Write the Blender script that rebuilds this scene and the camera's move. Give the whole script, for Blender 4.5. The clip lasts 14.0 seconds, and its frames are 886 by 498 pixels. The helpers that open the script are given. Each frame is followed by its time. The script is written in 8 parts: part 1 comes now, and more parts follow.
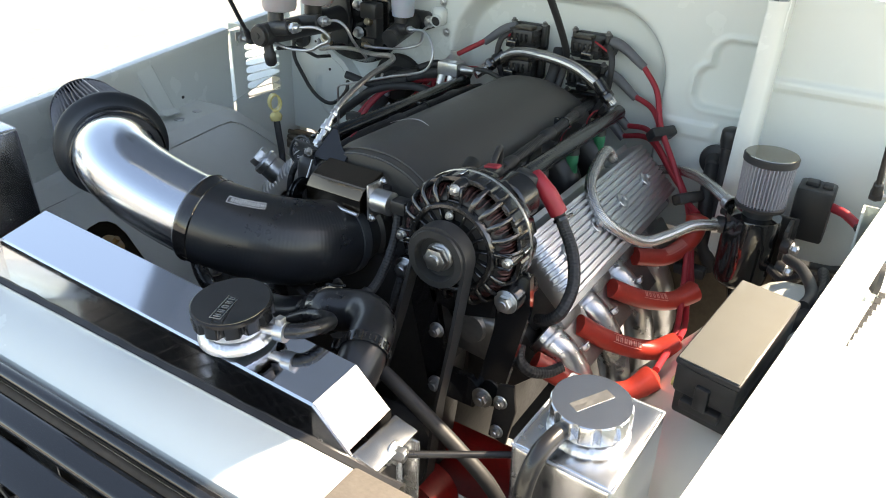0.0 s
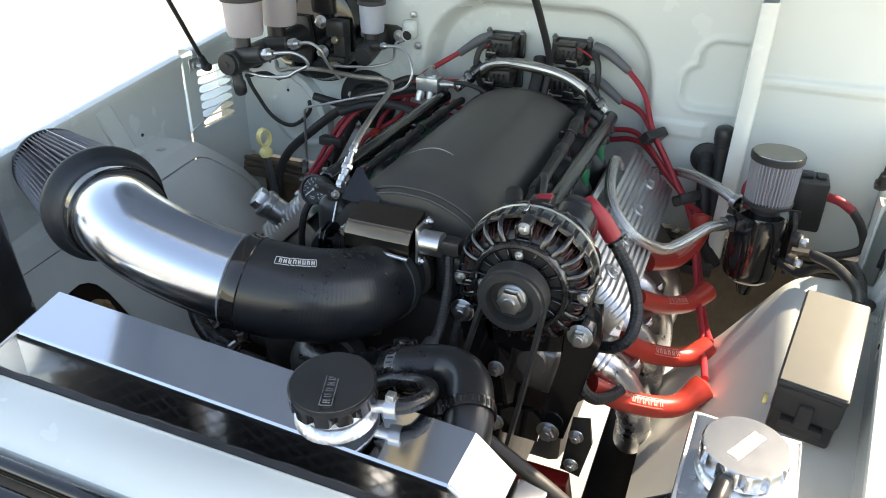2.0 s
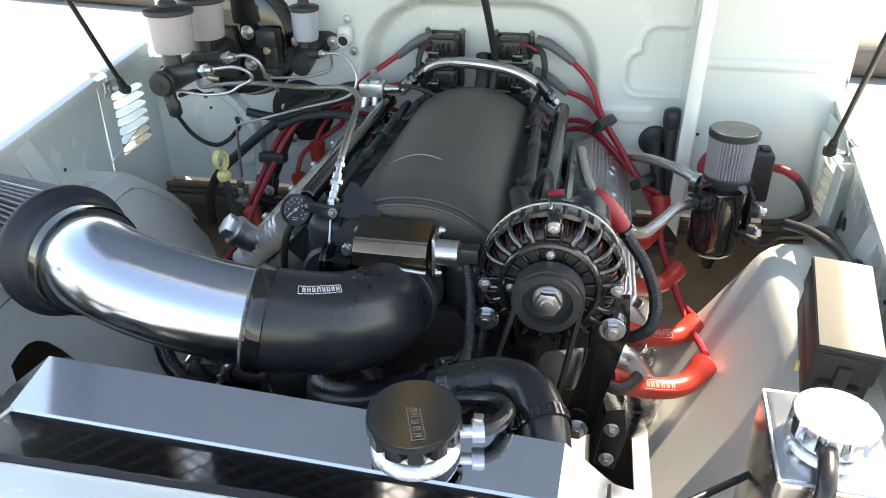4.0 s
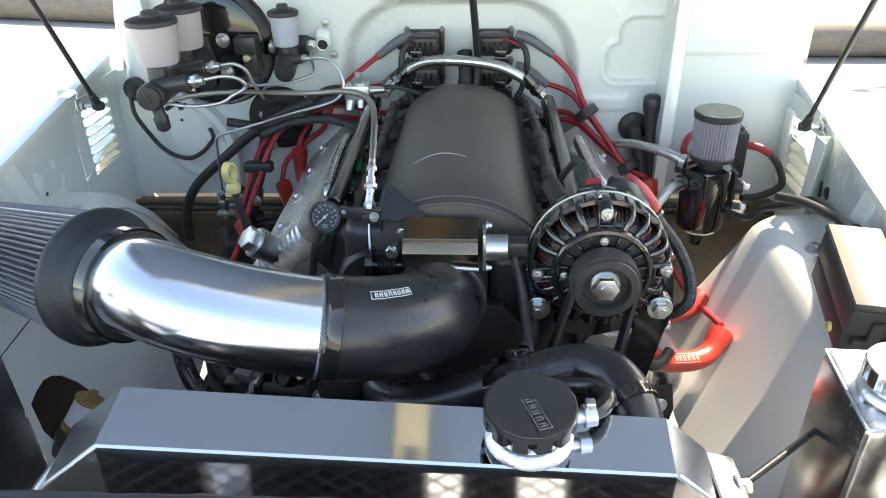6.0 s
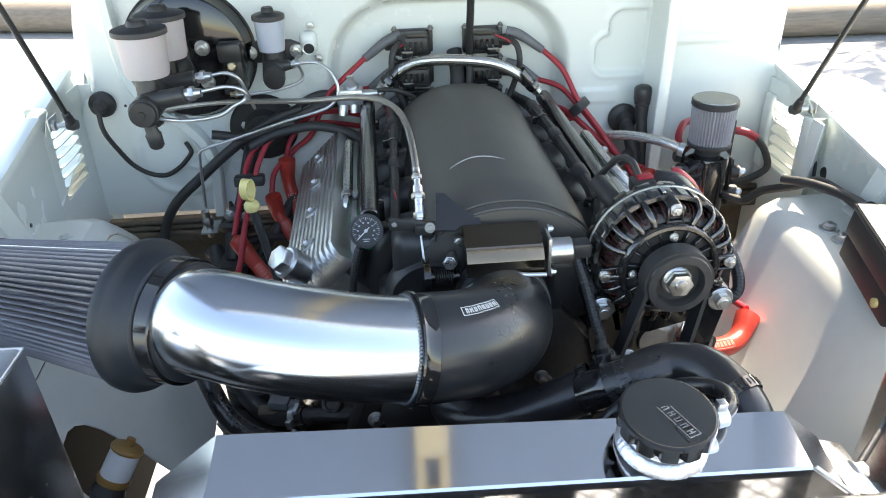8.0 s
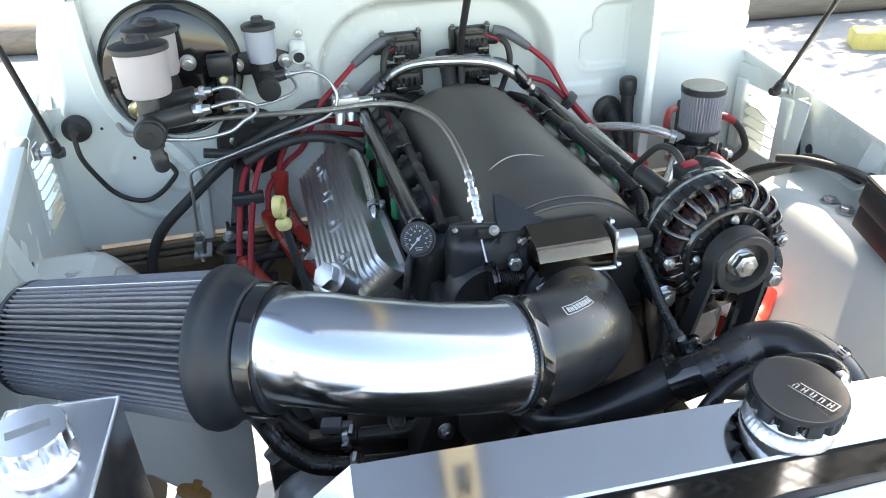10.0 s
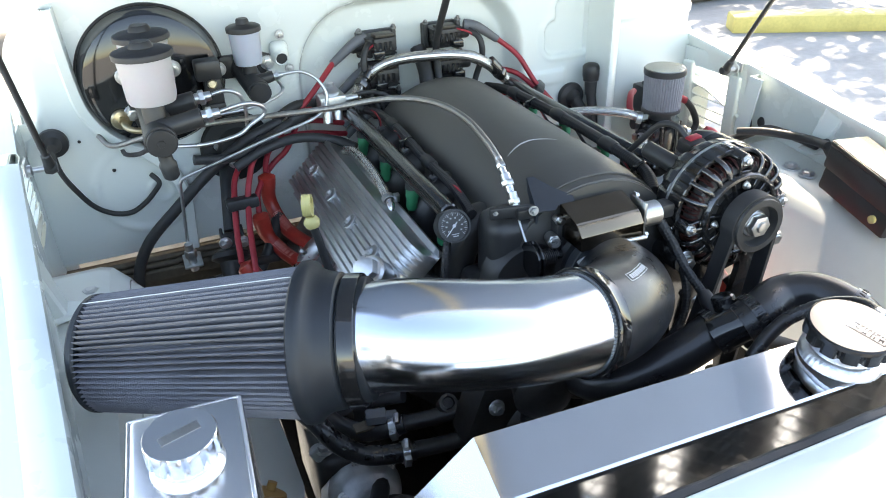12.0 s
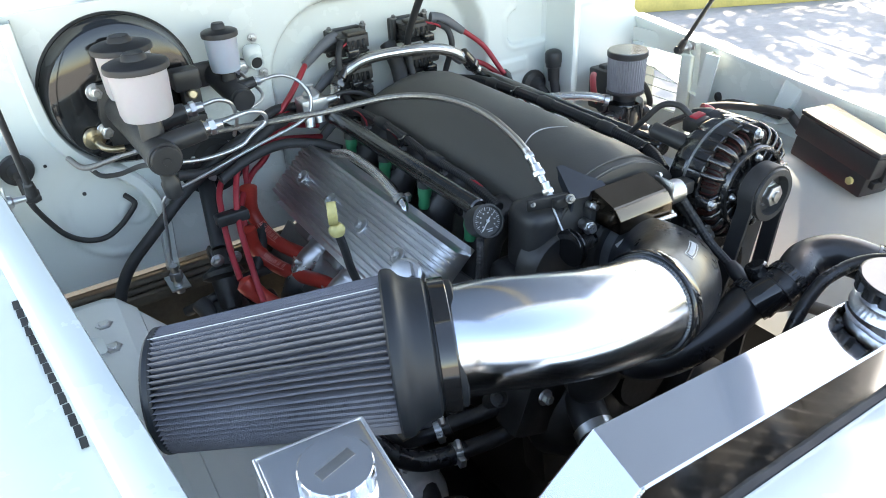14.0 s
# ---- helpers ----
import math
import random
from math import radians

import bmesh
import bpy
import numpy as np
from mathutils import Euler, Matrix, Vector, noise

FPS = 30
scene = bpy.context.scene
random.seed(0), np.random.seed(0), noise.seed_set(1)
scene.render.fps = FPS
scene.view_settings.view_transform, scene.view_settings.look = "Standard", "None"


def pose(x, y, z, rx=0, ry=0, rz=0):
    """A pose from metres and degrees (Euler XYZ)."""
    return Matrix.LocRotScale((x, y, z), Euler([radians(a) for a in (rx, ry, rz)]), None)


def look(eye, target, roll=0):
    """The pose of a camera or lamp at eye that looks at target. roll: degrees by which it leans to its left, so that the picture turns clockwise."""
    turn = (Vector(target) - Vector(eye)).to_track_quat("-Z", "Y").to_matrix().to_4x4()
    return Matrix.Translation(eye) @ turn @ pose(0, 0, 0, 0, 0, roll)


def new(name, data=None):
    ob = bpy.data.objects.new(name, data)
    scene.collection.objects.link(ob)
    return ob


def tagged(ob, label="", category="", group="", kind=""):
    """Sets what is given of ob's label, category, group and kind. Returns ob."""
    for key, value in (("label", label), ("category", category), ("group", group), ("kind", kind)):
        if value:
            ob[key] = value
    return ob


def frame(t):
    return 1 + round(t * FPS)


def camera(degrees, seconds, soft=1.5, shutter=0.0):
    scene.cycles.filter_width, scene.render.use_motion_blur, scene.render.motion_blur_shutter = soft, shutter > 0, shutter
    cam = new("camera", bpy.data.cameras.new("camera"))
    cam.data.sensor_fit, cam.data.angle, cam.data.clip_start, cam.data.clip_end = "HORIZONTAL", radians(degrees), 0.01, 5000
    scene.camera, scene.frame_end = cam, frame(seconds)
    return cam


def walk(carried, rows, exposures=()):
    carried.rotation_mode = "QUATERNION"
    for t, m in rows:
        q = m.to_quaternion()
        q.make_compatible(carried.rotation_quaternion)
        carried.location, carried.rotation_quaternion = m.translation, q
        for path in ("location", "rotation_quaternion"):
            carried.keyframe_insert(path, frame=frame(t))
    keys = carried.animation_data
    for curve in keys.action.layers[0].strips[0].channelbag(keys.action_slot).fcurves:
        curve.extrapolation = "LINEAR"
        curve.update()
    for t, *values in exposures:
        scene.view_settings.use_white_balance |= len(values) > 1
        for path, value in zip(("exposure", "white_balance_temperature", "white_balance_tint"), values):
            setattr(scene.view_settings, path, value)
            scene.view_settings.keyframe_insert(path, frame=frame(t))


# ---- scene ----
cam = camera(61.9, 14.0, soft=1.0)
PATH = [
    (0, (0.54, -0.429, 1.397), (-0.379, 1.079, 0.457), 2.2),
    (0.5, (0.501, -0.452, 1.411), (-0.353, 1.085, 0.457), 1.9),
    (1, (0.447, -0.461, 1.421), (-0.346, 1.107, 0.467), 1.5),
    (1.5, (0.393, -0.461, 1.427), (-0.335, 1.137, 0.469), 1.1),
    (2, (0.347, -0.46, 1.428), (-0.318, 1.163, 0.466), 0.7),
    (2.5, (0.312, -0.457, 1.424), (-0.271, 1.197, 0.462), 0.2),
    (5, (0.099, -0.491, 1.419), (-0.114, 1.251, 0.461), -0.8),
    (5.5, (0.064, -0.497, 1.422), (-0.095, 1.248, 0.459), -1.1),
    (6, (0.032, -0.5, 1.424), (-0.07, 1.249, 0.459), -1.2),
    (6.5, (0.0, -0.498, 1.426), (-0.046, 1.25, 0.456), -1.3),
    (7, (-0.039, -0.49, 1.427), (-0.016, 1.255, 0.451), -1.2),
    (7.5, (-0.083, -0.479, 1.428), (0.004, 1.262, 0.448), -1.3),
    (8, (-0.137, -0.462, 1.426), (0.008, 1.275, 0.445), -1.4),
    (8.5, (-0.189, -0.446, 1.427), (0.019, 1.281, 0.44), -1.6),
    (11, (-0.381, -0.408, 1.422), (0.143, 1.26, 0.45), -2.3),
    (11.5, (-0.427, -0.403, 1.422), (0.166, 1.237, 0.444), -2.2),
    (12, (-0.469, -0.398, 1.43), (0.182, 1.213, 0.439), -2.4),
    (12.5, (-0.509, -0.39, 1.437), (0.198, 1.192, 0.439), -2.8),
    (13, (-0.546, -0.364, 1.437), (0.227, 1.181, 0.43), -2.8),
    (13.5, (-0.58, -0.336, 1.437), (0.257, 1.171, 0.422), -3.0),
    (14, (-0.609, -0.309, 1.436), (0.284, 1.162, 0.417), -3.1),
]
walk(cam, [(t, look(*p)) for t, *p in PATH], exposures=[(0.0, 1.83, 8800, 11), (3.0, 2.12, 8750, 11), (6.5, 2.44, 8500, 11), (9.0, 2.55, 8250, 10), (11.5, 2.66, 8200, 10), (14.0, 2.60, 8100, 10)])

# ---- world, sun, exposure ----
world = bpy.data.worlds.new("sky")
scene.world = world
world.use_nodes = True
_wn = world.node_tree.nodes
_bg = _wn["Background"]
_sky = _wn.new("ShaderNodeTexSky")
_sky.sky_type = "NISHITA"
_sky.sun_disc = False
SUN_EL, SUN_AZ = 47.5, 47.0  # degrees: height, and turn from +y towards +x
_sky.sun_elevation, _sky.sun_rotation = radians(SUN_EL), radians(SUN_AZ)
world.node_tree.links.new(_sky.outputs[0], _bg.inputs[0])
_bg.inputs[1].default_value = 0.15
sun = new("sun", bpy.data.lights.new("sun", "SUN"))
sun.data.energy, sun.data.angle, sun.data.color = 4.0, radians(0.53), (1.0, 0.96, 0.90)
_sd = Vector((math.sin(radians(SUN_AZ)) * math.cos(radians(SUN_EL)), math.cos(radians(SUN_AZ)) * math.cos(radians(SUN_EL)), math.sin(radians(SUN_EL))))
sun.matrix_world = look(_sd * 20, (0, 0, 0))


# ---- materials ----
def mat(name, color, rough=0.5, metal=0.0, spot=0.0, spot_scale=8.0, bump=0.0, bump_scale=120.0, rough_var=0.0, coat=0.0, dark=None, piece=0.0, stretch=(1, 1, 1), sss=0.0):
    """A surface with colour drift at two scales, uneven gloss and fine relief."""
    m = bpy.data.materials.new(name)
    m.use_nodes = True
    n, l = m.node_tree.nodes, m.node_tree.links
    b = n["Principled BSDF"]
    b.inputs["Base Color"].default_value = (*color, 1)
    b.inputs["Roughness"].default_value = rough
    b.inputs["Metallic"].default_value = metal
    b.inputs["Coat Weight"].default_value = coat
    b.inputs["Coat Roughness"].default_value = 0.06
    if sss:
        b.inputs["Subsurface Weight"].default_value = sss
        b.inputs["Subsurface Scale"].default_value = 0.01
    tc = n.new("ShaderNodeTexCoord")
    mp = n.new("ShaderNodeMapping")
    mp.inputs["Scale"].default_value = stretch
    l.new(tc.outputs["Object"], mp.inputs[0])
    if spot or rough_var:
        big = n.new("ShaderNodeTexNoise")
        big.inputs["Scale"].default_value, big.inputs["Detail"].default_value = spot_scale, 6
        l.new(mp.outputs[0], big.inputs["Vector"])
        fine = n.new("ShaderNodeTexNoise")
        fine.inputs["Scale"].default_value, fine.inputs["Detail"].default_value = spot_scale * 9, 4
        l.new(mp.outputs[0], fine.inputs["Vector"])
        mx = n.new("ShaderNodeMix")
        mx.inputs[0].default_value = 0.35
        l.new(big.outputs[0], mx.inputs[2])
        l.new(fine.outputs[0], mx.inputs[3])
        if spot:
            cr = n.new("ShaderNodeMix")
            cr.data_type = "RGBA"
            d = dark or tuple(c * (1 - spot) for c in color)
            cr.inputs[6].default_value = (*d, 1)
            cr.inputs[7].default_value = (*color, 1)
            rp = n.new("ShaderNodeMapRange")
            rp.inputs[1].default_value, rp.inputs[2].default_value = 0.32, 0.62
            l.new(mx.outputs[0], rp.inputs[0])
            l.new(rp.outputs[0], cr.inputs[0])
            l.new(cr.outputs[2], b.inputs["Base Color"])
        if rough_var:
            rr = n.new("ShaderNodeMapRange")
            rr.inputs[1].default_value, rr.inputs[2].default_value = 0.3, 0.7
            rr.inputs[3].default_value, rr.inputs[4].default_value = max(0.02, rough - rough_var), min(1, rough + rough_var)
            l.new(mx.outputs[0], rr.inputs[0])
            l.new(rr.outputs[0], b.inputs["Roughness"])
    if bump:
        bn = n.new("ShaderNodeTexNoise")
        bn.inputs["Scale"].default_value, bn.inputs["Detail"].default_value = bump_scale, 4
        l.new(mp.outputs[0], bn.inputs["Vector"])
        bp = n.new("ShaderNodeBump")
        bp.inputs["Strength"].default_value, bp.inputs["Distance"].default_value = bump, 0.002
        l.new(bn.outputs[0], bp.inputs["Height"])
        l.new(bp.outputs[0], b.inputs["Normal"])
    return m


def braid_mat(name, color, metal, rough, pitch=0.006, around=10, depth=0.5):
    """A woven sleeve: two crossing waves along the hose's own coordinates."""
    m = mat(name, color, rough, metal)
    n, l = m.node_tree.nodes, m.node_tree.links
    uv = n.new("ShaderNodeUVMap")
    sep = n.new("ShaderNodeSeparateXYZ")
    l.new(uv.outputs[0], sep.inputs[0])

    def op(kind, a, b_):
        x = n.new("ShaderNodeMath")
        x.operation = kind
        for i, v in enumerate((a, b_)):
            if isinstance(v, (int, float)):
                x.inputs[i].default_value = v
            elif v is not None:
                l.new(v, x.inputs[i])
        return x.outputs[0]

    s = op("MULTIPLY", sep.outputs[0], 2 * math.pi / pitch)
    a = op("MULTIPLY", sep.outputs[1], 2 * math.pi * around)
    h = op("MULTIPLY", op("SINE", op("ADD", s, a), None), op("SINE", op("SUBTRACT", s, a), None))
    bp = n.new("ShaderNodeBump")
    bp.inputs["Strength"].default_value, bp.inputs["Distance"].default_value = depth, 0.001
    l.new(h, bp.inputs["Height"])
    l.new(bp.outputs[0], n["Principled BSDF"].inputs["Normal"])
    # Hollows of the weave darkened in the base colour, as shade between strands.
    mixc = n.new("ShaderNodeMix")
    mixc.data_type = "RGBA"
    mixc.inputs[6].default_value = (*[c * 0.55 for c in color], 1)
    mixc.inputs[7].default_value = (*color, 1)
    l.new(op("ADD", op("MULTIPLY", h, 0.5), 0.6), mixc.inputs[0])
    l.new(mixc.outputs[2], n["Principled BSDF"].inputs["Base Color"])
    return m


PAINT = mat("cream_white_paint", (0.752, 0.80, 0.772), 0.26, spot=0.025, spot_scale=2.5, coat=0.4, rough_var=0.05, bump=0.015, bump_scale=50)
PAINT_SATIN = mat("cream_white_paint_dusty", (0.70, 0.72, 0.685), 0.36, spot=0.06, spot_scale=5, coat=0.2, rough_var=0.1, bump=0.02, bump_scale=90)
POLISHED = mat("polished_aluminium", (0.62, 0.66, 0.72), 0.19, 1.0, rough_var=0.07, spot_scale=5, stretch=(0.35, 1.5, 1.5))
CHROME = mat("bright_metal", (0.82, 0.82, 0.82), 0.1, 1.0, rough_var=0.05, spot_scale=40)
BRUSHED = mat("satin_aluminium", (0.78, 0.81, 0.86), 0.075, 1.0, rough_var=0.03, spot_scale=6, bump=0.004, bump_scale=18)
ROCKER = mat("clean_cast_aluminium", (0.72, 0.725, 0.735), 0.36, 1.0, spot=0.1, spot_scale=18, bump=0.12, bump_scale=300, rough_var=0.08)
SATIN_TANK = mat("scotched_aluminium", (0.80, 0.82, 0.85), 0.24, 1.0, rough_var=0.07, spot_scale=9, bump=0.03, bump_scale=70)
CAP_ALU = mat("brushed_billet", (0.74, 0.76, 0.79), 0.25, 1.0, rough_var=0.04, spot_scale=10)
BRUSHED_DARK = mat("dark_polished_plate", (0.16, 0.13, 0.10), 0.16, 1.0, rough_var=0.05, spot_scale=10, bump=0.03, bump_scale=90, stretch=(2, 30, 30))
GOLD_PLATE = mat("champagne_plate", (0.26, 0.205, 0.145), 0.24, 1.0, rough_var=0.05, spot=0.1, spot_scale=12, bump=0.03, bump_scale=120)
CAP_BLACK = mat("glossy_black_anodising", (0.030, 0.030, 0.032), 0.20, 0.5, spot=0.1, spot_scale=20, rough_var=0.05)
ANODISED = mat("black_anodised_billet", (0.20, 0.195, 0.185), 0.15, 1.0, rough_var=0.04, spot=0.1, spot_scale=20, bump=0.01, bump_scale=160)
BEAD = mat("dull_steel_bead", (0.20, 0.215, 0.235), 0.38, 0.8, bump=0.3, bump_scale=200)
WELD = mat("weld_bead", (0.78, 0.78, 0.80), 0.34, 1.0, bump=0.5, bump_scale=160)
HEADER = mat("silver_ceramic_coating", (0.60, 0.60, 0.61), 0.30, 1.0, spot=0.15, spot_scale=12, rough_var=0.08, bump=0.05, bump_scale=120)
CAST = mat("cast_aluminium", (0.36, 0.36, 0.36), 0.45, 1.0, spot=0.3, spot_scale=14, bump=0.25, bump_scale=260, rough_var=0.1)
STEEL = mat("zinc_plated_steel", (0.66, 0.67, 0.68), 0.33, 1.0, spot=0.15, spot_scale=60, rough_var=0.08)
BRASS = mat("yellow_passivated_metal", (0.55, 0.46, 0.31), 0.32, 1.0, spot=0.2, spot_scale=50)
COVER = mat("satin_charcoal_plastic", (0.078, 0.074, 0.068), 0.42, spot=0.1, spot_scale=10, bump=0.12, bump_scale=420, rough_var=0.05)
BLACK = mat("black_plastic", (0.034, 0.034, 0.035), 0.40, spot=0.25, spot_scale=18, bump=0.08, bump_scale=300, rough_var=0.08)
BRACKET = mat("satin_black_steel", (0.020, 0.024, 0.032), 0.34, spot=0.15, spot_scale=12, bump=0.04, bump_scale=200, rough_var=0.06)
CAP_PLASTIC = mat("brownish_black_plastic", (0.055, 0.048, 0.038), 0.45, spot=0.2, spot_scale=30)
BLACK_GLOSS = mat("gloss_black_paint", (0.012, 0.012, 0.013), 0.10, spot=0.2, spot_scale=8, coat=0.6, rough_var=0.04)
ALTER = mat("black_plated_casting", (0.115, 0.115, 0.118), 0.17, 0.9, spot=0.3, spot_scale=30, bump=0.10, bump_scale=240, rough_var=0.08)
RUBBER = mat("black_rubber", (0.036, 0.036, 0.038), 0.5, spot=0.3, spot_scale=12, bump=0.06, bump_scale=200, rough_var=0.1)
SILICONE = mat("black_silicone_hose", (0.019, 0.021, 0.025), 0.32, spot=0.3, spot_scale=16, bump=0.10, bump_scale=130, rough_var=0.08, coat=0.14)
HOSE = mat("smooth_black_hose", (0.016, 0.016, 0.018), 0.30, spot=0.25, spot_scale=14, bump=0.08, bump_scale=160, rough_var=0.08, coat=0.2)
FILTER_RUBBER = mat("grey_black_moulded_rubber", (0.013, 0.017, 0.023), 0.50, spot=0.15, spot_scale=8, bump=0.05, bump_scale=160)
PLEAT = mat("grey_oiled_cotton", (0.205, 0.205, 0.23), 0.75, spot=0.25, spot_scale=16, bump=0.5, bump_scale=900)
PLEAT_LIGHT = mat("light_grey_oiled_cotton", (0.40, 0.40, 0.43), 0.8, spot=0.2, spot_scale=30, bump=0.5, bump_scale=900)
RED = mat("red_silicone", (0.50, 0.048, 0.034), 0.34, spot=0.2, spot_scale=25, bump=0.05, bump_scale=150, rough_var=0.06)
RED_LEAD = mat("red_silicone_lead", (0.42, 0.030, 0.045), 0.42, spot=0.15, spot_scale=30)
RED_DARK = mat("dark_red_paint", (0.24, 0.010, 0.010), 0.32, spot=0.4, spot_scale=15)
PINK = mat("pink_printing", (0.72, 0.29, 0.25), 0.5)
GREY_BOOT = mat("grey_rubber_boot", (0.155, 0.16, 0.175), 0.5, spot=0.15, spot_scale=30)
GREEN = mat("green_plastic", (0.02, 0.22, 0.10), 0.4, spot=0.1, spot_scale=60)
YELLOW = mat("pale_yellow_plastic", (0.62, 0.53, 0.22), 0.4, spot=0.12, spot_scale=50)
MILKY = mat("milky_plastic", (0.47, 0.44, 0.455), 0.36, spot=0.05, spot_scale=25, sss=0.2)
MILKY_BLUE = mat("bluish_milky_plastic", (0.45, 0.49, 0.57), 0.34, spot=0.05, spot_scale=25, sss=0.2)
DIAL = mat("pale_grey_print", (0.50, 0.51, 0.52), 0.5)
WHITE = mat("white_print", (0.66, 0.67, 0.69), 0.5, spot=0.05, spot_scale=30)
COPPER = mat("dark_red_lacquered_copper", (0.058, 0.016, 0.015), 0.35, 0.3, spot=0.6, spot_scale=120)
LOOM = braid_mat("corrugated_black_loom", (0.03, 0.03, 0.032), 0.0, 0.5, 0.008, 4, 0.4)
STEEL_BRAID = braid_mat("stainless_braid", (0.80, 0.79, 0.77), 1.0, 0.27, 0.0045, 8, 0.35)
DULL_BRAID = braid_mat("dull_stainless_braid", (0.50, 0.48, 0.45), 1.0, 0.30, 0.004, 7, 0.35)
DIRTY = mat("dark_oily_metal", (0.045, 0.043, 0.042), 0.42, 0.4, spot=0.4, spot_scale=18, bump=0.2, bump_scale=120, rough_var=0.1)
PUMP_GREY = mat("pale_grey_casting", (0.42, 0.43, 0.44), 0.42, 0.6, spot=0.25, spot_scale=16, bump=0.2, bump_scale=180)
AMBER = mat("amber_polyurethane", (0.32, 0.17, 0.05), 0.4, spot=0.2, spot_scale=30)
RUSTY = mat("dusty_brown_steel", (0.17, 0.14, 0.105), 0.65, 0.2, spot=0.4, spot_scale=14, bump=0.2, bump_scale=140)
FOAM = mat("weathered_rubber_strip", (0.16, 0.14, 0.12), 0.75, spot=0.25, spot_scale=30, bump=0.3, bump_scale=250)
ASPHALT = mat("old_asphalt", (0.305, 0.300, 0.290), 0.85, spot=0.3, spot_scale=2.2, bump=0.7, bump_scale=90)
KERB_YELLOW = mat("yellow_kerb_paint", (0.62, 0.50, 0.16), 0.7, spot=0.25, spot_scale=6, bump=0.3, bump_scale=60)
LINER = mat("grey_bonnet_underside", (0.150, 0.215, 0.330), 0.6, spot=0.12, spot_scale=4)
PRIMER = mat("yellowed_cream_paint", (0.46, 0.40, 0.29), 0.4, spot=0.08, spot_scale=6)
# Near-black colour that stands for the shade in the wheel wells.
WELL_SHADE = mat("wheel_well_shade", (0.008, 0.0065, 0.0055), 0.8, spot=0.3, spot_scale=10)
TYRE = mat("tyre_rubber", (0.02, 0.02, 0.02), 0.8, bump=0.3, bump_scale=40)
BARK = mat("grey_brown_bark", (0.15, 0.12, 0.09), 0.9, spot=0.4, spot_scale=6, bump=0.6, bump_scale=20)
LEAF = mat("green_leaves", (0.06, 0.10, 0.035), 0.5, spot=0.3, spot_scale=3)
LOG = mat("weathered_timber", (0.20, 0.17, 0.14), 0.8, spot=0.35, spot_scale=5, bump=0.5, bump_scale=25, stretch=(1, 12, 12))


# ---- building helpers ----
BASE = {}


def thing(name, at, label, category, group="", kind=""):
    ob = new(name)
    ob.empty_display_size = 0.05
    ob.location = at
    BASE[ob.name] = Vector(at)
    return tagged(ob, label, category, group, kind)


def finish(bm, sharp=38):
    lim = radians(sharp)
    bm.normal_update()
    for f in bm.faces:
        f.smooth = True
    for e in bm.edges:
        if len(e.link_faces) == 2:
            e.smooth = e.calc_face_angle(0) < lim


WHOLE = {"weld_bead", "seam_weld", "print", "dial_marks", "grille_mesh", "etched_mark", "tyre", "wing_decal", "neck", "filler_neck", "label_print", "rolled_bead", "pleats", "crown", "winding"}


def clusters(bm):
    """The loose pieces of a bmesh, those that touch taken together."""
    bm.verts.ensure_lookup_table()
    seen, isl = set(), []
    for v in bm.verts:
        if v in seen:
            continue
        st, got = [v], []
        seen.add(v)
        while st:
            q = st.pop()
            got.append(q)
            for e in q.link_edges:
                o = e.other_vert(q)
                if o not in seen:
                    seen.add(o)
                    st.append(o)
        lo = [min(q.co[i] for q in got) - 0.0008 for i in range(3)]
        hi = [max(q.co[i] for q in got) + 0.0008 for i in range(3)]
        isl.append((lo, hi, got))
    if not 1 < len(isl) < 160:
        return []
    up = list(range(len(isl)))

    def root(i):
        while up[i] != i:
            i = up[i]
        return i
    for i in range(len(isl)):
        for j in range(i):
            if all(isl[i][0][k] < isl[j][1][k] and isl[j][0][k] < isl[i][1][k] for k in range(3)):
                up[root(i)] = root(j)
    out = {}
    for i in range(len(isl)):
        out.setdefault(root(i), []).extend(isl[i][2])
    return list(out.values()) if len(out) > 1 else []


def part(name, bm, material, parent, label="", sharp=38):
    """Links a bmesh in world places under a thing or a part, one mesh a loose piece."""
    base = BASE[parent.name]
    finish(bm, sharp)
    bmesh.ops.translate(bm, verts=bm.verts, vec=-base)
    sets = [] if name in WHOLE else clusters(bm)
    bms = []
    for keep in sets[1:]:
        bm.verts.index_update()
        c = bm.copy()
        c.verts.index_update()
        idx = {v.index for v in keep}
        bmesh.ops.delete(c, geom=[v for v in c.verts if v.index not in idx], context="VERTS")
        bms.append(c)
    if sets:
        idx = set(sets[0])
        bmesh.ops.delete(bm, geom=[v for v in bm.verts if v not in idx], context="VERTS")
    first = None
    for q in [bm] + bms:
        me = bpy.data.meshes.new(name)
        q.to_mesh(me)
        q.free()
        me.materials.append(material)
        ob = new(name, me)
        ob.parent = parent
        BASE[ob.name] = base
        tagged(ob, label, kind="stuff" if name in WHOLE else "")
        first = first or ob
    return first


def pieces(name, bm, material, parent, places, sharp=38):
    """Alike pieces: one mesh about its own middle, set at each of the places."""
    base = BASE[parent.name]
    finish(bm, sharp)
    me = bpy.data.meshes.new(name)
    bm.to_mesh(me)
    bm.free()
    me.materials.append(material)
    for m in places:
        ob = new(name, me)
        ob.parent = parent
        ob.matrix_local = Matrix.Translation(-base) @ m
        BASE[ob.name] = base
        tagged(ob)


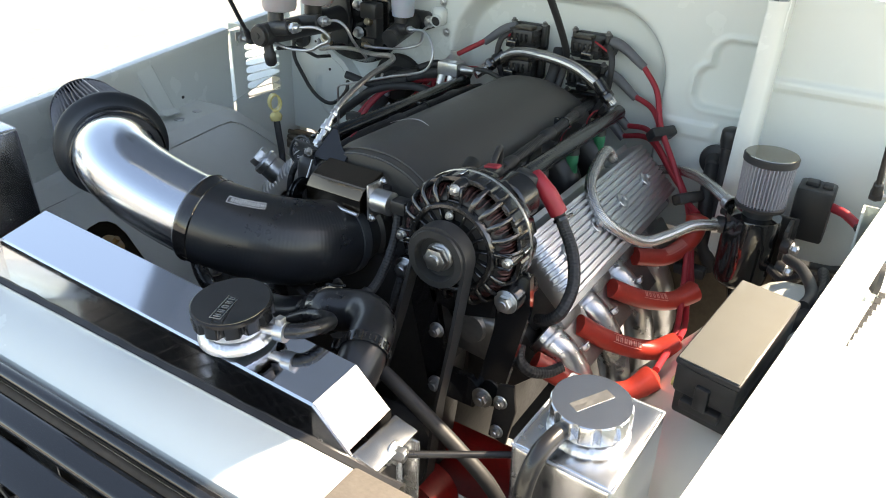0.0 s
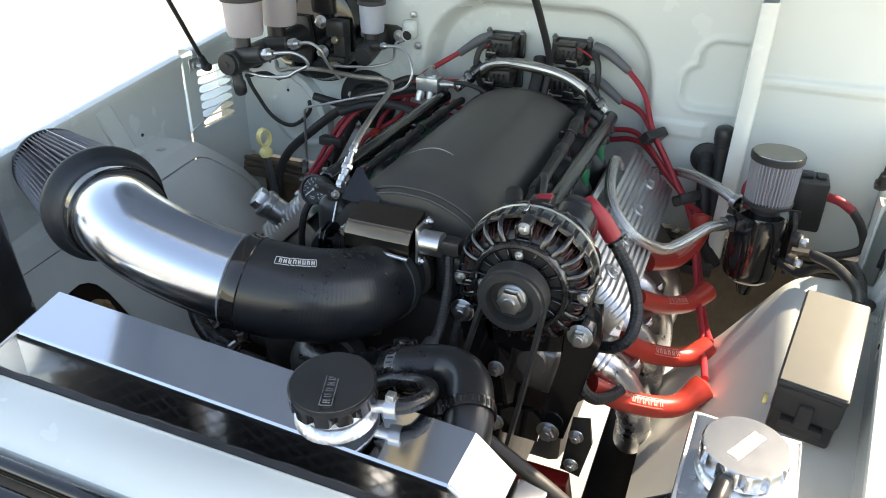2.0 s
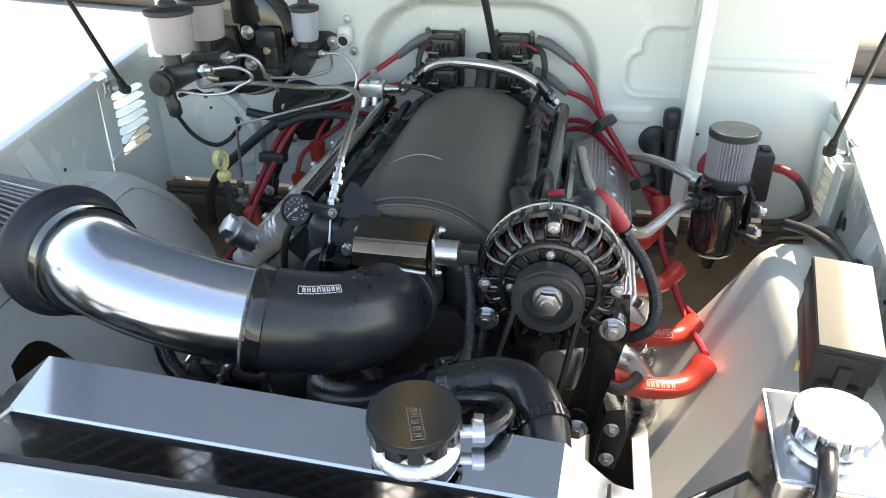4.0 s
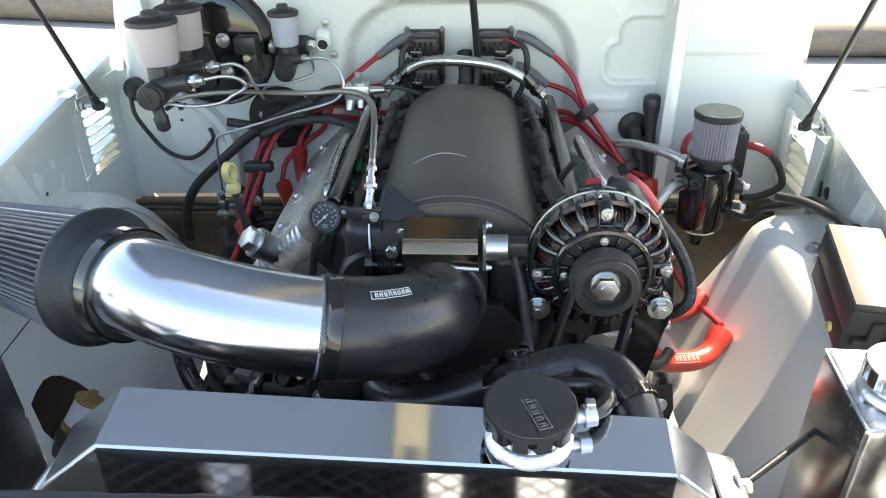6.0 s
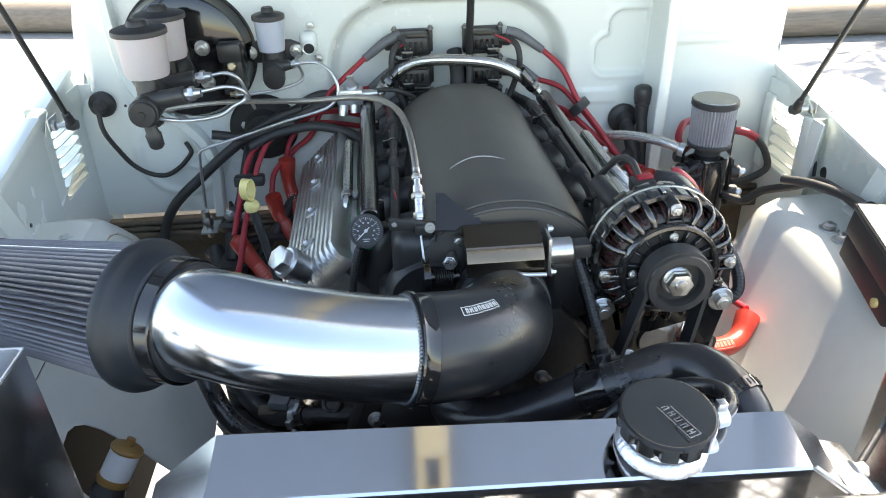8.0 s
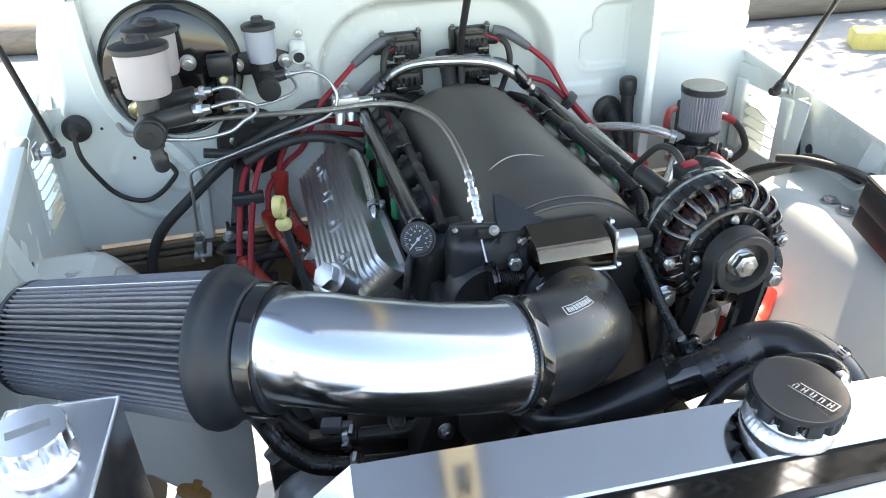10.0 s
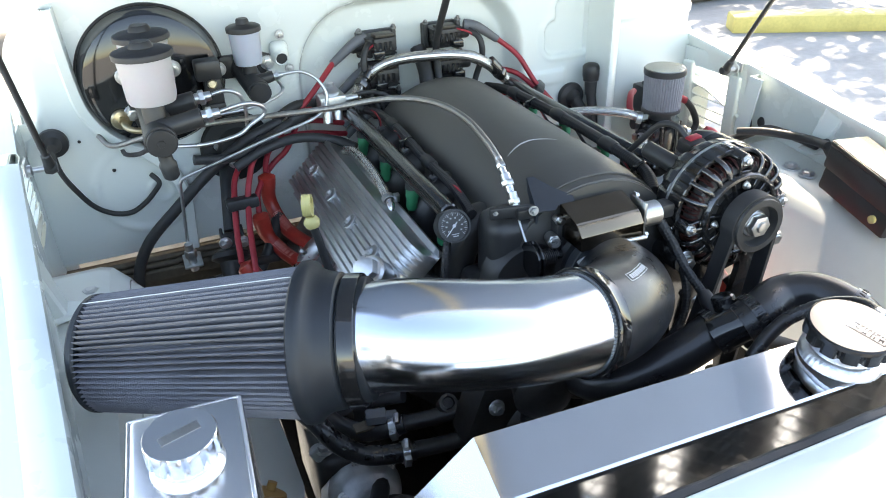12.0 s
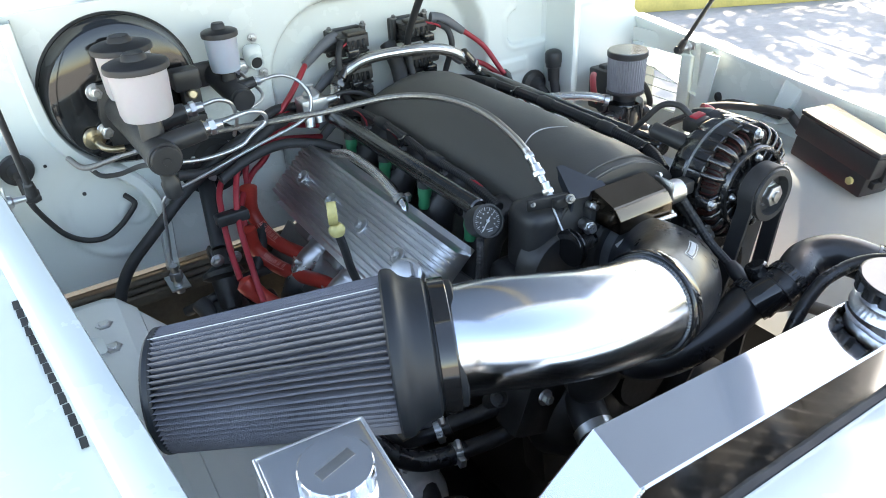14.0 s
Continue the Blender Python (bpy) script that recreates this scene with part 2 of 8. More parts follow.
def solid(name, bm, material, at, label, category, group="", kind="", sharp=38):
    """A thing of one mesh."""
    finish(bm, sharp)
    bmesh.ops.translate(bm, verts=bm.verts, vec=-Vector(at))
    me = bpy.data.meshes.new(name)
    bm.to_mesh(me)
    bm.free()
    me.materials.append(material)
    ob = new(name, me)
    ob.location = at
    BASE[ob.name] = Vector(at)
    return tagged(ob, label, category, group, kind)


def axes(d, up=(0, 0, 1)):
    """A matrix whose z runs along d."""
    d = Vector(d).normalized()
    u = Vector(up)
    if abs(d.dot(u)) > 0.98:
        u = Vector((0, 1, 0))
    x = u.cross(d).normalized()
    y = d.cross(x)
    return Matrix((x, y, d)).transposed()


def box(bm, c, s, rot=None, bevel=0.002, seg=2):
    g = bmesh.ops.create_cube(bm, size=1.0)
    vs = g["verts"]
    bmesh.ops.scale(bm, vec=s, verts=vs)
    if bevel:
        es = list({e for v in vs for e in v.link_edges})
        r = bmesh.ops.bevel(bm, geom=es, offset=min(bevel, min(s) * 0.45), segments=seg, affect="EDGES", profile=0.5)
        vs = list({v for f in r["faces"] for v in f.verts} | {v for v in vs if v.is_valid})
    if rot is not None:
        bmesh.ops.transform(bm, matrix=rot.to_4x4(), verts=vs)
    bmesh.ops.translate(bm, vec=c, verts=vs)
    return vs


def turn(bm, prof, at, d, seg=32, up=(0, 0, 1), cap=True, wave=None):
    """Turns a profile of (along, radius) about the axis d through at."""
    R = axes(d, up)
    at = Vector(at)
    rings = []
    for h, r in prof:
        ring = []
        for i in range(seg):
            a = 2 * math.pi * i / seg
            rr = r * (wave(a, h) if wave else 1)
            ring.append(bm.verts.new(at + R @ Vector((rr * math.cos(a), rr * math.sin(a), h))))
        rings.append(ring)
    for A, B in zip(rings, rings[1:]):
        for i in range(seg):
            j = (i + 1) % seg
            bm.faces.new((A[i], A[j], B[j], B[i]))
    if cap:
        bm.faces.new(list(reversed(rings[0])))
        bm.faces.new(rings[-1])
    return rings


def rod(bm, a, b, r, r2=None, seg=16, bevel=0.0):
    a, b = Vector(a), Vector(b)
    L = (b - a).length
    r2 = r if r2 is None else r2
    if bevel:
        prof = [(0, r - bevel), (bevel, r), (L - bevel, r2), (L, r2 - bevel)]
    else:
        prof = [(0, r), (L, r2)]
    turn(bm, prof, a, b - a, seg)


def spline(pts, n=8):
    """Catmull-Rom through the points."""
    P = [Vector(p) for p in pts]
    P = [P[0] * 2 - P[1]] + P + [P[-1] * 2 - P[-2]]
    out = []
    for i in range(1, len(P) - 2):
        for k in range(n):
            t = k / n
            a, b, c, d = P[i - 1], P[i], P[i + 1], P[i + 2]
            out.append(0.5 * (2 * b + (c - a) * t + (2 * a - 5 * b + 4 * c - d) * t * t + (3 * b - a - 3 * c + d) * t ** 3))
    out.append(P[-2].copy())
    return out


def hose(bm, pts, r, seg=12, n=8, rad=None, straight=False):
    """A round hose through the points; rad(s, total) may swell it."""
    P = [Vector(p) for p in pts] if straight else spline(pts, n)
    uvl = bm.loops.layers.uv.verify()
    tang = [(P[min(i + 1, len(P) - 1)] - P[max(i - 1, 0)]).normalized() for i in range(len(P))]
    R = axes(tang[0])
    x = R.col[0].copy()
    rings, S, s = [], [], 0
    tot = sum((b - a).length for a, b in zip(P, P[1:]))
    for i, p in enumerate(P):
        if i:
            s += (p - P[i - 1]).length
        x = (x - tang[i] * x.dot(tang[i])).normalized()
        y = tang[i].cross(x)
        rr = rad(s, tot) if rad else r
        rings.append([bm.verts.new(p + (x * math.cos(2 * math.pi * k / seg) + y * math.sin(2 * math.pi * k / seg)) * rr) for k in range(seg)])
        S.append(s)
    for i in range(len(P) - 1):
        for k in range(seg):
            j = (k + 1) % seg
            f = bm.faces.new((rings[i][k], rings[i][j], rings[i + 1][j], rings[i + 1][k]))
            for lp, (u, v) in zip(f.loops, ((S[i], k / seg), (S[i], (k + 1) / seg), (S[i + 1], (k + 1) / seg), (S[i + 1], k / seg))):
                lp[uvl].uv = (u, v)
    bm.faces.new(list(reversed(rings[0])))
    bm.faces.new(rings[-1])
    return P


def prism(bm, poly, d, h, at=(0, 0, 0), up=(0, 0, 1), bevel=0.0):
    """A polygon of (a, b) in the plane across d, pushed h along d from at."""
    R = axes(d, up)
    at = Vector(at)
    lo = [bm.verts.new(at + R @ Vector((a, b, 0))) for a, b in poly]
    hi = [bm.verts.new(at + R @ Vector((a, b, h))) for a, b in poly]
    n = len(poly)
    fs = [bm.faces.new(list(reversed(lo))), bm.faces.new(hi)]
    for i in range(n):
        j = (i + 1) % n
        fs.append(bm.faces.new((lo[i], lo[j], hi[j], hi[i])))
    bmesh.ops.recalc_face_normals(bm, faces=fs)
    if bevel:
        es = list({e for f in fs[:2] for e in f.edges})
        bmesh.ops.bevel(bm, geom=es, offset=bevel, segments=2, affect="EDGES", profile=0.5)


def hexagon(r):
    return [(r * math.cos(math.pi / 3 * i), r * math.sin(math.pi / 3 * i)) for i in range(6)]


def bolt(bm, at, d, r=0.006, h=0.006, washer=True):
    d = Vector(d).normalized()
    at = Vector(at)
    if washer:
        turn(bm, [(0, r * 1.45), (0.0012, r * 1.5), (0.002, r * 1.4)], at, d, 20)
    prism(bm, hexagon(r), d, h, at + d * 0.0018, bevel=r * 0.12)
    turn(bm, [(0, r * 0.62), (0.0012, r * 0.5)], at + d * (h + 0.0016), d, 14)


def sheet(bm, rows, thick=0.0015):
    """A skin of given rows of points, with thickness on its back."""
    V_ = [[bm.verts.new(p) for p in r] for r in rows]
    fs = []
    for A, B in zip(V_, V_[1:]):
        for i in range(len(A) - 1):
            fs.append(bm.faces.new((A[i], A[i + 1], B[i + 1], B[i])))
    if thick:
        thicken(bm, fs, thick)
    return fs


def thicken(bm, fs, thick):
    """Gives an open skin a back and an edge."""
    for f in fs:
        f.normal_update()
    nor = {}
    for f in fs:
        for v in f.verts:
            nor[v] = nor.get(v, Vector()) + f.normal
    back = {v: bm.verts.new(v.co - n.normalized() * thick) for v, n in nor.items()}
    rim = {}
    for f in fs:
        vs = list(f.verts)
        for a, b in zip(vs, vs[1:] + vs[:1]):
            if (b, a) in rim:
                del rim[b, a]
            else:
                rim[a, b] = True
    for f in fs:
        bm.faces.new([back[v] for v in reversed(f.verts)])
    for a, b in rim:
        bm.faces.new((b, a, back[a], back[b]))


def bm_():
    return bmesh.new()


# ---- the place: ground ----
def ground():
    b = bm_()
    n = 40
    for i in range(n + 1):
        for j in range(n + 1):
            u, v = (i / n * 2 - 1), (j / n * 2 - 1)
            x, y = math.copysign(abs(u) ** 3, u) * 400, math.copysign(abs(v) ** 3, v) * 400
            b.verts.new((x, y, 0))
    b.verts.ensure_lookup_table()
    for i in range(n):
        for j in range(n):
            a = i * (n + 1) + j
            b.faces.new([b.verts[k] for k in (a, a + n + 1, a + n + 2, a + 1)])
    solid("ground", b, ASPHALT, (0, 0, 0), "sunlit weathered grey asphalt parking ground", "ground", kind="structure")
    b = bm_()
    box(b, (4.6, 3.6, 0.06), (1.9, 0.22, 0.13), Matrix.Rotation(radians(-28), 3, "Z"), 0.02)
    solid("kerb", b, KERB_YELLOW, (4.6, 3.6, 0), "faded yellow painted concrete wheel-stop kerb on asphalt", "kerb", kind="structure")
    b = bm_()
    hose(b, [(-9, 7.6, 0.12), (-3.8, 6.5, 0.13), (-1, 5.9, 0.12)], 0.13, 14)
    solid("log_barrier", b, LOG, (-3.8, 6.5, 0), "weathered grey timber log barrier lying on the ground", "log")
    b = bm_()
    hose(b, [(1.5, 5.1, 0.12), (4, 5.0, 0.13), (9, 4.8, 0.12)], 0.13, 14)
    solid("log_barrier", b, LOG, (4, 5, 0), "weathered grey timber log barrier lying on the ground", "log")


def tree():
    """A leafy tree past the kerb; its shade dapples the ground."""
    rng = random.Random(11)
    t = thing("tree", (7.4, 6.6, 0), "leafy tree with a grey-brown trunk shading the ground", "tree")
    b = bm_()
    hose(b, [(7.4, 6.6, -0.1), (7.3, 6.5, 1.2), (7.0, 6.2, 2.4), (6.4, 5.6, 3.4)], 0.16, 14, 6, rad=lambda q, tot: 0.19 - 0.12 * q / tot)
    part("trunk", b, BARK, t)
    b = bm_()
    limbs = []
    for k in range(9):
        a = k * 0.7 + rng.uniform(-0.2, 0.2)
        o = Vector((7.0, 6.2, 2.4)).lerp(Vector((6.4, 5.6, 3.4)), rng.random())
        e = Vector((6.1 + 1.7 * math.cos(a), 5.2 + 1.7 * math.sin(a), 3.7 + rng.uniform(-0.5, 0.8)))
        limbs.append((o, e))
        hose(b, [o, o.lerp(e, 0.5) + Vector((0, 0, 0.25)), e], 0.04, 8, 5, rad=lambda q, tot: 0.05 - 0.04 * q / tot)
    part("limb", b, BARK, t)
    b = bm_()
    hubs = [o.lerp(e, f) + Vector((rng.gauss(0, 0.3), rng.gauss(0, 0.3), rng.gauss(0, 0.25))) for o, e in limbs for f in (0.45, 0.65, 0.8, 0.95, 1.05)]
    for h in hubs:
        for k in range(70):
            c = h + Vector((rng.gauss(0, 0.22), rng.gauss(0, 0.22), rng.gauss(0, 0.16)))
            u = Vector((rng.gauss(0, 1), rng.gauss(0, 1), rng.gauss(0, 0.6))).normalized()
            v = u.orthogonal().normalized()
            L, w = rng.uniform(0.10, 0.18), rng.uniform(0.05, 0.085)
            b.faces.new([b.verts.new(c + d) for d in (u * L, v * w, -u * L, -v * w)])
    part("crown", b, LEAF, t, "crown of small green leaves")


ground()
tree()


# ---- the vehicle's body ----
def lip_z(y, s):
    return 1.020 + 0.082 * y if s < 0 else 0.992 + 0.060 * y


def wing_z(y):
    return 0.785 + 0.205 * y


def lip_l(y):
    return -0.571 - 0.103 * y


def lip_r(y):
    return 0.487 + 0.130 * y


CAR = thing("car_body", (-0.04, 0.4, 0.0), "cream white painted bodywork of an old four-wheel-drive with its bonnet raised", "car body")
FW = 0.83


def arch_w(x, z):
    """How far inside the recessed arch a place on the firewall lies, 0 to 1."""
    cx, top, half = -0.010, 1.18, 0.207
    dx = abs(x - cx)
    if z > top - 0.12:
        d = half - math.hypot(max(0, dx - half + 0.12), z - (top - 0.12)) - (half - 0.12) if dx > half - 0.12 else min(half - dx, top - z)
        if dx > half - 0.12:
            d = 0.12 - math.hypot(dx - (half - 0.12), z - (top - 0.12))
    else:
        d = half - dx
    return max(0.0, min(1.0, (d + 0.010) / 0.022))


def step(x):
    x = max(0.0, min(1.0, x))
    return x * x * (3 - 2 * x)


def rounded(x, z, x0, x1, z0, z1, r):
    """How far inside a rounded rectangle a place lies."""
    cx, cz = (x0 + x1) / 2, (z0 + z1) / 2
    dx, dz = abs(x - cx) - (x1 - x0) / 2 + r, abs(z - cz) - (z1 - z0) / 2 + r
    return r - math.hypot(max(dx, 0), max(dz, 0)) - min(max(dx, dz), 0)


def press(x, z):
    """The stamped relief of the firewall: how far a place stands proud."""
    p = 0.0
    # raised field between the arch and the upright flange, with a stepped outline
    inside = max(rounded(x, z, 0.254, 0.39, 1.040, 1.106, 0.022), rounded(x, z, 0.276, 0.39, 1.040, 1.150, 0.024))
    p -= 0.009 * step(inside / 0.009 + 0.5) * (1 if x < 0.345 else 0)
    p += 0.003 * step(1.4 - abs(inside + 0.006) / 0.005) * (1 if x < 0.345 else 0)
    p += 0.004 * step(min(x - 0.21, 0.30 - x, z - 0.985, 1.012 - z) / 0.006 + 0.5)
    # rib right of the flange
    p += 0.005 * step(min(x - 0.37, 0.60 - x, 1.105 - z, z - 1.088) / 0.006 + 0.5)
    # ring under the booster
    d = math.hypot(x + 0.50, z - 0.93)
    p += 0.004 * step(1.5 - abs(d - 0.075) / 0.006) * (1 if z < 0.95 else 0.3)
    p += 0.003 * step(1.5 - abs(math.hypot(x + 0.475, z - 0.92) - 0.018) / 0.004)
    return p


def firewall():
    b = bm_()
    nx, nz = 290, 110
    x0, x1, z0, r = -0.655, 0.625, 0.815, 0.11
    rows = []
    for i in range(nx + 1):
        x = x0 + (x1 - x0) * i / nx
        over = max(0.0, r - min(x - x0, x1 - x))
        top = 1.235 - r + math.sqrt(max(0.0, r * r - over * over))
        col = []
        for j in range(nz + 1):
            z = z0 + (top - z0) * j / nz
            e = min(x - x0, x1 - x)
            y = FW + 0.045 * step(arch_w(x, z)) - press(x, z) + 0.05 * (1 - step(e / 0.04)) * step((z - 1.02) / 0.04)
            col.append((x, y, z))
        rows.append(col)
    sheet(b, rows, -0.0015)
    part("firewall", b, PAINT, CAR, "stamped cream white firewall with a recessed arch", 60)
    b = bm_()
    box(b, (-0.685, FW + 0.016, 0.84), (0.10, 0.004, 0.44), None, 0.001)
    box(b, (0.640, FW + 0.016, 0.82), (0.09, 0.004, 0.40), None, 0.001)
    part("firewall_corner", b, PAINT, CAR)
    b = bm_()
    sheet(b, [[(-0.60 + 1.17 * i / 12, y, z - 0.03 * (abs(i - 6) / 6) ** 2) for i in range(13)] for y, z in ((FW + 0.012, 1.228), (FW + 0.03, 1.240), (0.93, 1.246), (1.06, 1.250), (1.10, 1.262))], 0.002)
    part("cowl", b, PAINT, CAR, "cream white cowl behind the firewall")
    # raised black discs that stand for small dark holes in the pressing
    for x, z, r in ((-0.540, 0.968, 0.003), (-0.578, 1.024, 0.0025), (0.385, 0.970, 0.003)):
        b = bm_()
        turn(b, [(-0.004, r), (0.0012, r), (0.0018, r * 0.7)], (x, FW, z), (0, -1, 0), 12)
        part("plug", b, BLACK, CAR)
    # lower toe panel, black for the shade there, and the dusty rail under it
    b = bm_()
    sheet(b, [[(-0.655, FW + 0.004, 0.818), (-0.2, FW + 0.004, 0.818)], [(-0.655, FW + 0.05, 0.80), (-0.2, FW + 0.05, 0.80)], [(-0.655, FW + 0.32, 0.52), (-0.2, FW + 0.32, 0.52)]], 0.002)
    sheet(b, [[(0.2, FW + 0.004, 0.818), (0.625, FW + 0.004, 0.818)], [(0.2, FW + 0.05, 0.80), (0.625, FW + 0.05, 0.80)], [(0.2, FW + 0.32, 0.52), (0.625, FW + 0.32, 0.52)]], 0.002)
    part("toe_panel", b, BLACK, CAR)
    b = bm_()
    for x, w in ((-0.44, 0.44), (0.42, 0.42)):
        sheet(b, [[(x - w / 2, FW + 0.020, 0.785), (x + w / 2, FW + 0.020, 0.785)], [(x - w / 2, FW + 0.024, 0.60), (x + w / 2, FW + 0.024, 0.60)], [(x - w / 2, FW + 0.06, 0.46), (x + w / 2, FW + 0.06, 0.46)]], 0.002)
    part("lower_bulkhead", b, RUSTY, CAR, "dusty tan lower bulkhead")
    b = bm_()
    for x, w in ((-0.44, 0.44), (0.44, 0.38)):
        box(b, (x, FW - 0.008, 0.800), (w, 0.030, 0.010), None, 0.003)
        for k in range(3):
            rod(b, (x - w / 2, FW - 0.022 - 0.003 * k, 0.806 - 0.011 * k), (x + w / 2, FW - 0.022 - 0.003 * k, 0.806 - 0.011 * k), 0.0055, seg=10)
        box(b, (x, FW - 0.018, 0.778), (w, 0.03, 0.02), None, 0.003)
    part("firewall_rail", b, RUSTY, CAR, "dusty tan steel rail under the firewall")
    # upright flange
    b = bm_()
    sheet(b, [[(0.343, 0.750, 0.80), (0.350, 0.752, 1.23)], [(0.347, 0.7495, 0.80), (0.354, 0.7515, 1.23)], [(0.362, 0.757, 0.80), (0.369, 0.758, 1.23)], [(0.366, 0.765, 0.80), (0.373, 0.765, 1.23)], [(0.366, FW, 0.80), (0.373, FW, 1.23)]], 0.0025)
    sheet(b, [[(0.3425, 0.750, 0.80), (0.3495, 0.752, 1.23)], [(0.3425, FW, 0.80), (0.3495, FW, 1.23)]], 0.002)
    part("flange", b, PAINT, CAR)
    # curved flange round the booster
    b = bm_()
    path = spline([(-0.561, 1.228), (-0.558, 1.155), (-0.555, 1.112), (-0.549, 1.077), (-0.531, 1.042), (-0.506, 1.018), (-0.476, 0.998), (-0.445, 0.957), (-0.431, 0.908), (-0.434, 0.850), (-0.440, 0.77)], 6)
    rows = []
    for i, q in enumerate(path):
        d = path[min(i + 1, len(path) - 1)] - path[max(i - 1, 0)]
        nx_, nz_ = d[1], -d[0]
        k = math.hypot(nx_, nz_)
        nx_, nz_ = nx_ / k, nz_ / k
        rows.append([(q[0] + nx_ * u, y, q[1] + nz_ * u) for u, y in ((0.0, FW + 0.003), (0.001, 0.809), (0.003, 0.806), (0.016, 0.806), (0.019, 0.809), (0.019, FW + 0.003))])
    sheet(b, rows, 0.0018)
    part("curved_flange", b, PAINT, CAR)


firewall()


def side(sgn):
    """One side of the bay: apron panel with lip, outer wing, wheel arch, louvre, post."""
    lip = lip_r if sgn > 0 else lip_l
    s = sgn
    X = -0.655 if s < 0 else lip(0.72) + s * 0.012
    # louvre's field: y from, to, z from, to
    ly0, ly1, lz0, lz1 = (0.690, 0.790, 0.912, 1.030) if s < 0 else (0.690, 0.795, 0.862, 0.985)
    # apron with a rolled lip, gently leaning
    b = bm_()
    full, upper = [], []
    for i in range(29):
        y = -0.12 + 0.96 * i / 28
        x, z = lip(y), lip_z(y, s)
        roll = [(x + s * 0.005, y, z - 0.016), (x + s * 0.0005, y, z - 0.005), (x + s * 0.002, y, z), (x + s * 0.010, y, z + 0.001), (x + s * 0.029, y, z), (x + s * 0.033, y, z - 0.003), (x + s * 0.034, y, z - 0.014)]
        if y < 0.645:
            full.append([(x + s * 0.010, y, 0.60), (x + s * 0.008, y, z - 0.10)] + roll)
        else:
            upper.append([(X, y, lz1)] + roll)
    sheet(b, full, 0.0015)
    sheet(b, upper, 0.0015)
    part("apron", b, PAINT, CAR, "cream white inner wing panel with rolled lip", 50)
    # plain field round the louvres
    b = bm_()
    ya = full[-1][0][1] + (0.021 if s < 0 else -0.002)
    zt = lip_z(0.66, s) - 0.012
    for (a0, a1), (c0, c1) in (((ya, ly0), (0.62, zt)), ((ly1, 0.846), (0.62, zt)), ((ly0, ly1), (0.62, lz0)), ((ly0, ly1), (lz1, zt))):
        box(b, (X + s * 0.001, (a0 + a1) / 2, (c0 + c1) / 2), (0.003, a1 - a0, c1 - c0), None, 0)
    if s > 0:
        for (a0, a1), (c0, c1) in (((ly0 - 0.03, ly0), (lz0 - 0.012, lz1 + 0.008)), ((ly1, ly1 + 0.03), (lz0 - 0.012, lz1 + 0.008))):
            box(b, (X - s * 0.004, (a0 + a1) / 2, (c0 + c1) / 2), (0.012, a1 - a0, c1 - c0), None, 0.005, 3)
    part("louvre_panel", b, PAINT, CAR)
    # webs between lens-shaped slots, each leaning outwards at its foot
    n = 7 if s < 0 else 6
    pitch = (lz1 - lz0) / n
    for k in range(n + 1):
        b = bm_()
        rows = []
        for i in range(17):
            f = 0.5 - 0.5 * math.cos(math.pi * i / 16)
            y = ly0 + (ly1 - ly0) * f
            g = 0.40 * pitch * max(0.0, 1 - abs(2 * f - 1) ** (3.5 if s < 0 else 10)) ** 0.5
            zc = lz0 + (k - 0.5) * pitch
            lo = lz0 if k == 0 else zc + g
            hi = lz1 if k == n else zc + pitch - g
            rows.append([(X + s * 0.010 * (g / pitch * 2.6), y, lo), (X - s * 0.002, y, hi)])
        sheet(b, rows if s > 0 else [list(reversed(r)) for r in rows], 0.0015)
        part("louvre", b, PAINT, CAR, "pressed air louvre letting daylight in")
    # wing top outside
    b = bm_()
    rows = []
    for y in [-0.45 + 1.5 * i / 20 for i in range(21)]:
        x, z = lip(y) + s * 0.012, wing_z(min(y, 0.8))
        zz = z if y > -0.1 else z - (y + 0.1) ** 2 * 0.8
        rows.append([(x, y, zz), (x + s * 0.12, y, zz + 0.004), (x + s * 0.24, y, zz - 0.002), (x + s * 0.30, y, zz - 0.02), (x + s * 0.325, y, zz - 0.055), (x + s * 0.33, y, zz - 0.15)])
    sheet(b, rows, 0.0015)
    part("wing", b, PAINT, CAR, "sunlit cream white front wing")
    # post with a lit flange on one side, and the tapered brace
    if s > 0:
        b = bm_()
        y0, y1, za, zb, xa, xb = 0.606, 0.582, 0.870, lip_z(0.6, s) - 0.008, 0.552, 0.549
        for dx, w, d in ((0.0, 0.030, 0.003), (0.011, 0.003, 0.024)):
            sheet(b, [[(xa + dx - d / 2, y0 - w / 2, za), (xa + dx - d / 2, y0 + w / 2, za)], [(xb + dx - d / 2, y1 - w / 2, zb), (xb + dx - d / 2, y1 + w / 2, zb)]], 0.003)
            sheet(b, [[(xa - 0.002, y0 + 0.011, za), (xa + 0.026, y0 + 0.011, za)], [(xb - 0.002, y1 + 0.011, zb), (xb + 0.026, y1 + 0.011, zb)]], 0.003)
        part("post", b, PAINT, CAR)
    b = bm_()
    y = 0.405
    z = lip_z(y, s)
    top, foot = Vector((lip(y) + s * 0.003, y, z - 0.006)), Vector((lip(y) - s * 0.006, y + (0.036 if s < 0 else 0.02), z - 0.095 if s < 0 else z - 0.070))
    rows = []
    for f in (0.0, 0.25, 0.5, 0.75, 1.0):
        c = top.lerp(foot, f)
        w = 0.022 - 0.005 * f
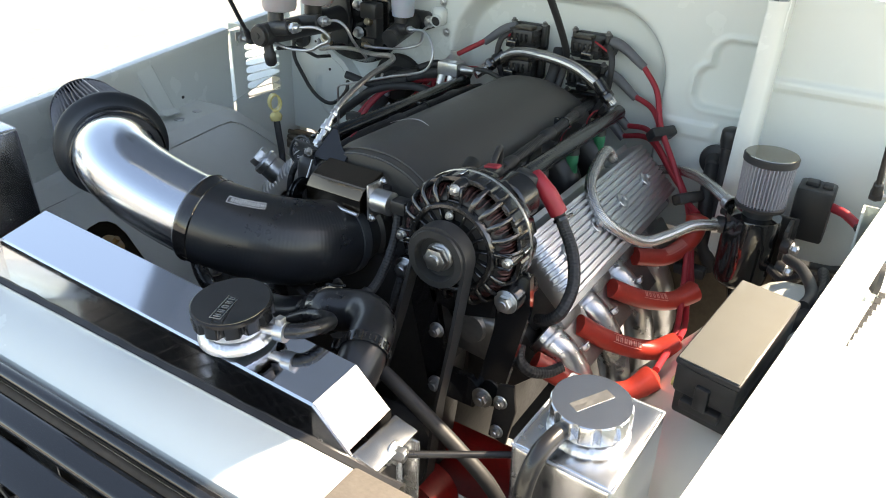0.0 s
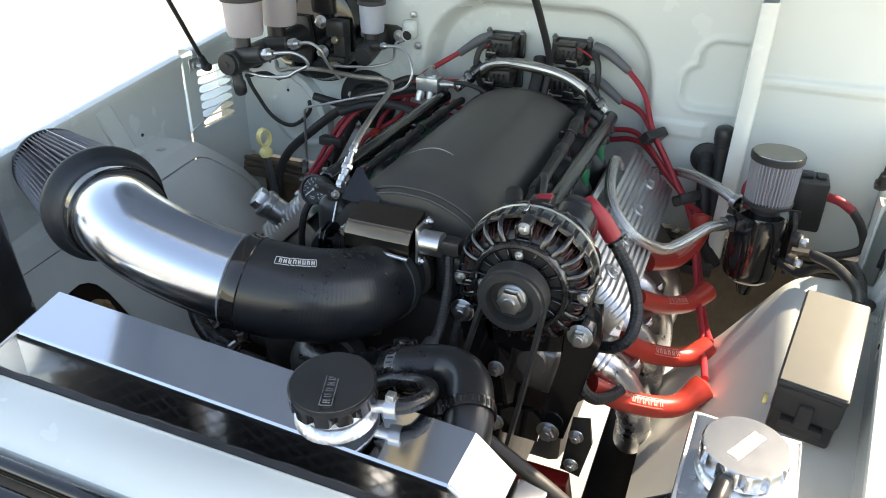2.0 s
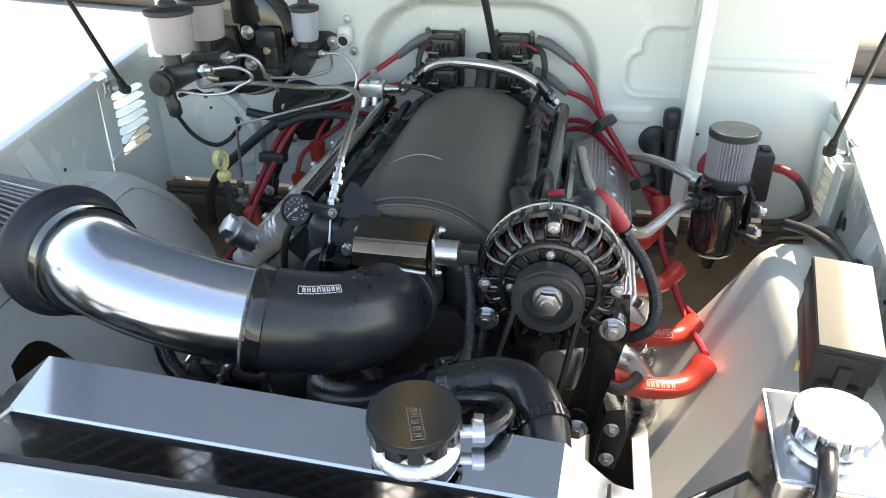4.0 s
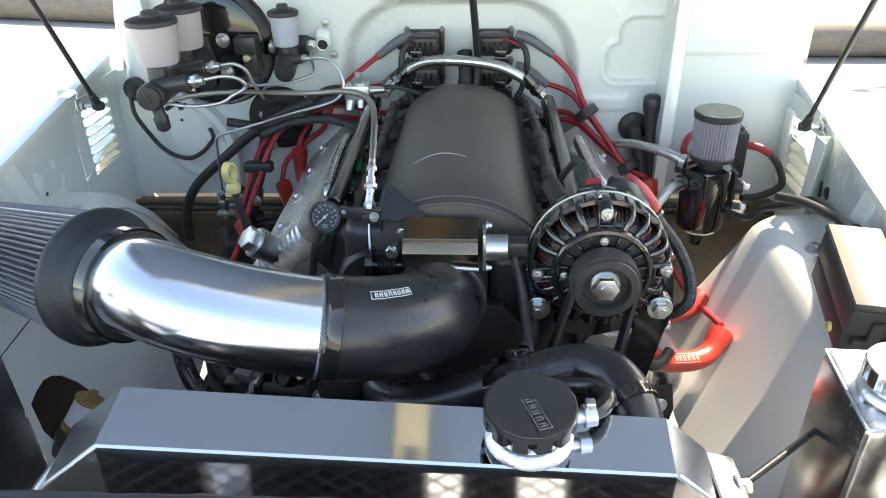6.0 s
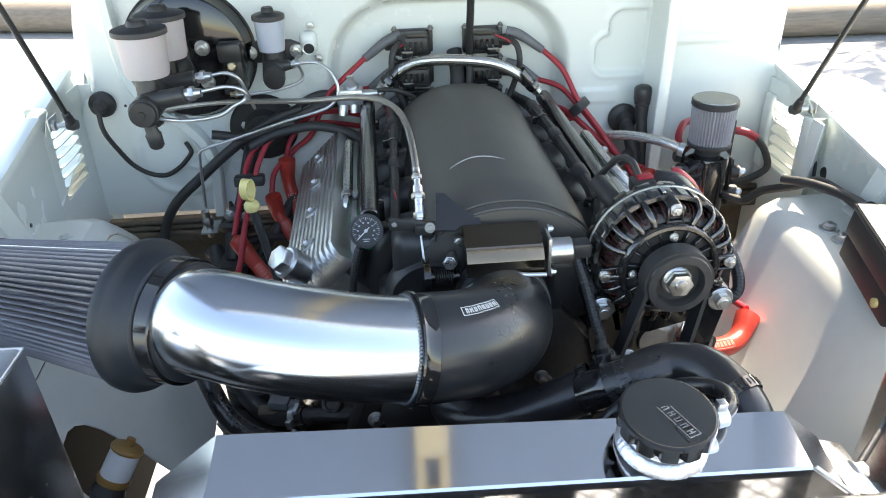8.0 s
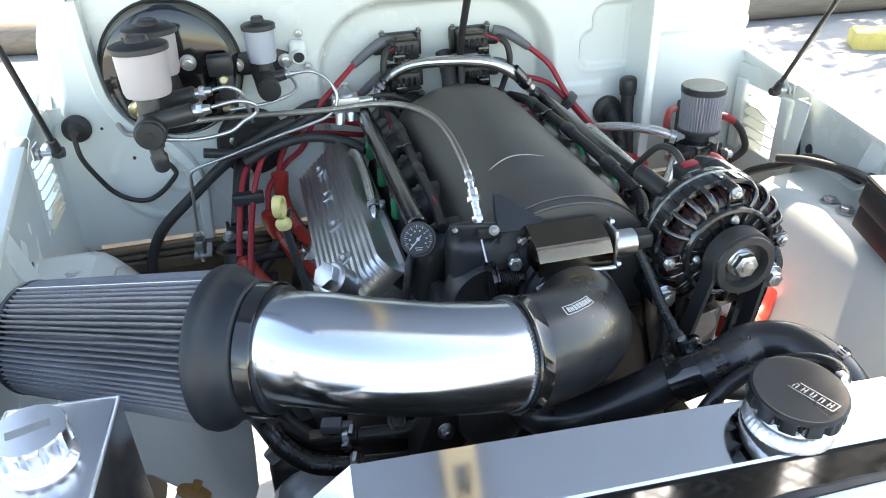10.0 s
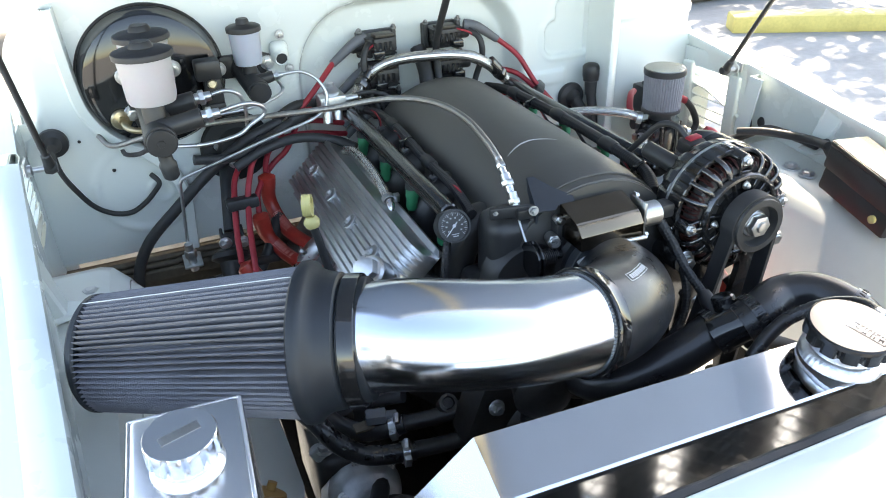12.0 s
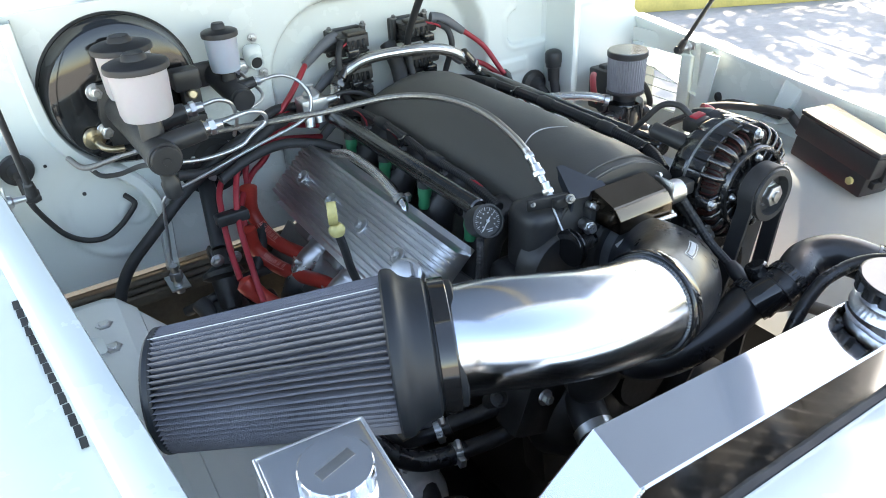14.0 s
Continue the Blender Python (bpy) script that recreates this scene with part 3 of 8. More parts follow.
        rows.append([(c.x + s * 0.030, c.y - w - 0.004, c.z - 0.004), (c.x + s * 0.003, c.y - w, c.z), (c.x, c.y - w + 0.004, c.z), (c.x, c.y + w - 0.004, c.z), (c.x + s * 0.003, c.y + w, c.z), (c.x + s * 0.030, c.y + w + 0.004, c.z - 0.004)])
    c = foot
    rows.append([(q[0] - s * 0.016, q[1], q[2] - 0.005) for q in rows[-1]])
    sheet(b, rows if s > 0 else [list(reversed(r)) for r in rows], 0.002)
    part("brace", b, PAINT, CAR, "tapered pressed steel brace", 30)
    # wheel arch
    b = bm_()
    rows = []
    if s > 0:
        # slanted inner face, rounded shoulder, flat top; the shoulder turns down along the back edge
        for y, z in ((0.04, 0.860), (0.12, 0.866), (0.20, 0.873), (0.28, 0.879), (0.36, 0.884), (0.44, 0.888), (0.490, 0.889)):
            xi = 0.449
            rows.append([(0.310, y, 0.700), (xi - 0.70 * (z - 0.80), y, 0.800), (xi - 0.004, y, z - 0.005), (xi + 0.004, y, z + 0.006), (xi + 0.016, y, z + 0.018), (xi + 0.034, y, z + 0.026), (0.53, y, z + 0.029), (lip(y) + 0.03, y, z + 0.029)])
        rows.append([(0.310, 0.496, 0.700), (0.3865, 0.504, 0.800), (0.4455, 0.512, 0.886), (0.453, 0.519, 0.896), (0.465, 0.524, 0.906), (0.483, 0.529, 0.914), (0.53, 0.531, 0.917), (lip(0.53) + 0.03, 0.531, 0.917)])
        rows.append([(0.312, 0.518, 0.697), (0.389, 0.528, 0.799), (0.448, 0.537, 0.886), (0.456, 0.541, 0.894), (0.467, 0.545, 0.902), (0.484, 0.549, 0.908), (0.53, 0.551, 0.910), (lip(0.55) + 0.03, 0.551, 0.910)])
        rows.append([(0.316, 0.534, 0.688), (0.394, 0.546, 0.790), (0.453, 0.556, 0.877), (0.460, 0.560, 0.884), (0.470, 0.563, 0.890), (0.486, 0.566, 0.894), (0.53, 0.568, 0.896), (lip(0.56) + 0.03, 0.568, 0.896)])
        rows.append([(0.322, 0.540, 0.560), (0.400, 0.556, 0.640), (0.458, 0.566, 0.70), (0.464, 0.570, 0.70), (0.473, 0.573, 0.70), (0.488, 0.576, 0.70), (0.53, 0.578, 0.70), (lip(0.57) + 0.03, 0.578, 0.70)])
    else:
        prof = [(0.06 + 0.04 * k, 0.871 + 0.0049 * k) for k in range(12)] + [(0.53, 0.926), (0.556, 0.915), (0.60, 0.882), (0.656, 0.835), (0.70, 0.785)]
        for i, (y, z) in enumerate(prof):
            p0, p1 = prof[max(i - 1, 0)], prof[min(i + 1, len(prof) - 1)]
            ty, tz = p1[0] - p0[0], p1[1] - p0[1]
            k = math.hypot(ty, tz)
            ny, nz_ = -tz / k, ty / k
            xin = -0.552 + 0.012 * min(1.0, i / 13) + (0.0 if y < 0.53 else 0.03 * (y - 0.53))
            row = [(lip(y) - 0.03, y + ny * 0.024, z + nz_ * 0.024), (xin - 0.034, y + ny * 0.024, z + nz_ * 0.024), (xin - 0.020, y + ny * 0.020, z + nz_ * 0.020), (xin, y, z)]
            rows.append(row)
    sheet(b, rows, 0.002)
    part("wheel_arch", b, PAINT_SATIN, CAR, "cream white wheel arch with pressed shoulder", 40 if s > 0 else 22)
    if s < 0:
        # inner flap below the shoulder, cut out over the suspension
        foot = [(0.06, 0.62), (0.138, 0.70), (0.150, 0.81), (0.168, 0.836), (0.186, 0.841), (0.205, 0.844), (0.218, 0.841), (0.227, 0.834), (0.234, 0.818), (0.238, 0.780), (0.239, 0.737), (0.247, 0.722), (0.256, 0.715), (0.275, 0.706), (0.300, 0.703), (0.36, 0.714), (0.415, 0.727), (0.50, 0.742), (0.66, 0.77)]
        crest = [(0.02, 0.868), (0.50, 0.925), (0.53, 0.926), (0.556, 0.915), (0.60, 0.882), (0.656, 0.835), (0.70, 0.785)]

        def along(tab, v):
            for (a0, b0), (a1, b1) in zip(tab, tab[1:]):
                if v <= a1:
                    return b0 + (b1 - b0) * (v - a0) / (a1 - a0)
            return tab[-1][1]
        b = bm_()
        rows = []
        for y in sorted({0.06 + 0.02 * i for i in range(31)} | {p[0] for p in foot}):
            zt, zf = along(crest, y) - 0.002, along(foot, y)
            xt = -0.552 + 0.012 * min(1.0, y / 0.53)
            rows.append([(xt + 0.78 * (zt - zf) * f, y, zt + (zf - zt) * f) for f in (0, 0.15, 0.3, 0.45, 0.7, 1.0)])
        sheet(b, [list(r) for r in rows], 0.002)
        part("arch_flap", b, PAINT_SATIN, CAR, "cream white inner panel cut out over the suspension", 40)
    b = bm_()
    for y in (0.446, 0.490) if s < 0 else (0.395, 0.430):
        bolt(b, (-0.584, y, 0.936 + (y - 0.45) * 0.1) if s < 0 else (0.500, y, 0.9135), (0, 0, 1), 0.010, 0.007)
    part("bolt", b, STEEL, CAR)
    # Black discs stand for small dark holes in the apron.
    for y, dz in ((0.495, 0.095), (0.19, 0.035)) if s < 0 else ((0.30, 0.04),):
        b = bm_()
        turn(b, [(-0.004, 0.0032), (0.0010, 0.0032), (0.0014, 0.002)], (lip(y) + s * 0.006, y, lip_z(y, s) - dz), (-s, 0, 0), 12)
        part("plug", b, BLACK, CAR)
    # near-black sheets added as shade behind the opening and, on the left, below it
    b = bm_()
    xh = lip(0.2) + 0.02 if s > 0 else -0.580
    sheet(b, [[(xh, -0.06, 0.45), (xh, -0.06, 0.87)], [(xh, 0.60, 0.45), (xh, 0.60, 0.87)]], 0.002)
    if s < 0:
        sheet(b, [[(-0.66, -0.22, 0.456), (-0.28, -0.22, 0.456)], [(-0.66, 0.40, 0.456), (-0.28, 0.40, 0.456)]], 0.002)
    part("shade_sheet", b, WELL_SHADE, CAR)


side(-1)
side(1)


def front_panel():
    b = bm_()
    rows = []
    for y, z in ((-0.088, 0.945), (-0.092, 0.962), (-0.098, 0.966), (-0.125, 0.966), (-0.148, 0.963), (-0.157, 0.957), (-0.160, 0.945), (-0.160, 0.92)):
        rows.append([(-0.52 + 0.98 * i / 8, y, z) for i in range(9)])
    sheet(b, rows, 0.002)
    part("grille_panel", b, PAINT, CAR, "cream white grille surround panel")
    b = bm_()
    box(b, (0.345, -0.128, 0.9625), (0.17, 0.075, 0.014), None, 0.004)
    box(b, (-0.55, -0.125, 0.960), (0.07, 0.08, 0.014), None, 0.004)
    part("bump_pad", b, FOAM, CAR, "worn brown rubber strip")
    b = bm_()
    rows = []
    for k in range(61):
        x = -0.50 + 0.80 * k / 60
        e = 0.0007 * math.sin(k * 1.7) + 0.0005 * math.sin(k * 0.63)
        rows.append([(x, -0.0910, 0.950), (x, -0.0905, 0.958 + e), (x, -0.0880, 0.9620 + e), (x, -0.0840, 0.9625 + e), (x, -0.0805, 0.960 + e), (x, -0.0790, 0.956 + e), (x, -0.0800, 0.952)])
    sheet(b, [list(r) for r in rows], 0.002)
    part("rubber_seal", b, RUBBER, CAR, "black textured rubber bonnet seal strip")
    for y, z, w in ((-0.169, 0.951, 0.013), (-0.194, 0.940, 0.024)):
        b = bm_()
        box(b, (-0.07, y, z), (0.92, w, 0.018), Matrix.Rotation(radians(18), 3, "X"), 0.0055, 4)
        part("grille_moulding", b, BLACK_GLOSS, CAR, "gloss black grille moulding")
    b = bm_()
    box(b, (-0.07, -0.180, 0.942), (0.92, 0.012, 0.006), None, 0.001)
    part("tan_seam", b, RUSTY, CAR)
    b = bm_()
    box(b, (-0.07, -0.222, 0.925), (0.92, 0.030, 0.006), Matrix.Rotation(radians(18), 3, "X"), 0.002)
    part("grille_channel", b, BLACK_GLOSS, CAR)
    b = bm_()
    for k in range(52):
        x = -0.98 + k * 0.036
        for d in (1, -1):
            u0, u1 = sorted(((-0.50 - x) / (d * 0.26), (0.36 - x) / (d * 0.26)))
            u0, u1 = max(-1.0, u0), min(1.0, u1)
            if u1 - u0 > 0.05:
                rod(b, (x + d * 0.26 * u0, -0.236, 0.75 + 0.17 * u0), (x + d * 0.26 * u1, -0.236, 0.75 + 0.17 * u1), 0.0016, seg=5)
    part("grille_mesh", b, BLACK, CAR, "black wire grille mesh")
    b = bm_()
    box(b, (-0.04, -0.25, 0.49), (1.0, 0.01, 0.18), None, 0.003)
    part("lower_valance", b, BLACK, CAR)
    # Unseen black panels with gaps, added to darken what the tank front mirrors.
    b = bm_()
    for x0, x1 in ((-0.66, -0.345), (-0.285, -0.045), (0.0, 0.075), (0.135, 0.29), (0.36, 0.60)):
        box(b, ((x0 + x1) / 2, -0.33, 0.61), (x1 - x0, 0.04, 0.50), None, 0.012)
    rod(b, (-0.66, -0.36, 0.46), (0.60, -0.36, 0.46), 0.03, seg=16)
    part("reflection_screen", b, BLACK, CAR, "added black panel that darkens the radiator reflection")


front_panel()


def bonnet():
    """The raised bonnet, hinged at the cowl, which shades the bay."""
    t = thing("bonnet", (-0.02, 0.95, 1.26), "raised cream white bonnet hinged at the cowl", "bonnet")
    a = radians(28.0)
    along, n = Vector((0, -math.cos(a), math.sin(a))), Vector((0, math.sin(a), math.cos(a)))
    o = Vector((-0.055, 0.95, 1.262))

    def skin(lift, w0, w1, L):
        rows = []
        for i in range(13):
            f = i / 12
            w = w0 + (w1 - w0) * f
            rows.append([o + along * (L * f) + n * (lift - 0.03 * u * u - (0.05 if abs(u) > 0.97 else 0)) + Vector((u * w, 0, 0)) for u in (-1, -0.98, -0.9, -0.5, 0, 0.5, 0.9, 0.98, 1)])
        return rows
    b = bm_()
    sheet(b, skin(0.02, 0.75, 0.59, 1.17), 0.0015)
    part("bonnet_skin", b, PAINT, t)
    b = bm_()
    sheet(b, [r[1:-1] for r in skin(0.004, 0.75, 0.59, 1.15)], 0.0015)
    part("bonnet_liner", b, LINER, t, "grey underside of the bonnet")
    # centre brace with slots, and a cross brace
    R = Matrix((Vector((1, 0, 0)), along, Vector((1, 0, 0)).cross(along))).transposed()
    b = bm_()
    for f0, f1 in ((0.05, 0.814), (0.862, 1.12)):
        box(b, o + along * (f0 + f1) / 2 + n * -0.012 + Vector((-0.002, 0, 0)), (0.058, f1 - f0, 0.016), R, 0.004)
    for e in (-0.0205, 0.0205):
        box(b, o + along * 0.838 + n * -0.012 + Vector((-0.002 + e, 0, 0)), (0.017, 0.056, 0.016), R, 0.004)
    part("centre_brace", b, PRIMER, t, "yellowed cream centre brace with a slot")
    b = bm_()
    box(b, o + along * 1.125 + n * -0.02, (1.10, 0.05, 0.02), R, 0.004)
    part("front_brace", b, PAINT, t)


bonnet()


def wheel(s, x):
    b = bm_()
    turn(b, [(-0.10, 0.20), (-0.11, 0.32), (-0.09, 0.37), (-0.05, 0.385), (0.05, 0.385), (0.09, 0.37), (0.11, 0.32), (0.10, 0.20)], (x, 0.26, 0.385), (1, 0, 0), 48)
    for k in range(30):
        a = 2 * math.pi * k / 30
        for e in (-0.055, 0.055):
            box(b, Vector((x + e, 0.26 + 0.384 * math.cos(a + e), 0.385 + 0.384 * math.sin(a + e))), (0.085, 0.045, 0.012), Matrix.Rotation(a + e + math.pi / 2, 3, "X"), 0.003, 1)
    part("tyre", b, TYRE, CAR, "black off-road tyre")


wheel(-1, -0.76)
wheel(1, 0.70)


def wing_marks():
    """Dark lettering strips on the wings, too small to read."""
    for nm, c0, c1, n in (("wing_decal", Vector((-0.642, 0.39, 0.0)), Vector((-0.668, 0.655, 0.0)), 15), ("wing_decal", Vector((0.567, 0.455, 0.0)), Vector((0.599, 0.59, 0.0)), 10)):
        b = bm_()
        d = (c1 - c0)
        for k in range(n):
            p = c0 + d * (k + 0.5) / n
            p.z = wing_z(p.y) + 0.0045
            box(b, p, (0.008, d.length / n * (0.95 if k % 3 else 0.86), 0.0006), Matrix.Rotation(radians(11.6), 3, "X"), 0)
        part(nm, b, BLACK, CAR, "dark decal lettering strip")


wing_marks()


# ---- the engine ----
ENG = thing("engine", (0, 0.5, 0.3), "black and bare aluminium V8 engine filling the bay", "engine")


def engine():
    b = bm_()
    box(b, (0.0, 0.53, 0.66), (0.26, 0.50, 0.34), None, 0.02)
    part("block", b, DIRTY, ENG, "dark oily engine block")
    b = bm_()
    box(b, (-0.02, 0.52, 0.48), (0.22, 0.44, 0.10), None, 0.02)
    part("crankcase", b, DIRTY, ENG)
    for s in (-1, 1):
        b = bm_()
        R = Matrix.Rotation(radians(45 * s), 3, "Y")
        box(b, (0.150 * s, 0.56, 0.79), (0.14, 0.47, 0.16), R, 0.01)
        part("cylinder_bank", b, DIRTY, ENG)
    # front timing cover and accessory hardware
    b = bm_()
    prism(b, [(-0.13, -0.10), (0.13, -0.10), (0.15, 0.10), (0.06, 0.22), (-0.06, 0.22), (-0.15, 0.10)], (0, -1, 0), 0.05, (0, 0.29, 0.72), bevel=0.008)
    turn(b, [(0, 0.045), (0.06, 0.05), (0.07, 0.042)], (-0.02, 0.25, 0.80), (0, -1, 0), 24)
    turn(b, [(0, 0.03), (0.09, 0.034), (0.1, 0.02)], (-0.10, 0.25, 0.86), (-0.3, -1, 0), 20)
    part("timing_cover", b, DIRTY, ENG)
    b = bm_()
    rng = random.Random(5)
    for k in range(9):
        x, z = rng.uniform(-0.2, 0.06), rng.uniform(0.66, 0.90)
        bolt(b, (x, 0.238, z), (0, -1, 0), rng.choice((0.006, 0.007, 0.005)), 0.008)
    part("cover_bolt", b, CAST, ENG)
    # cylinder heads
    for s in (-1, 1):
        b = bm_()
        R = Matrix.Rotation(radians(45 * s), 3, "Y")
        box(b, (0.203 * s, 0.56, 0.888), (0.096, 0.430, 0.080), R, 0.006)
        for k in range(4):
            y = 0.38 + 0.112 * k
            box(b, (0.236 * s, y, 0.850), (0.034, 0.060, 0.040), R, 0.008)
        part("cylinder_head", b, CAST, ENG, "cast aluminium cylinder head")


engine()


COVER_AXIS = {1: Vector((0.236, 0, 0.947)), -1: Vector((-0.243, 0, 0.955))}


def rocker_cover(s):
    """A finned cast cover on a plane that falls outwards."""
    t = part("rocker_cover", rocker_mesh(s), ROCKER, ENG, "finned cast aluminium rocker cover", 30)
    R = Matrix.Rotation(radians(43 * s), 3, "Y")
    n = R @ Vector((0, 0, 1))
    c = COVER_AXIS[s]
    b = bm_()
    for y in (0.382, 0.480, 0.583, 0.687) if s > 0 else (0.405, 0.504, 0.602, 0.704):
        p = c + Vector((0, y, 0)) + n * 0.005
        turn(b, [(-0.006, 0.0120), (0.0012, 0.0120), (0.0020, 0.0105), (0.0006, 0.0098)], p - n * 0.004, n, 24)
        bolt(b, p - n * 0.003, n, 0.0058, 0.005, False)
    part("cover_bolt", b, STEEL, t)


def rocker_mesh(s):
    b = bm_()
    R = Matrix.Rotation(radians(43 * s), 3, "Y")
    c = COVER_AXIS[s]
    y0, y1, w, h = 0.335, 0.775, 0.055, 0.036
    # section across, with fins along the length
    prof = [(-w - 0.008, -h), (-w - 0.008, -h + 0.008), (-w, -h + 0.010), (-w + 0.004, -0.012)]
    nf = 11
    for k in range(nf):
        u = -w + 0.010 + (2 * w - 0.020) * k / (nf - 1)
        prof += [(u - 0.0036, -0.004), (u - 0.0022, 0.0005), (u + 0.0022, 0.0005), (u + 0.0036, -0.004)]
    prof += [(w - 0.004, -0.012), (w, -h + 0.010), (w + 0.008, -h + 0.008), (w + 0.008, -h)]
    rows = []
    for y, dz in ((y0, -0.05), (y0 + 0.002, -0.016), (y0 + 0.010, -0.004), (y0 + 0.018, 0.0), (y1 - 0.018, 0.0), (y1 - 0.010, -0.004), (y1 - 0.002, -0.016), (y1, -0.05)):
        rows.append([c + Vector((0, y, 0)) + R @ Vector((u, 0, min(v, max(v + dz, -h)) if v > -h + 0.009 else v)) for u, v in prof])
    sheet(b, rows, 0)
    vs = b.verts[:]
    for r in (vs[:len(prof)], vs[-len(prof):]):
        b.faces.new(r)
    bmesh.ops.recalc_face_normals(b, faces=b.faces[:])
    return b


rocker_cover(-1)
rocker_cover(1)


def manifold():
    # lower plenum
    b = bm_()
    box(b, (0, 0.53, 0.985), (0.205, 0.46, 0.07), None, 0.02, 3)
    part("intake_manifold", b, BLACK, ENG, "black plastic intake manifold")
    for s in (-1, 1):
        for k in range(4):
            b = bm_()
            y = 0.365 + 0.11 * k
            hose(b, [(s * 0.07, y, 0.985), (s * 0.115, y, 0.985), (s * 0.140, y, 0.955), (s * 0.150, y, 0.90)], 0.026, 12)
            part("intake_runner", b, BLACK, ENG)
    b = bm_()
    box(b, (-0.096, 0.300, 0.968), (0.076, 0.064, 0.128), None, 0.020, 4)
    turn(b, [(0, 0.046), (0.006, 0.050), (0.030, 0.052)], (-0.092, 0.262, 0.950), (0.0, 1, 0), 40)
    box(b, (-0.128, 0.310, 0.925), (0.05, 0.06, 0.05), None, 0.014, 3)
    box(b, (0.085, 0.29, 0.955), (0.09, 0.07, 0.09), None, 0.015, 3)
    part("manifold_foot", b, BLACK, ENG)
    # barrel-shaped top cover
    b = bm_()
    rows = []
    for i in range(21):
        f = i / 20
        y = 0.268 + 0.50 * f
        half = 0.106
        crown = 0.052
        cz = 1.000
        e = 1 - max(0, (f - 0.88) / 0.12) ** 2 * 0.30
        tip = -0.010 * max(0, (0.10 - f) / 0.10)
        r = []
        for k in range(25):
            u = -1 + 2 * k / 24
            z = cz + (crown * (1 - abs(u) ** 2.3) + 0.016 * (1 - abs(u) ** 16)) * e + tip
            r.append((u * half * (0.9 + 0.1 * e), y, z))
        r = [(r[0][0] * 1.0, y, 0.962)] + r + [(r[-1][0] * 1.0, y, 0.962)]
        rows.append(r)
    rows = [[(x, 0.266, min(z, 0.985)) for x, y, z in rows[0]]] + rows + [[(x * 0.97, 0.774, min(z, 0.985)) for x, y, z in rows[-1]]]
    sheet(b, rows, 0.003)
    part("manifold_cover", b, COVER, ENG, "satin charcoal barrel-topped intake cover", 34)
    # two pressed lips along the front edge of the cover
    b = bm_()
    for y in (0.272, 0.283):
        pts = []
        for k in range(25):
            u = -0.96 + 1.92 * k / 24
            x = u * 0.106
            pts.append((x, y, 1.0 + 0.052 * (1 - abs(u) ** 2.3) + 0.016 * (1 - abs(u) ** 16) - 0.0035 - (0.006 if y < 0.275 else 0.002)))
        hose(b, pts, 0.0014, 6, 2)
    part("front_lip", b, COVER, ENG)
    # pale arc painted on as the glint of a swirl mark
    b = bm_()
    rows = []
    for k in range(15):
        u = k / 14
        x = -0.056 + 0.070 * u
        y = 0.389 - 0.004 * u + 0.013 * math.sin(u * math.pi)
        uu = x / 0.106
        z = 1.0 + 0.052 * (1 - abs(uu) ** 2.3) + 0.016 + 0.0028
        w = 0.0013 * math.sin(u * math.pi) ** 0.7 + 0.0002
        rows.append([(x, y - w, z), (x, y + w, z)])
    sheet(b, rows, 0.0002)
    part("glint_arc", b, WHITE, ENG, "pale painted glint of a swirl mark")


manifold()


def fuel_rail(x, y0, y1):
    b = bm_()
    P = [(x, y0, 1.020), (x, y1, 1.020)]
    rod(b, P[0], P[1], 0.0125, seg=20, bevel=0.002)
    r = part("fuel_rail", b, ALTER, ENG, "dark plated fuel rail")
    s = 1 if x > 0 else -1
    for k in range(4):
        y = 0.361 + 0.110 * k
        b = bm_()
        turn(b, [(0, 0.007), (0.004, 0.0095), (0.02, 0.0095), (0.024, 0.008), (0.036, 0.008), (0.04, 0.006)], (x, y, 1.010), (s * 0.10, 0, -1), 14)
        part("injector", b, GREEN, r, "green injector body")
        b = bm_()
        turn(b, [(0, 0.010), (0.01, 0.010)], (x + s * 0.001, y, 1.012), (s * 0.1, 0, -1), 14)
        box(b, (x - s * 0.020, y, 0.995), (0.026, 0.016, 0.018), None, 0.003)
        part("injector_plug", b, BLACK, r)
    b = bm_()
    for y in (y0 + 0.06, y1 - 0.06):
        box(b, (x - s * 0.012, y, 1.000), (0.012, 0.016, 0.03), None, 0.002)
    part("rail_clamp", b, ALTER, r)


fuel_rail(-0.158, 0.345, 0.775)
fuel_rail(0.148, 0.335, 0.775)


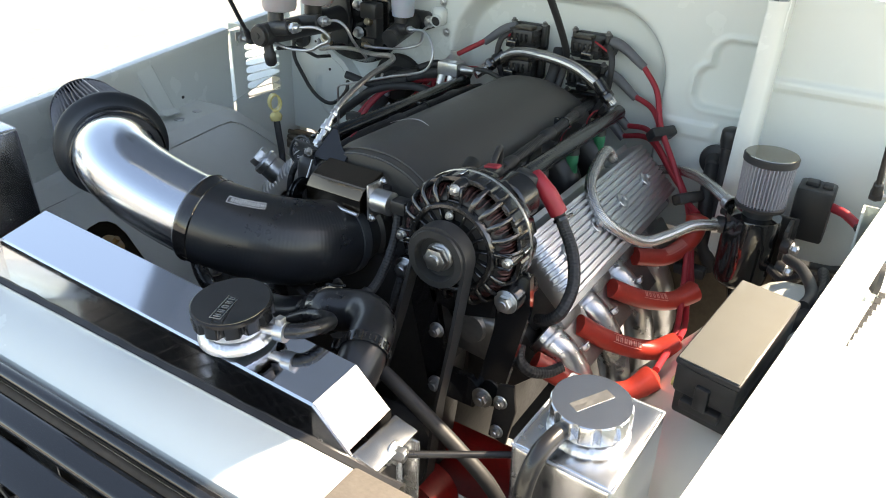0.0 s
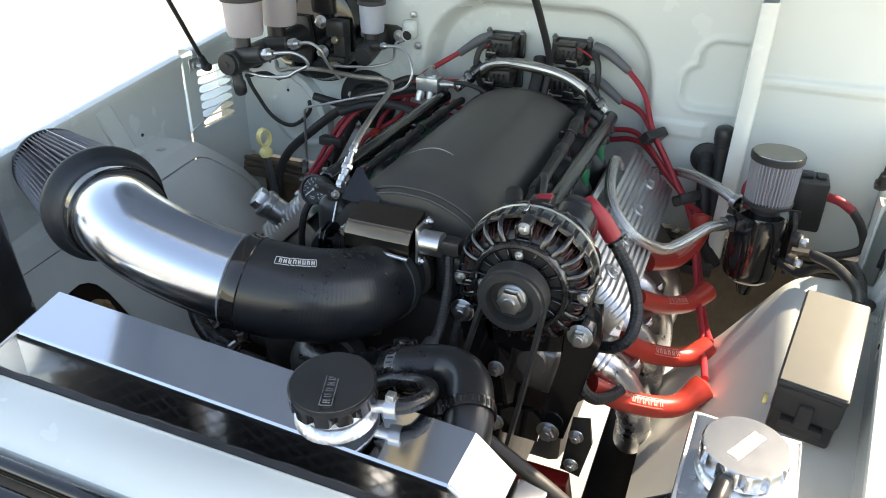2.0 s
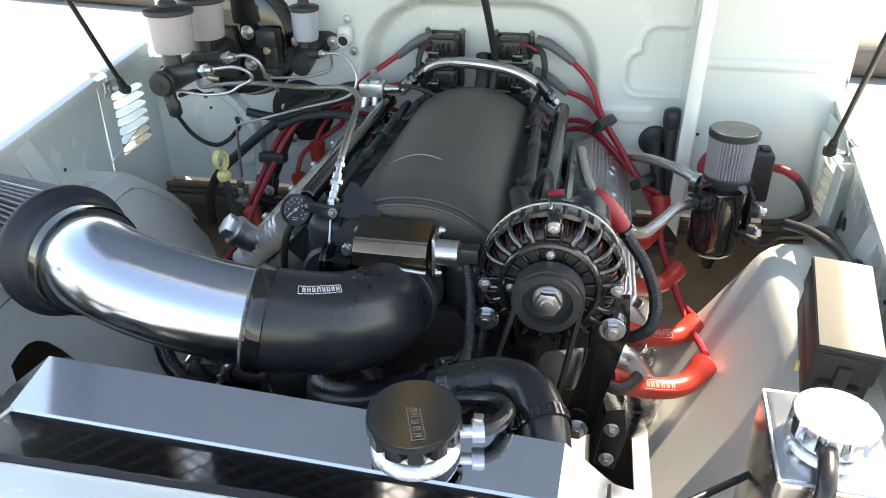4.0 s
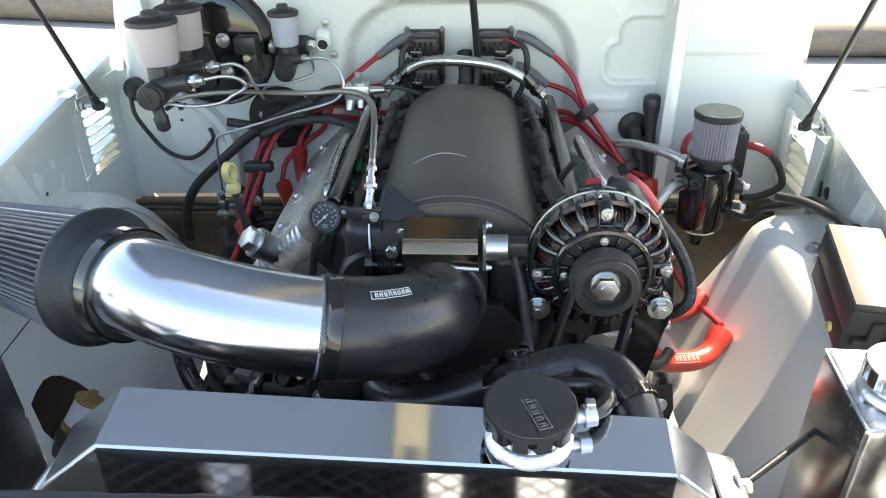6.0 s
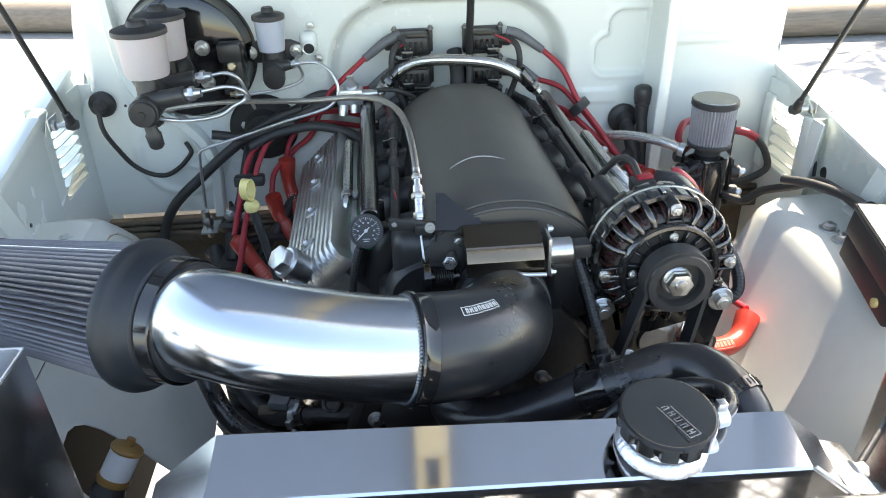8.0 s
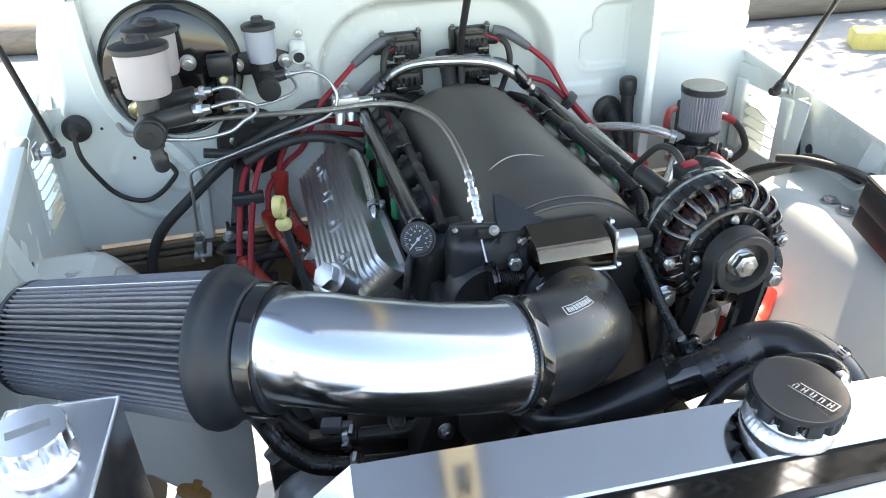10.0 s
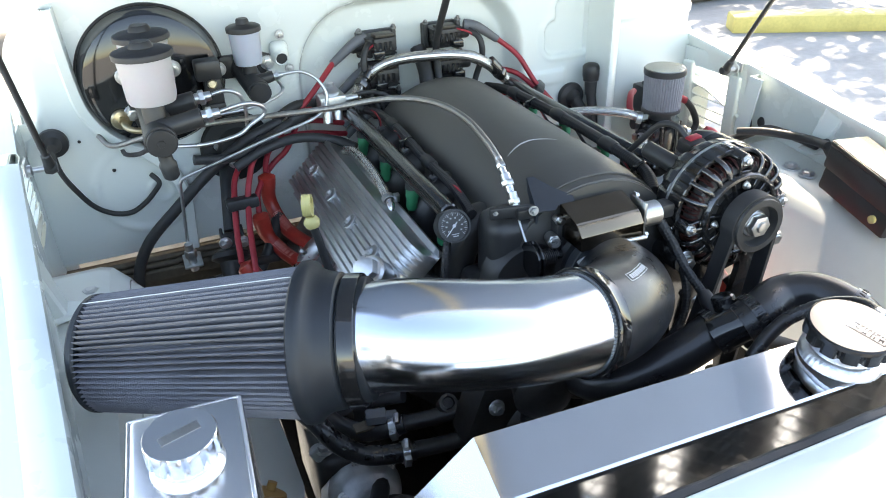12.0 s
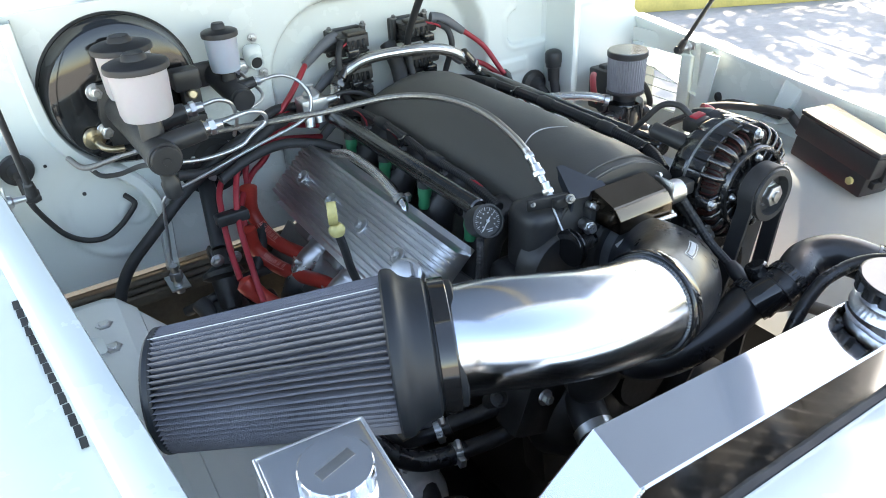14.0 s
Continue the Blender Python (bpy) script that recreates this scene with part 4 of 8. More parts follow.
# ---- alternator and belt ----
def alternator():
    c = Vector((0.165, 0.0, 1.007))
    t = thing("alternator", (0.165, 0.26, 0.92), "black finned alternator with bright bolts and red windings", "alternator")
    d = Vector((0, 1, 0))
    at = lambda y: Vector((c.x, y, c.z))
    turned = axes(d)
    spin = lambda y, a: Matrix.Translation(at(y)) @ (turned @ Matrix.Rotation(a, 3, "Z")).to_4x4()
    b = bm_()
    turn(b, [(0, 0.052), (0.002, 0.060), (0.006, 0.0640), (0.020, 0.0655)], at(0.208), d, 40)
    part("stator", b, BLACK, t, "dark core behind the windings")
    # looped copper windings under the fingers
    b = bm_()
    rng = random.Random(21)
    for k in range(72):
        a = 2 * math.pi * k / 72 + rng.uniform(-0.02, 0.02)
        a2 = a + rng.choice((0.06, 0.10, -0.04))
        u, v = Vector((math.cos(a), 0, math.sin(a))), Vector((math.cos(a2), 0, math.sin(a2)))
        hose(b, [at(0.228) + u * 0.0700, at(0.218) + u * 0.0700, at(0.2105) + u * 0.066, at(0.2075) + (u + v) * 0.0305, at(0.2115) + v * 0.066, at(0.219) + v * 0.0695, at(0.229) + v * 0.0695], 0.0010, 5, 3)
    part("winding", b, COPPER, t, "red lacquered copper winding between the fingers")
    # ribbed barrel with a bright edge, and the rear casting
    b = bm_()
    nr = 34
    turn(b, [(0.0, 0.0735), (0.0005, 0.0780), (0.0015, 0.0790), (0.020, 0.0790), (0.0225, 0.078), (0.023, 0.072)], at(0.2245), d, nr * 6, cap=False, wave=lambda a, h: 1 - 0.028 * (1 if (a * nr / (2 * math.pi)) % 1 < 0.30 else 0) * (1 if 0.001 < h < 0.021 else 0))
    part("barrel", b, ALTER, t, "black-plated ribbed barrel", 30)
    b = bm_()
    turn(b, [(0, 0.0765), (0.0006, 0.0793), (0.0030, 0.0793), (0.0036, 0.0765)], at(0.2465), d, 72, cap=False)
    part("edge_ring", b, STEEL, t, "bright edge of the steel laminations")
    b = bm_()
    turn(b, [(0, 0.0765), (0.004, 0.0780), (0.016, 0.0770), (0.028, 0.070), (0.036, 0.058), (0.038, 0.040), (0.038, 0.0)], at(0.2495), d, 34 * 4, cap=False, wave=lambda a, h: 1 - 0.05 * (1 if (a * 17 / (2 * math.pi)) % 1 < 0.35 else 0) * (1 if 0.006 < h < 0.034 else 0))
    part("rear_housing", b, ALTER, t, "", 30)
    # face: collar ring, hub, spokes and the fan behind them
    b = bm_()
    turn(b, [(0.004, 0.0475), (-0.003, 0.0480), (-0.0045, 0.0500), (-0.0040, 0.0535), (-0.001, 0.0555), (0.004, 0.0560), (0.004, 0.0475)], at(0.204), d, 64, cap=False)
    part("collar", b, ALTER, t, "smooth black collar ring", 40)
    b = bm_()
    turn(b, [(0.008, 0.034), (0, 0.0335), (-0.006, 0.032), (-0.008, 0.026), (-0.009, 0.020), (0.004, 0.018)], at(0.204), d, 36, cap=False)
    part("hub", b, ALTER, t)
    b = bm_()
    turn(b, [(0, 0.055), (0.003, 0.055), (0.006, 0.02)], at(0.214), d, 40)
    part("fan", b, BLACK, t)
    b = bm_()
    box(b, (0.0405, 0.0, 0.0), (0.017, 0.0024, 0.009), None, 0.0007, 1)
    pieces("spoke", b, ALTER, t, [spin(0.2055, 2 * math.pi * (k + 0.5) / 18) for k in range(18)])
    # slender fingers arching from the collar back to the barrel
    b = bm_()
    prof = [(0.0535, 0.0005), (0.0620, 0.0008), (0.0695, 0.0030), (0.0745, 0.0080), (0.0775, 0.0155), (0.0788, 0.0235)]
    rows = []
    for i, (r, y) in enumerate(prof):
        p0, p1 = prof[max(i - 1, 0)], prof[min(i + 1, len(prof) - 1)]
        k = math.hypot(p1[0] - p0[0], p1[1] - p0[1])
        nr_, ny = (p1[1] - p0[1]) / k, -(p1[0] - p0[0]) / k
        w = 0.0030 - 0.0006 * i / 5
        q = (r - nr_ * 0.0042, y - ny * 0.0042)
        rows.append([(q[0], -w, q[1]), (r - nr_ * 0.0012, -w * 1.1, y - ny * 0.0012), (r, -w * 0.5, y), (r, w * 0.5, y), (r - nr_ * 0.0012, w * 1.1, y - ny * 0.0012), (q[0], w, q[1]), (q[0], -w, q[1])])
    sheet(b, rows, 0)
    bmesh.ops.remove_doubles(b, verts=b.verts, dist=0.00001)
    bmesh.ops.recalc_face_normals(b, faces=b.faces[:])
    lugs = (90.0, 184.0, 2.0)
    spans = [2 * math.pi * (k + 0.5) / 24 for k in range(24)]
    near = lambda a: min(abs((math.degrees(a) + 180 - g) % 360 - 180) for g in lugs) < 8
    pieces("fin", b, ALTER, t, [spin(0.203, a) for a in spans if not near(a)], 50)
    # three lugs with through bolts, and bright clips beside them
    for g in lugs:
        rad = Vector((math.cos(radians(g)), 0, math.sin(radians(g))))
        side_ = Vector((-rad.z, 0, rad.x))
        p = at(0.207) + rad * 0.070
        R = Matrix((side_, -d, rad)).transposed()
        b = bm_()
        turn(b, [(0, 0.0072), (0.002, 0.0080), (0.030, 0.0090)], p, d, 18)
        for e in (-1, 1):
            box(b, at(0.209) + rad * 0.063 + side_ * e * 0.0078, (0.0030, 0.010, 0.022), R, 0.001, 1)
        box(b, at(0.209) + rad * 0.0570, (0.0180, 0.010, 0.0030), R, 0.001, 1)
        part("lug", b, ALTER, t)
        b = bm_()
        bolt(b, p + Vector((0, 0.0005, 0)), (0, -1, 0), 0.0047, 0.005)
        part("through_bolt", b, STEEL, t, "bright hex bolt")
        b = bm_()
        box(b, at(0.236) + rad * 0.0803 + side_ * 0.006, (0.0036, 0.017, 0.0026), R, 0.0008, 1)
        part("clip", b, CHROME, t, "bright spring clip on the barrel")
    b = bm_()
    for a in (270, 92, 182):
        bolt(b, at(0.2005) + Vector((math.cos(radians(a)), 0, math.sin(radians(a)))) * 0.0415, (0, -1, 0), 0.0034, 0.004)
    part("bearing_screw", b, STEEL, t)
    # lower ears with their large bolts, and the plate that carries them
    for x, z in ((0.097, 0.955), (0.235, 0.957)):
        p = Vector((x, 0.212, z))
        b = bm_()
        turn(b, [(0.002, 0.014), (0.004, 0.0155), (0.05, 0.0155)], p, d, 22)
        hose(b, [p + Vector((0, 0.022, 0)), p.lerp(at(0.222), 0.35) + Vector((0, 0.022, 0))], 0.012, 12, 2)
        part("ear", b, ALTER, t)
        b = bm_()
        bolt(b, p, (0, -1, 0), 0.0098, 0.009)
        part("mounting_bolt", b, STEEL, t, "large bright flange bolt")
    # pulley, nut
    b = bm_()
    turn(b, [(0, 0.020), (0, 0.034), (-0.003, 0.0350), (-0.006, 0.0325), (-0.022, 0.0325), (-0.025, 0.035), (-0.028, 0.034), (-0.0285, 0.0262), (-0.017, 0.0245), (-0.016, 0.012)], at(0.197), d, 48)
    part("pulley", b, BLACK, t, "black multi-rib pulley")
    b = bm_()
    turn(b, [(0, 0.0165), (-0.0025, 0.0168), (-0.004, 0.015)], at(0.181), d, 28)
    prism(b, hexagon(0.0142), (0, -1, 0), 0.010, at(0.177), bevel=0.0013)
    turn(b, [(0, 0.0070), (0.003, 0.0066), (0.0035, 0.003)], at(0.167), (0, -1, 0), 18)
    part("pulley_nut", b, STEEL, t, "zinc plated hex nut")
    # rear: rubber terminal boot, plug socket, rectifier cover ring
    b = bm_()
    rod(b, (0.134, 0.262, 1.044), (0.116, 0.330, 1.058), 0.0120, 0.0110, 20, 0.002)
    rod(b, (0.117, 0.328, 1.0575), (0.1155, 0.334, 1.0588), 0.006, 0.005, 12)
    part("rear_post", b, BLACK, t, "black rear spigot")
    b = bm_()
    box(b, (0.160, 0.296, 1.065), (0.026, 0.026, 0.019), Matrix.Rotation(radians(-8), 3, "Y"), 0.003)
    part("regulator", b, BLACK, t)
    b = bm_()
    box(b, (0.162, 0.297, 1.0755), (0.018, 0.012, 0.004), Matrix.Rotation(radians(-8), 3, "Y"), 0.0012)
    part("plug_lock", b, RED_LEAD, t, "red connector lock")
    b = bm_()
    rows = []
    for i in range(17):
        a = radians(200 - 14 * i)
        u = Vector((math.cos(a), 0, math.sin(a)))
        o = Vector((0.196, 0, 1.046))
        rows.append([o + u * 0.026 + Vector((0, 0.262, 0)), o + u * 0.028 + Vector((0, 0.264, 0)), o + u * 0.028 + Vector((0, 0.296, 0)), o + u * 0.024 + Vector((0, 0.300, 0))])
    sheet(b, rows, 0.0025)
    part("rectifier_cover", b, ALTER, t, "black-plated curved rear cover")
    b = bm_()
    turn(b, [(-0.012, 0.0150), (0, 0.0165), (0.022, 0.0165), (0.027, 0.0145), (0.029, 0.010), (0.0285, 0.0)], (0.194, 0.312, 1.044), (0.25, 0.30, 1), 22, cap=False)
    part("terminal_boot", b, RUBBER, t, "black rubber terminal boot")


alternator()


def belt():
    b = bm_()
    c1, r1 = Vector((0.165, 1.007)), 0.0355
    c2, r2 = Vector((0.095, 0.70)), 0.075
    # a loop that wraps both pulleys
    pts = []
    for a in range(-18, 200, 12):
        pts.append(c1 + Vector((math.cos(radians(a + 2)), math.sin(radians(a + 2)))) * r1)
    for p in (Vector((0.108, 0.90)), Vector((0.080, 0.80))):
        pts.append(p)
    for a in range(170, 350, 14):
        pts.append(c2 + Vector((math.cos(radians(a)), math.sin(radians(a)))) * r2 * 0.9)
    for p in (Vector((0.170, 0.80)), Vector((0.186, 0.90))):
        pts.append(p)
    n = len(pts)
    rows = []
    for i in range(n + 1):
        p = pts[i % n]
        q, r = pts[(i + 1) % n], pts[(i - 1) % n]
        tg = (q - r).normalized()
        nm = Vector((tg.y, -tg.x))
        o, inn = p + nm * 0.0022, p - nm * 0.0022
        rows.append([(inn.x, 0.173, inn.y), (o.x, 0.173, o.y), (o.x, 0.194, o.y), (inn.x, 0.194, inn.y), (inn.x, 0.173, inn.y)])
    sheet(b, rows, 0)
    bmesh.ops.remove_doubles(b, verts=b.verts, dist=0.00005)
    solid("drive_belt", b, RUBBER, (0.12, 0.18, 0.85), "black ribbed drive belt round the alternator pulley", "belt")
    # open bracket plate: two struts, a sill and a cross web, with windows between them
    t = thing("accessory_bracket", (0.17, 0.22, 0.75), "black steel alternator bracket plate with bright bolts", "bracket")
    b = bm_()
    for poly in ([(0.214, 0.978), (0.252, 0.985), (0.256, 0.940), (0.226, 0.786), (0.192, 0.780), (0.194, 0.806), (0.212, 0.900)],
                 [(0.080, 0.975), (0.116, 0.982), (0.126, 0.930), (0.152, 0.800), (0.150, 0.778), (0.122, 0.778), (0.092, 0.900)],
                 [(0.118, 0.930), (0.128, 0.945), (0.214, 0.945), (0.214, 0.915), (0.165, 0.902), (0.124, 0.908)],
                 [(0.146, 0.812), (0.150, 0.778), (0.196, 0.778), (0.200, 0.812), (0.188, 0.822), (0.160, 0.822)]):
        vs = [b.verts.new((x, 0.2330, z)) for x, z in poly]
        thicken(b, [b.faces.new(vs)], -0.009)
    bmesh.ops.recalc_face_normals(b, faces=b.faces[:])
    part("plate", b, BLACK_GLOSS, t)
    b = bm_()
    turn(b, [(0, 0.03), (0, 0.065), (0.02, 0.065), (0.022, 0.05), (0.05, 0.04)], (0.095, 0.170, 0.70), (0, 1, 0), 36)
    part("crank_pulley", b, BLACK, t)
    b = bm_()
    for p, r in (((0.208, 0.800), 0.0095), ((0.138, 0.875), 0.007), ((0.140, 0.792), 0.008)):
        bolt(b, (p[0], 0.2240, p[1]), (0, -1, 0), r, 0.008)
    part("bolt", b, STEEL, t)
    # stained casting seen through the bracket's window
    b = bm_()
    box(b, (0.176, 0.262, 0.868), (0.062, 0.030, 0.066), Matrix.Rotation(radians(6), 3, "Y"), 0.010, 3)
    turn(b, [(0, 0.020), (0.010, 0.018)], (0.176, 0.250, 0.880), (0, -1, 0.1), 22)
    part("front_casting", b, CAST, ENG, "stained aluminium front casting")


belt()


# ---- air intake: filter, polished pipe, silicone elbow ----
def air_intake():
    t = thing("air_filter", (-0.47, 0.20, 0.94), "large tapered grey pleated pod air filter with black rubber base", "air filter")
    e0, e1 = Vector((-0.5615, 0.2536, 1.0075)), Vector((-0.3760, 0.1655, 1.0190))
    d = (e1 - e0)
    L = d.length
    b = bm_()
    npl = 66
    seg = npl * 6
    R = axes(d)
    rings = []
    rng = random.Random(3)
    ph = [rng.uniform(-1, 1) for _ in range(seg)]
    for i in range(13):
        f = i / 12
        r0 = 0.0555 + (0.0715 - 0.0555) * f
        ring = []
        for k in range(seg):
            a = 2 * math.pi * k / seg
            w = (0, 0.0006, 0.0112, 0.0130, 0.0112, 0.0006)[k % 6]
            aa = a + 0.016 * ph[(k // 6)] * math.sin(f * math.pi * (1.5 + ph[(k // 6 + 7) % seg]))
            ring.append(b.verts.new(e0 + R @ Vector(((r0 - 0.0130 + w) * math.cos(aa), (r0 - 0.0130 + w) * math.sin(aa), L * f))))
        rings.append(ring)
    for A, B in zip(rings, rings[1:]):
        for k in range(seg):
            j = (k + 1) % seg
            b.faces.new((A[k], A[j], B[j], B[k]))
    part("pleats", b, PLEAT, t, "grey cotton pleats", 25)
    b = bm_()
    q0, q1 = e0 + Vector((-0.003, 0.0015, 0.0556)), e1 + Vector((-0.010, 0.004, 0.0712))
    rod(b, q0, q1, 0.0005, seg=6)
    part("seam", b, WHITE, t, "pale bonded seam along a pleat")
    b = bm_()
    turn(b, [(-0.004, 0.0), (-0.005, 0.045), (-0.004, 0.053), (-0.001, 0.0562), (0.003, 0.0562), (0.005, 0.054), (0.005, 0.045)], e0, d, 64, cap=False)
    part("end_cap", b, FILTER_RUBBER, t, "black rubber end cap")
    b = bm_()
    u = d.normalized()
    turn(b, [(-0.005, 0.066), (-0.005, 0.0735), (-0.003, 0.0758), (0.002, 0.0762), (0.006, 0.0750), (0.0085, 0.0725), (0.012, 0.0685), (0.018, 0.0655), (0.026, 0.0640), (0.031, 0.0632), (0.033, 0.0612), (0.034, 0.0585), (0.056, 0.0580), (0.0575, 0.0565), (0.0575, 0.0500)], e1, d, 72, cap=False)
    part("rubber_base", b, FILTER_RUBBER, t, "flared black rubber base", 30)
    b = bm_()
    turn(b, [(0.0355, 0.0580), (0.0355, 0.0612), (0.0362, 0.0618), (0.0500, 0.0616), (0.0507, 0.0610), (0.0507, 0.0580)], e1, d, 72, cap=False)
    box(b, e1 + u * 0.043 + Vector((0.0, 0.02, -0.062)), (0.014, 0.020, 0.009), None, 0.002)
    part("clamp_band", b, BLACK_GLOSS, t, "glossy black band clamp")
    # pipe
    p = thing("intake_pipe", (-0.23, 0.12, 0.95), "bent polished aluminium intake pipe", "pipe")
    b = bm_()
    a0 = e1 + u * 0.038
    pts = [a0, (-0.302, 0.1175, 1.0350), (-0.262, 0.1010, 1.0325), (-0.216, 0.0955, 1.0225), (-0.170, 0.0975, 1.0110), (-0.130, 0.1025, 1.0015), (-0.10, 0.109, 0.995)]
    hose(b, pts, 0.0508, 64, 10)
    part("tube", b, POLISHED, p, "polished aluminium tube")
    b = bm_()
    dirp = (Vector((-0.10, 0.109, 0.995)) - Vector((-0.150, 0.099, 1.006))).normalized()
    e = Vector((-0.129, 0.103, 1.001))
    for k in range(90):
        a = 2 * math.pi * k / 90
        R2 = axes(dirp)
        q = e + R2 @ Vector((0.0522 * math.cos(a), 0.0522 * math.sin(a), 0))
        box(b, q - (q - e).normalized() * 0.0008, (0.0022, 0.0036, 0.0042), R2 @ Matrix.Rotation(a, 3, "Z") @ Matrix.Rotation(0.5, 3, "X"), 0.001, 1)
    part("rolled_bead", b, BEAD, p, "dull braided-looking bead at the pipe end")
    # elbow
    s = thing("silicone_elbow", (-0.03, 0.14, 0.93), "black ribbed silicone intake elbow with band clamps", "hose")
    b = bm_()
    pts = [e, (-0.104, 0.1095, 0.9955), (-0.074, 0.1215, 0.988), (-0.047, 0.140, 0.980), (-0.027, 0.165, 0.972), (-0.016, 0.195, 0.966), (-0.013, 0.232, 0.962)]
    hose(b, pts, 0.0535, 72, 44, rad=lambda q, tot: 0.0535 - 0.0035 * step((q / tot - 0.55) / 0.4) + 0.00005 * math.sin(q * 2 * math.pi / 0.0034) * step((q - 0.060) / 0.01) * step((tot - 0.030 - q) / 0.01))
    part("elbow", b, SILICONE, s, "", 60)
    b = bm_()
    turn(b, [(0.002, 0.0530), (0.002, 0.0556), (0.004, 0.0562), (0.008, 0.0545), (0.018, 0.0548), (0.019, 0.0535)], e, dirp, 72, cap=False)
    part("clamp", b, BLACK_GLOSS, s)
    b = bm_()
    turn(b, [(0, 0.0500), (0, 0.0522), (0.013, 0.0522), (0.013, 0.0500)], (-0.0135, 0.214, 0.9635), (0.08, 1, -0.1), 64, cap=False)
    part("clamp", b, BEAD, s, "dull steel band clamp at the throttle")
    # small badge: pale outline and a row of bars on the curve of the elbow
    b = bm_()
    for v, w in ((-0.0046, 0.0006), (0.0046, 0.0006)):
        for k in range(8):
            badge(b, (k - 3.5) * 0.0052, v, 0.0052, w, pts)
    for q in (-0.0206, 0.0206):
        badge(b, q, 0.0, 0.0006, 0.0092, pts)
    for k in range(8):
        badge(b, (k - 3.5) * 0.0047, 0.0, 0.0012, 0.0054, pts)
        badge(b, (k - 3.5) * 0.0047 + 0.0022, 0.0, 0.0011, 0.0054, pts)
        badge(b, (k - 3.5) * 0.0047 + 0.0011, (0.0021, 0.0, -0.0021)[k % 3], 0.0030, 0.0012, pts)
    part("label_print", b, WHITE, s, "small white outlined badge with bars")


def badge(b, u, v, w, h, pts):
    """A flat bar laid on the elbow's upper side, u along it and v across."""
    P = spline(pts, 12)
    want = Vector((-0.074, 0.121, 0)) + Vector((0.91, 0.41, 0)) * u * 0.88
    i = min(range(2, len(P) - 2), key=lambda k: (Vector((P[k].x, P[k].y, 0)) - want).dot(Vector((0.91, 0.41, 0))) ** 2)
    tg = (P[i + 1] - P[i - 1]).normalized()
    c = P[i] + tg * (want - Vector((P[i].x, P[i].y, 0))).dot(Vector((0.91, 0.41, 0)))
    n0 = Vector((0.02, -0.36, 0.93))
    n0 = (n0 - tg * n0.dot(tg)).normalized()
    sd = n0.cross(tg)
    a = v / 0.0535
    n = n0 * math.cos(a) + sd * math.sin(a)
    R = Matrix((tg, n.cross(tg), n)).transposed()
    box(b, c + n * 0.0541, (w, h, 0.0005), R, 0)


air_intake()


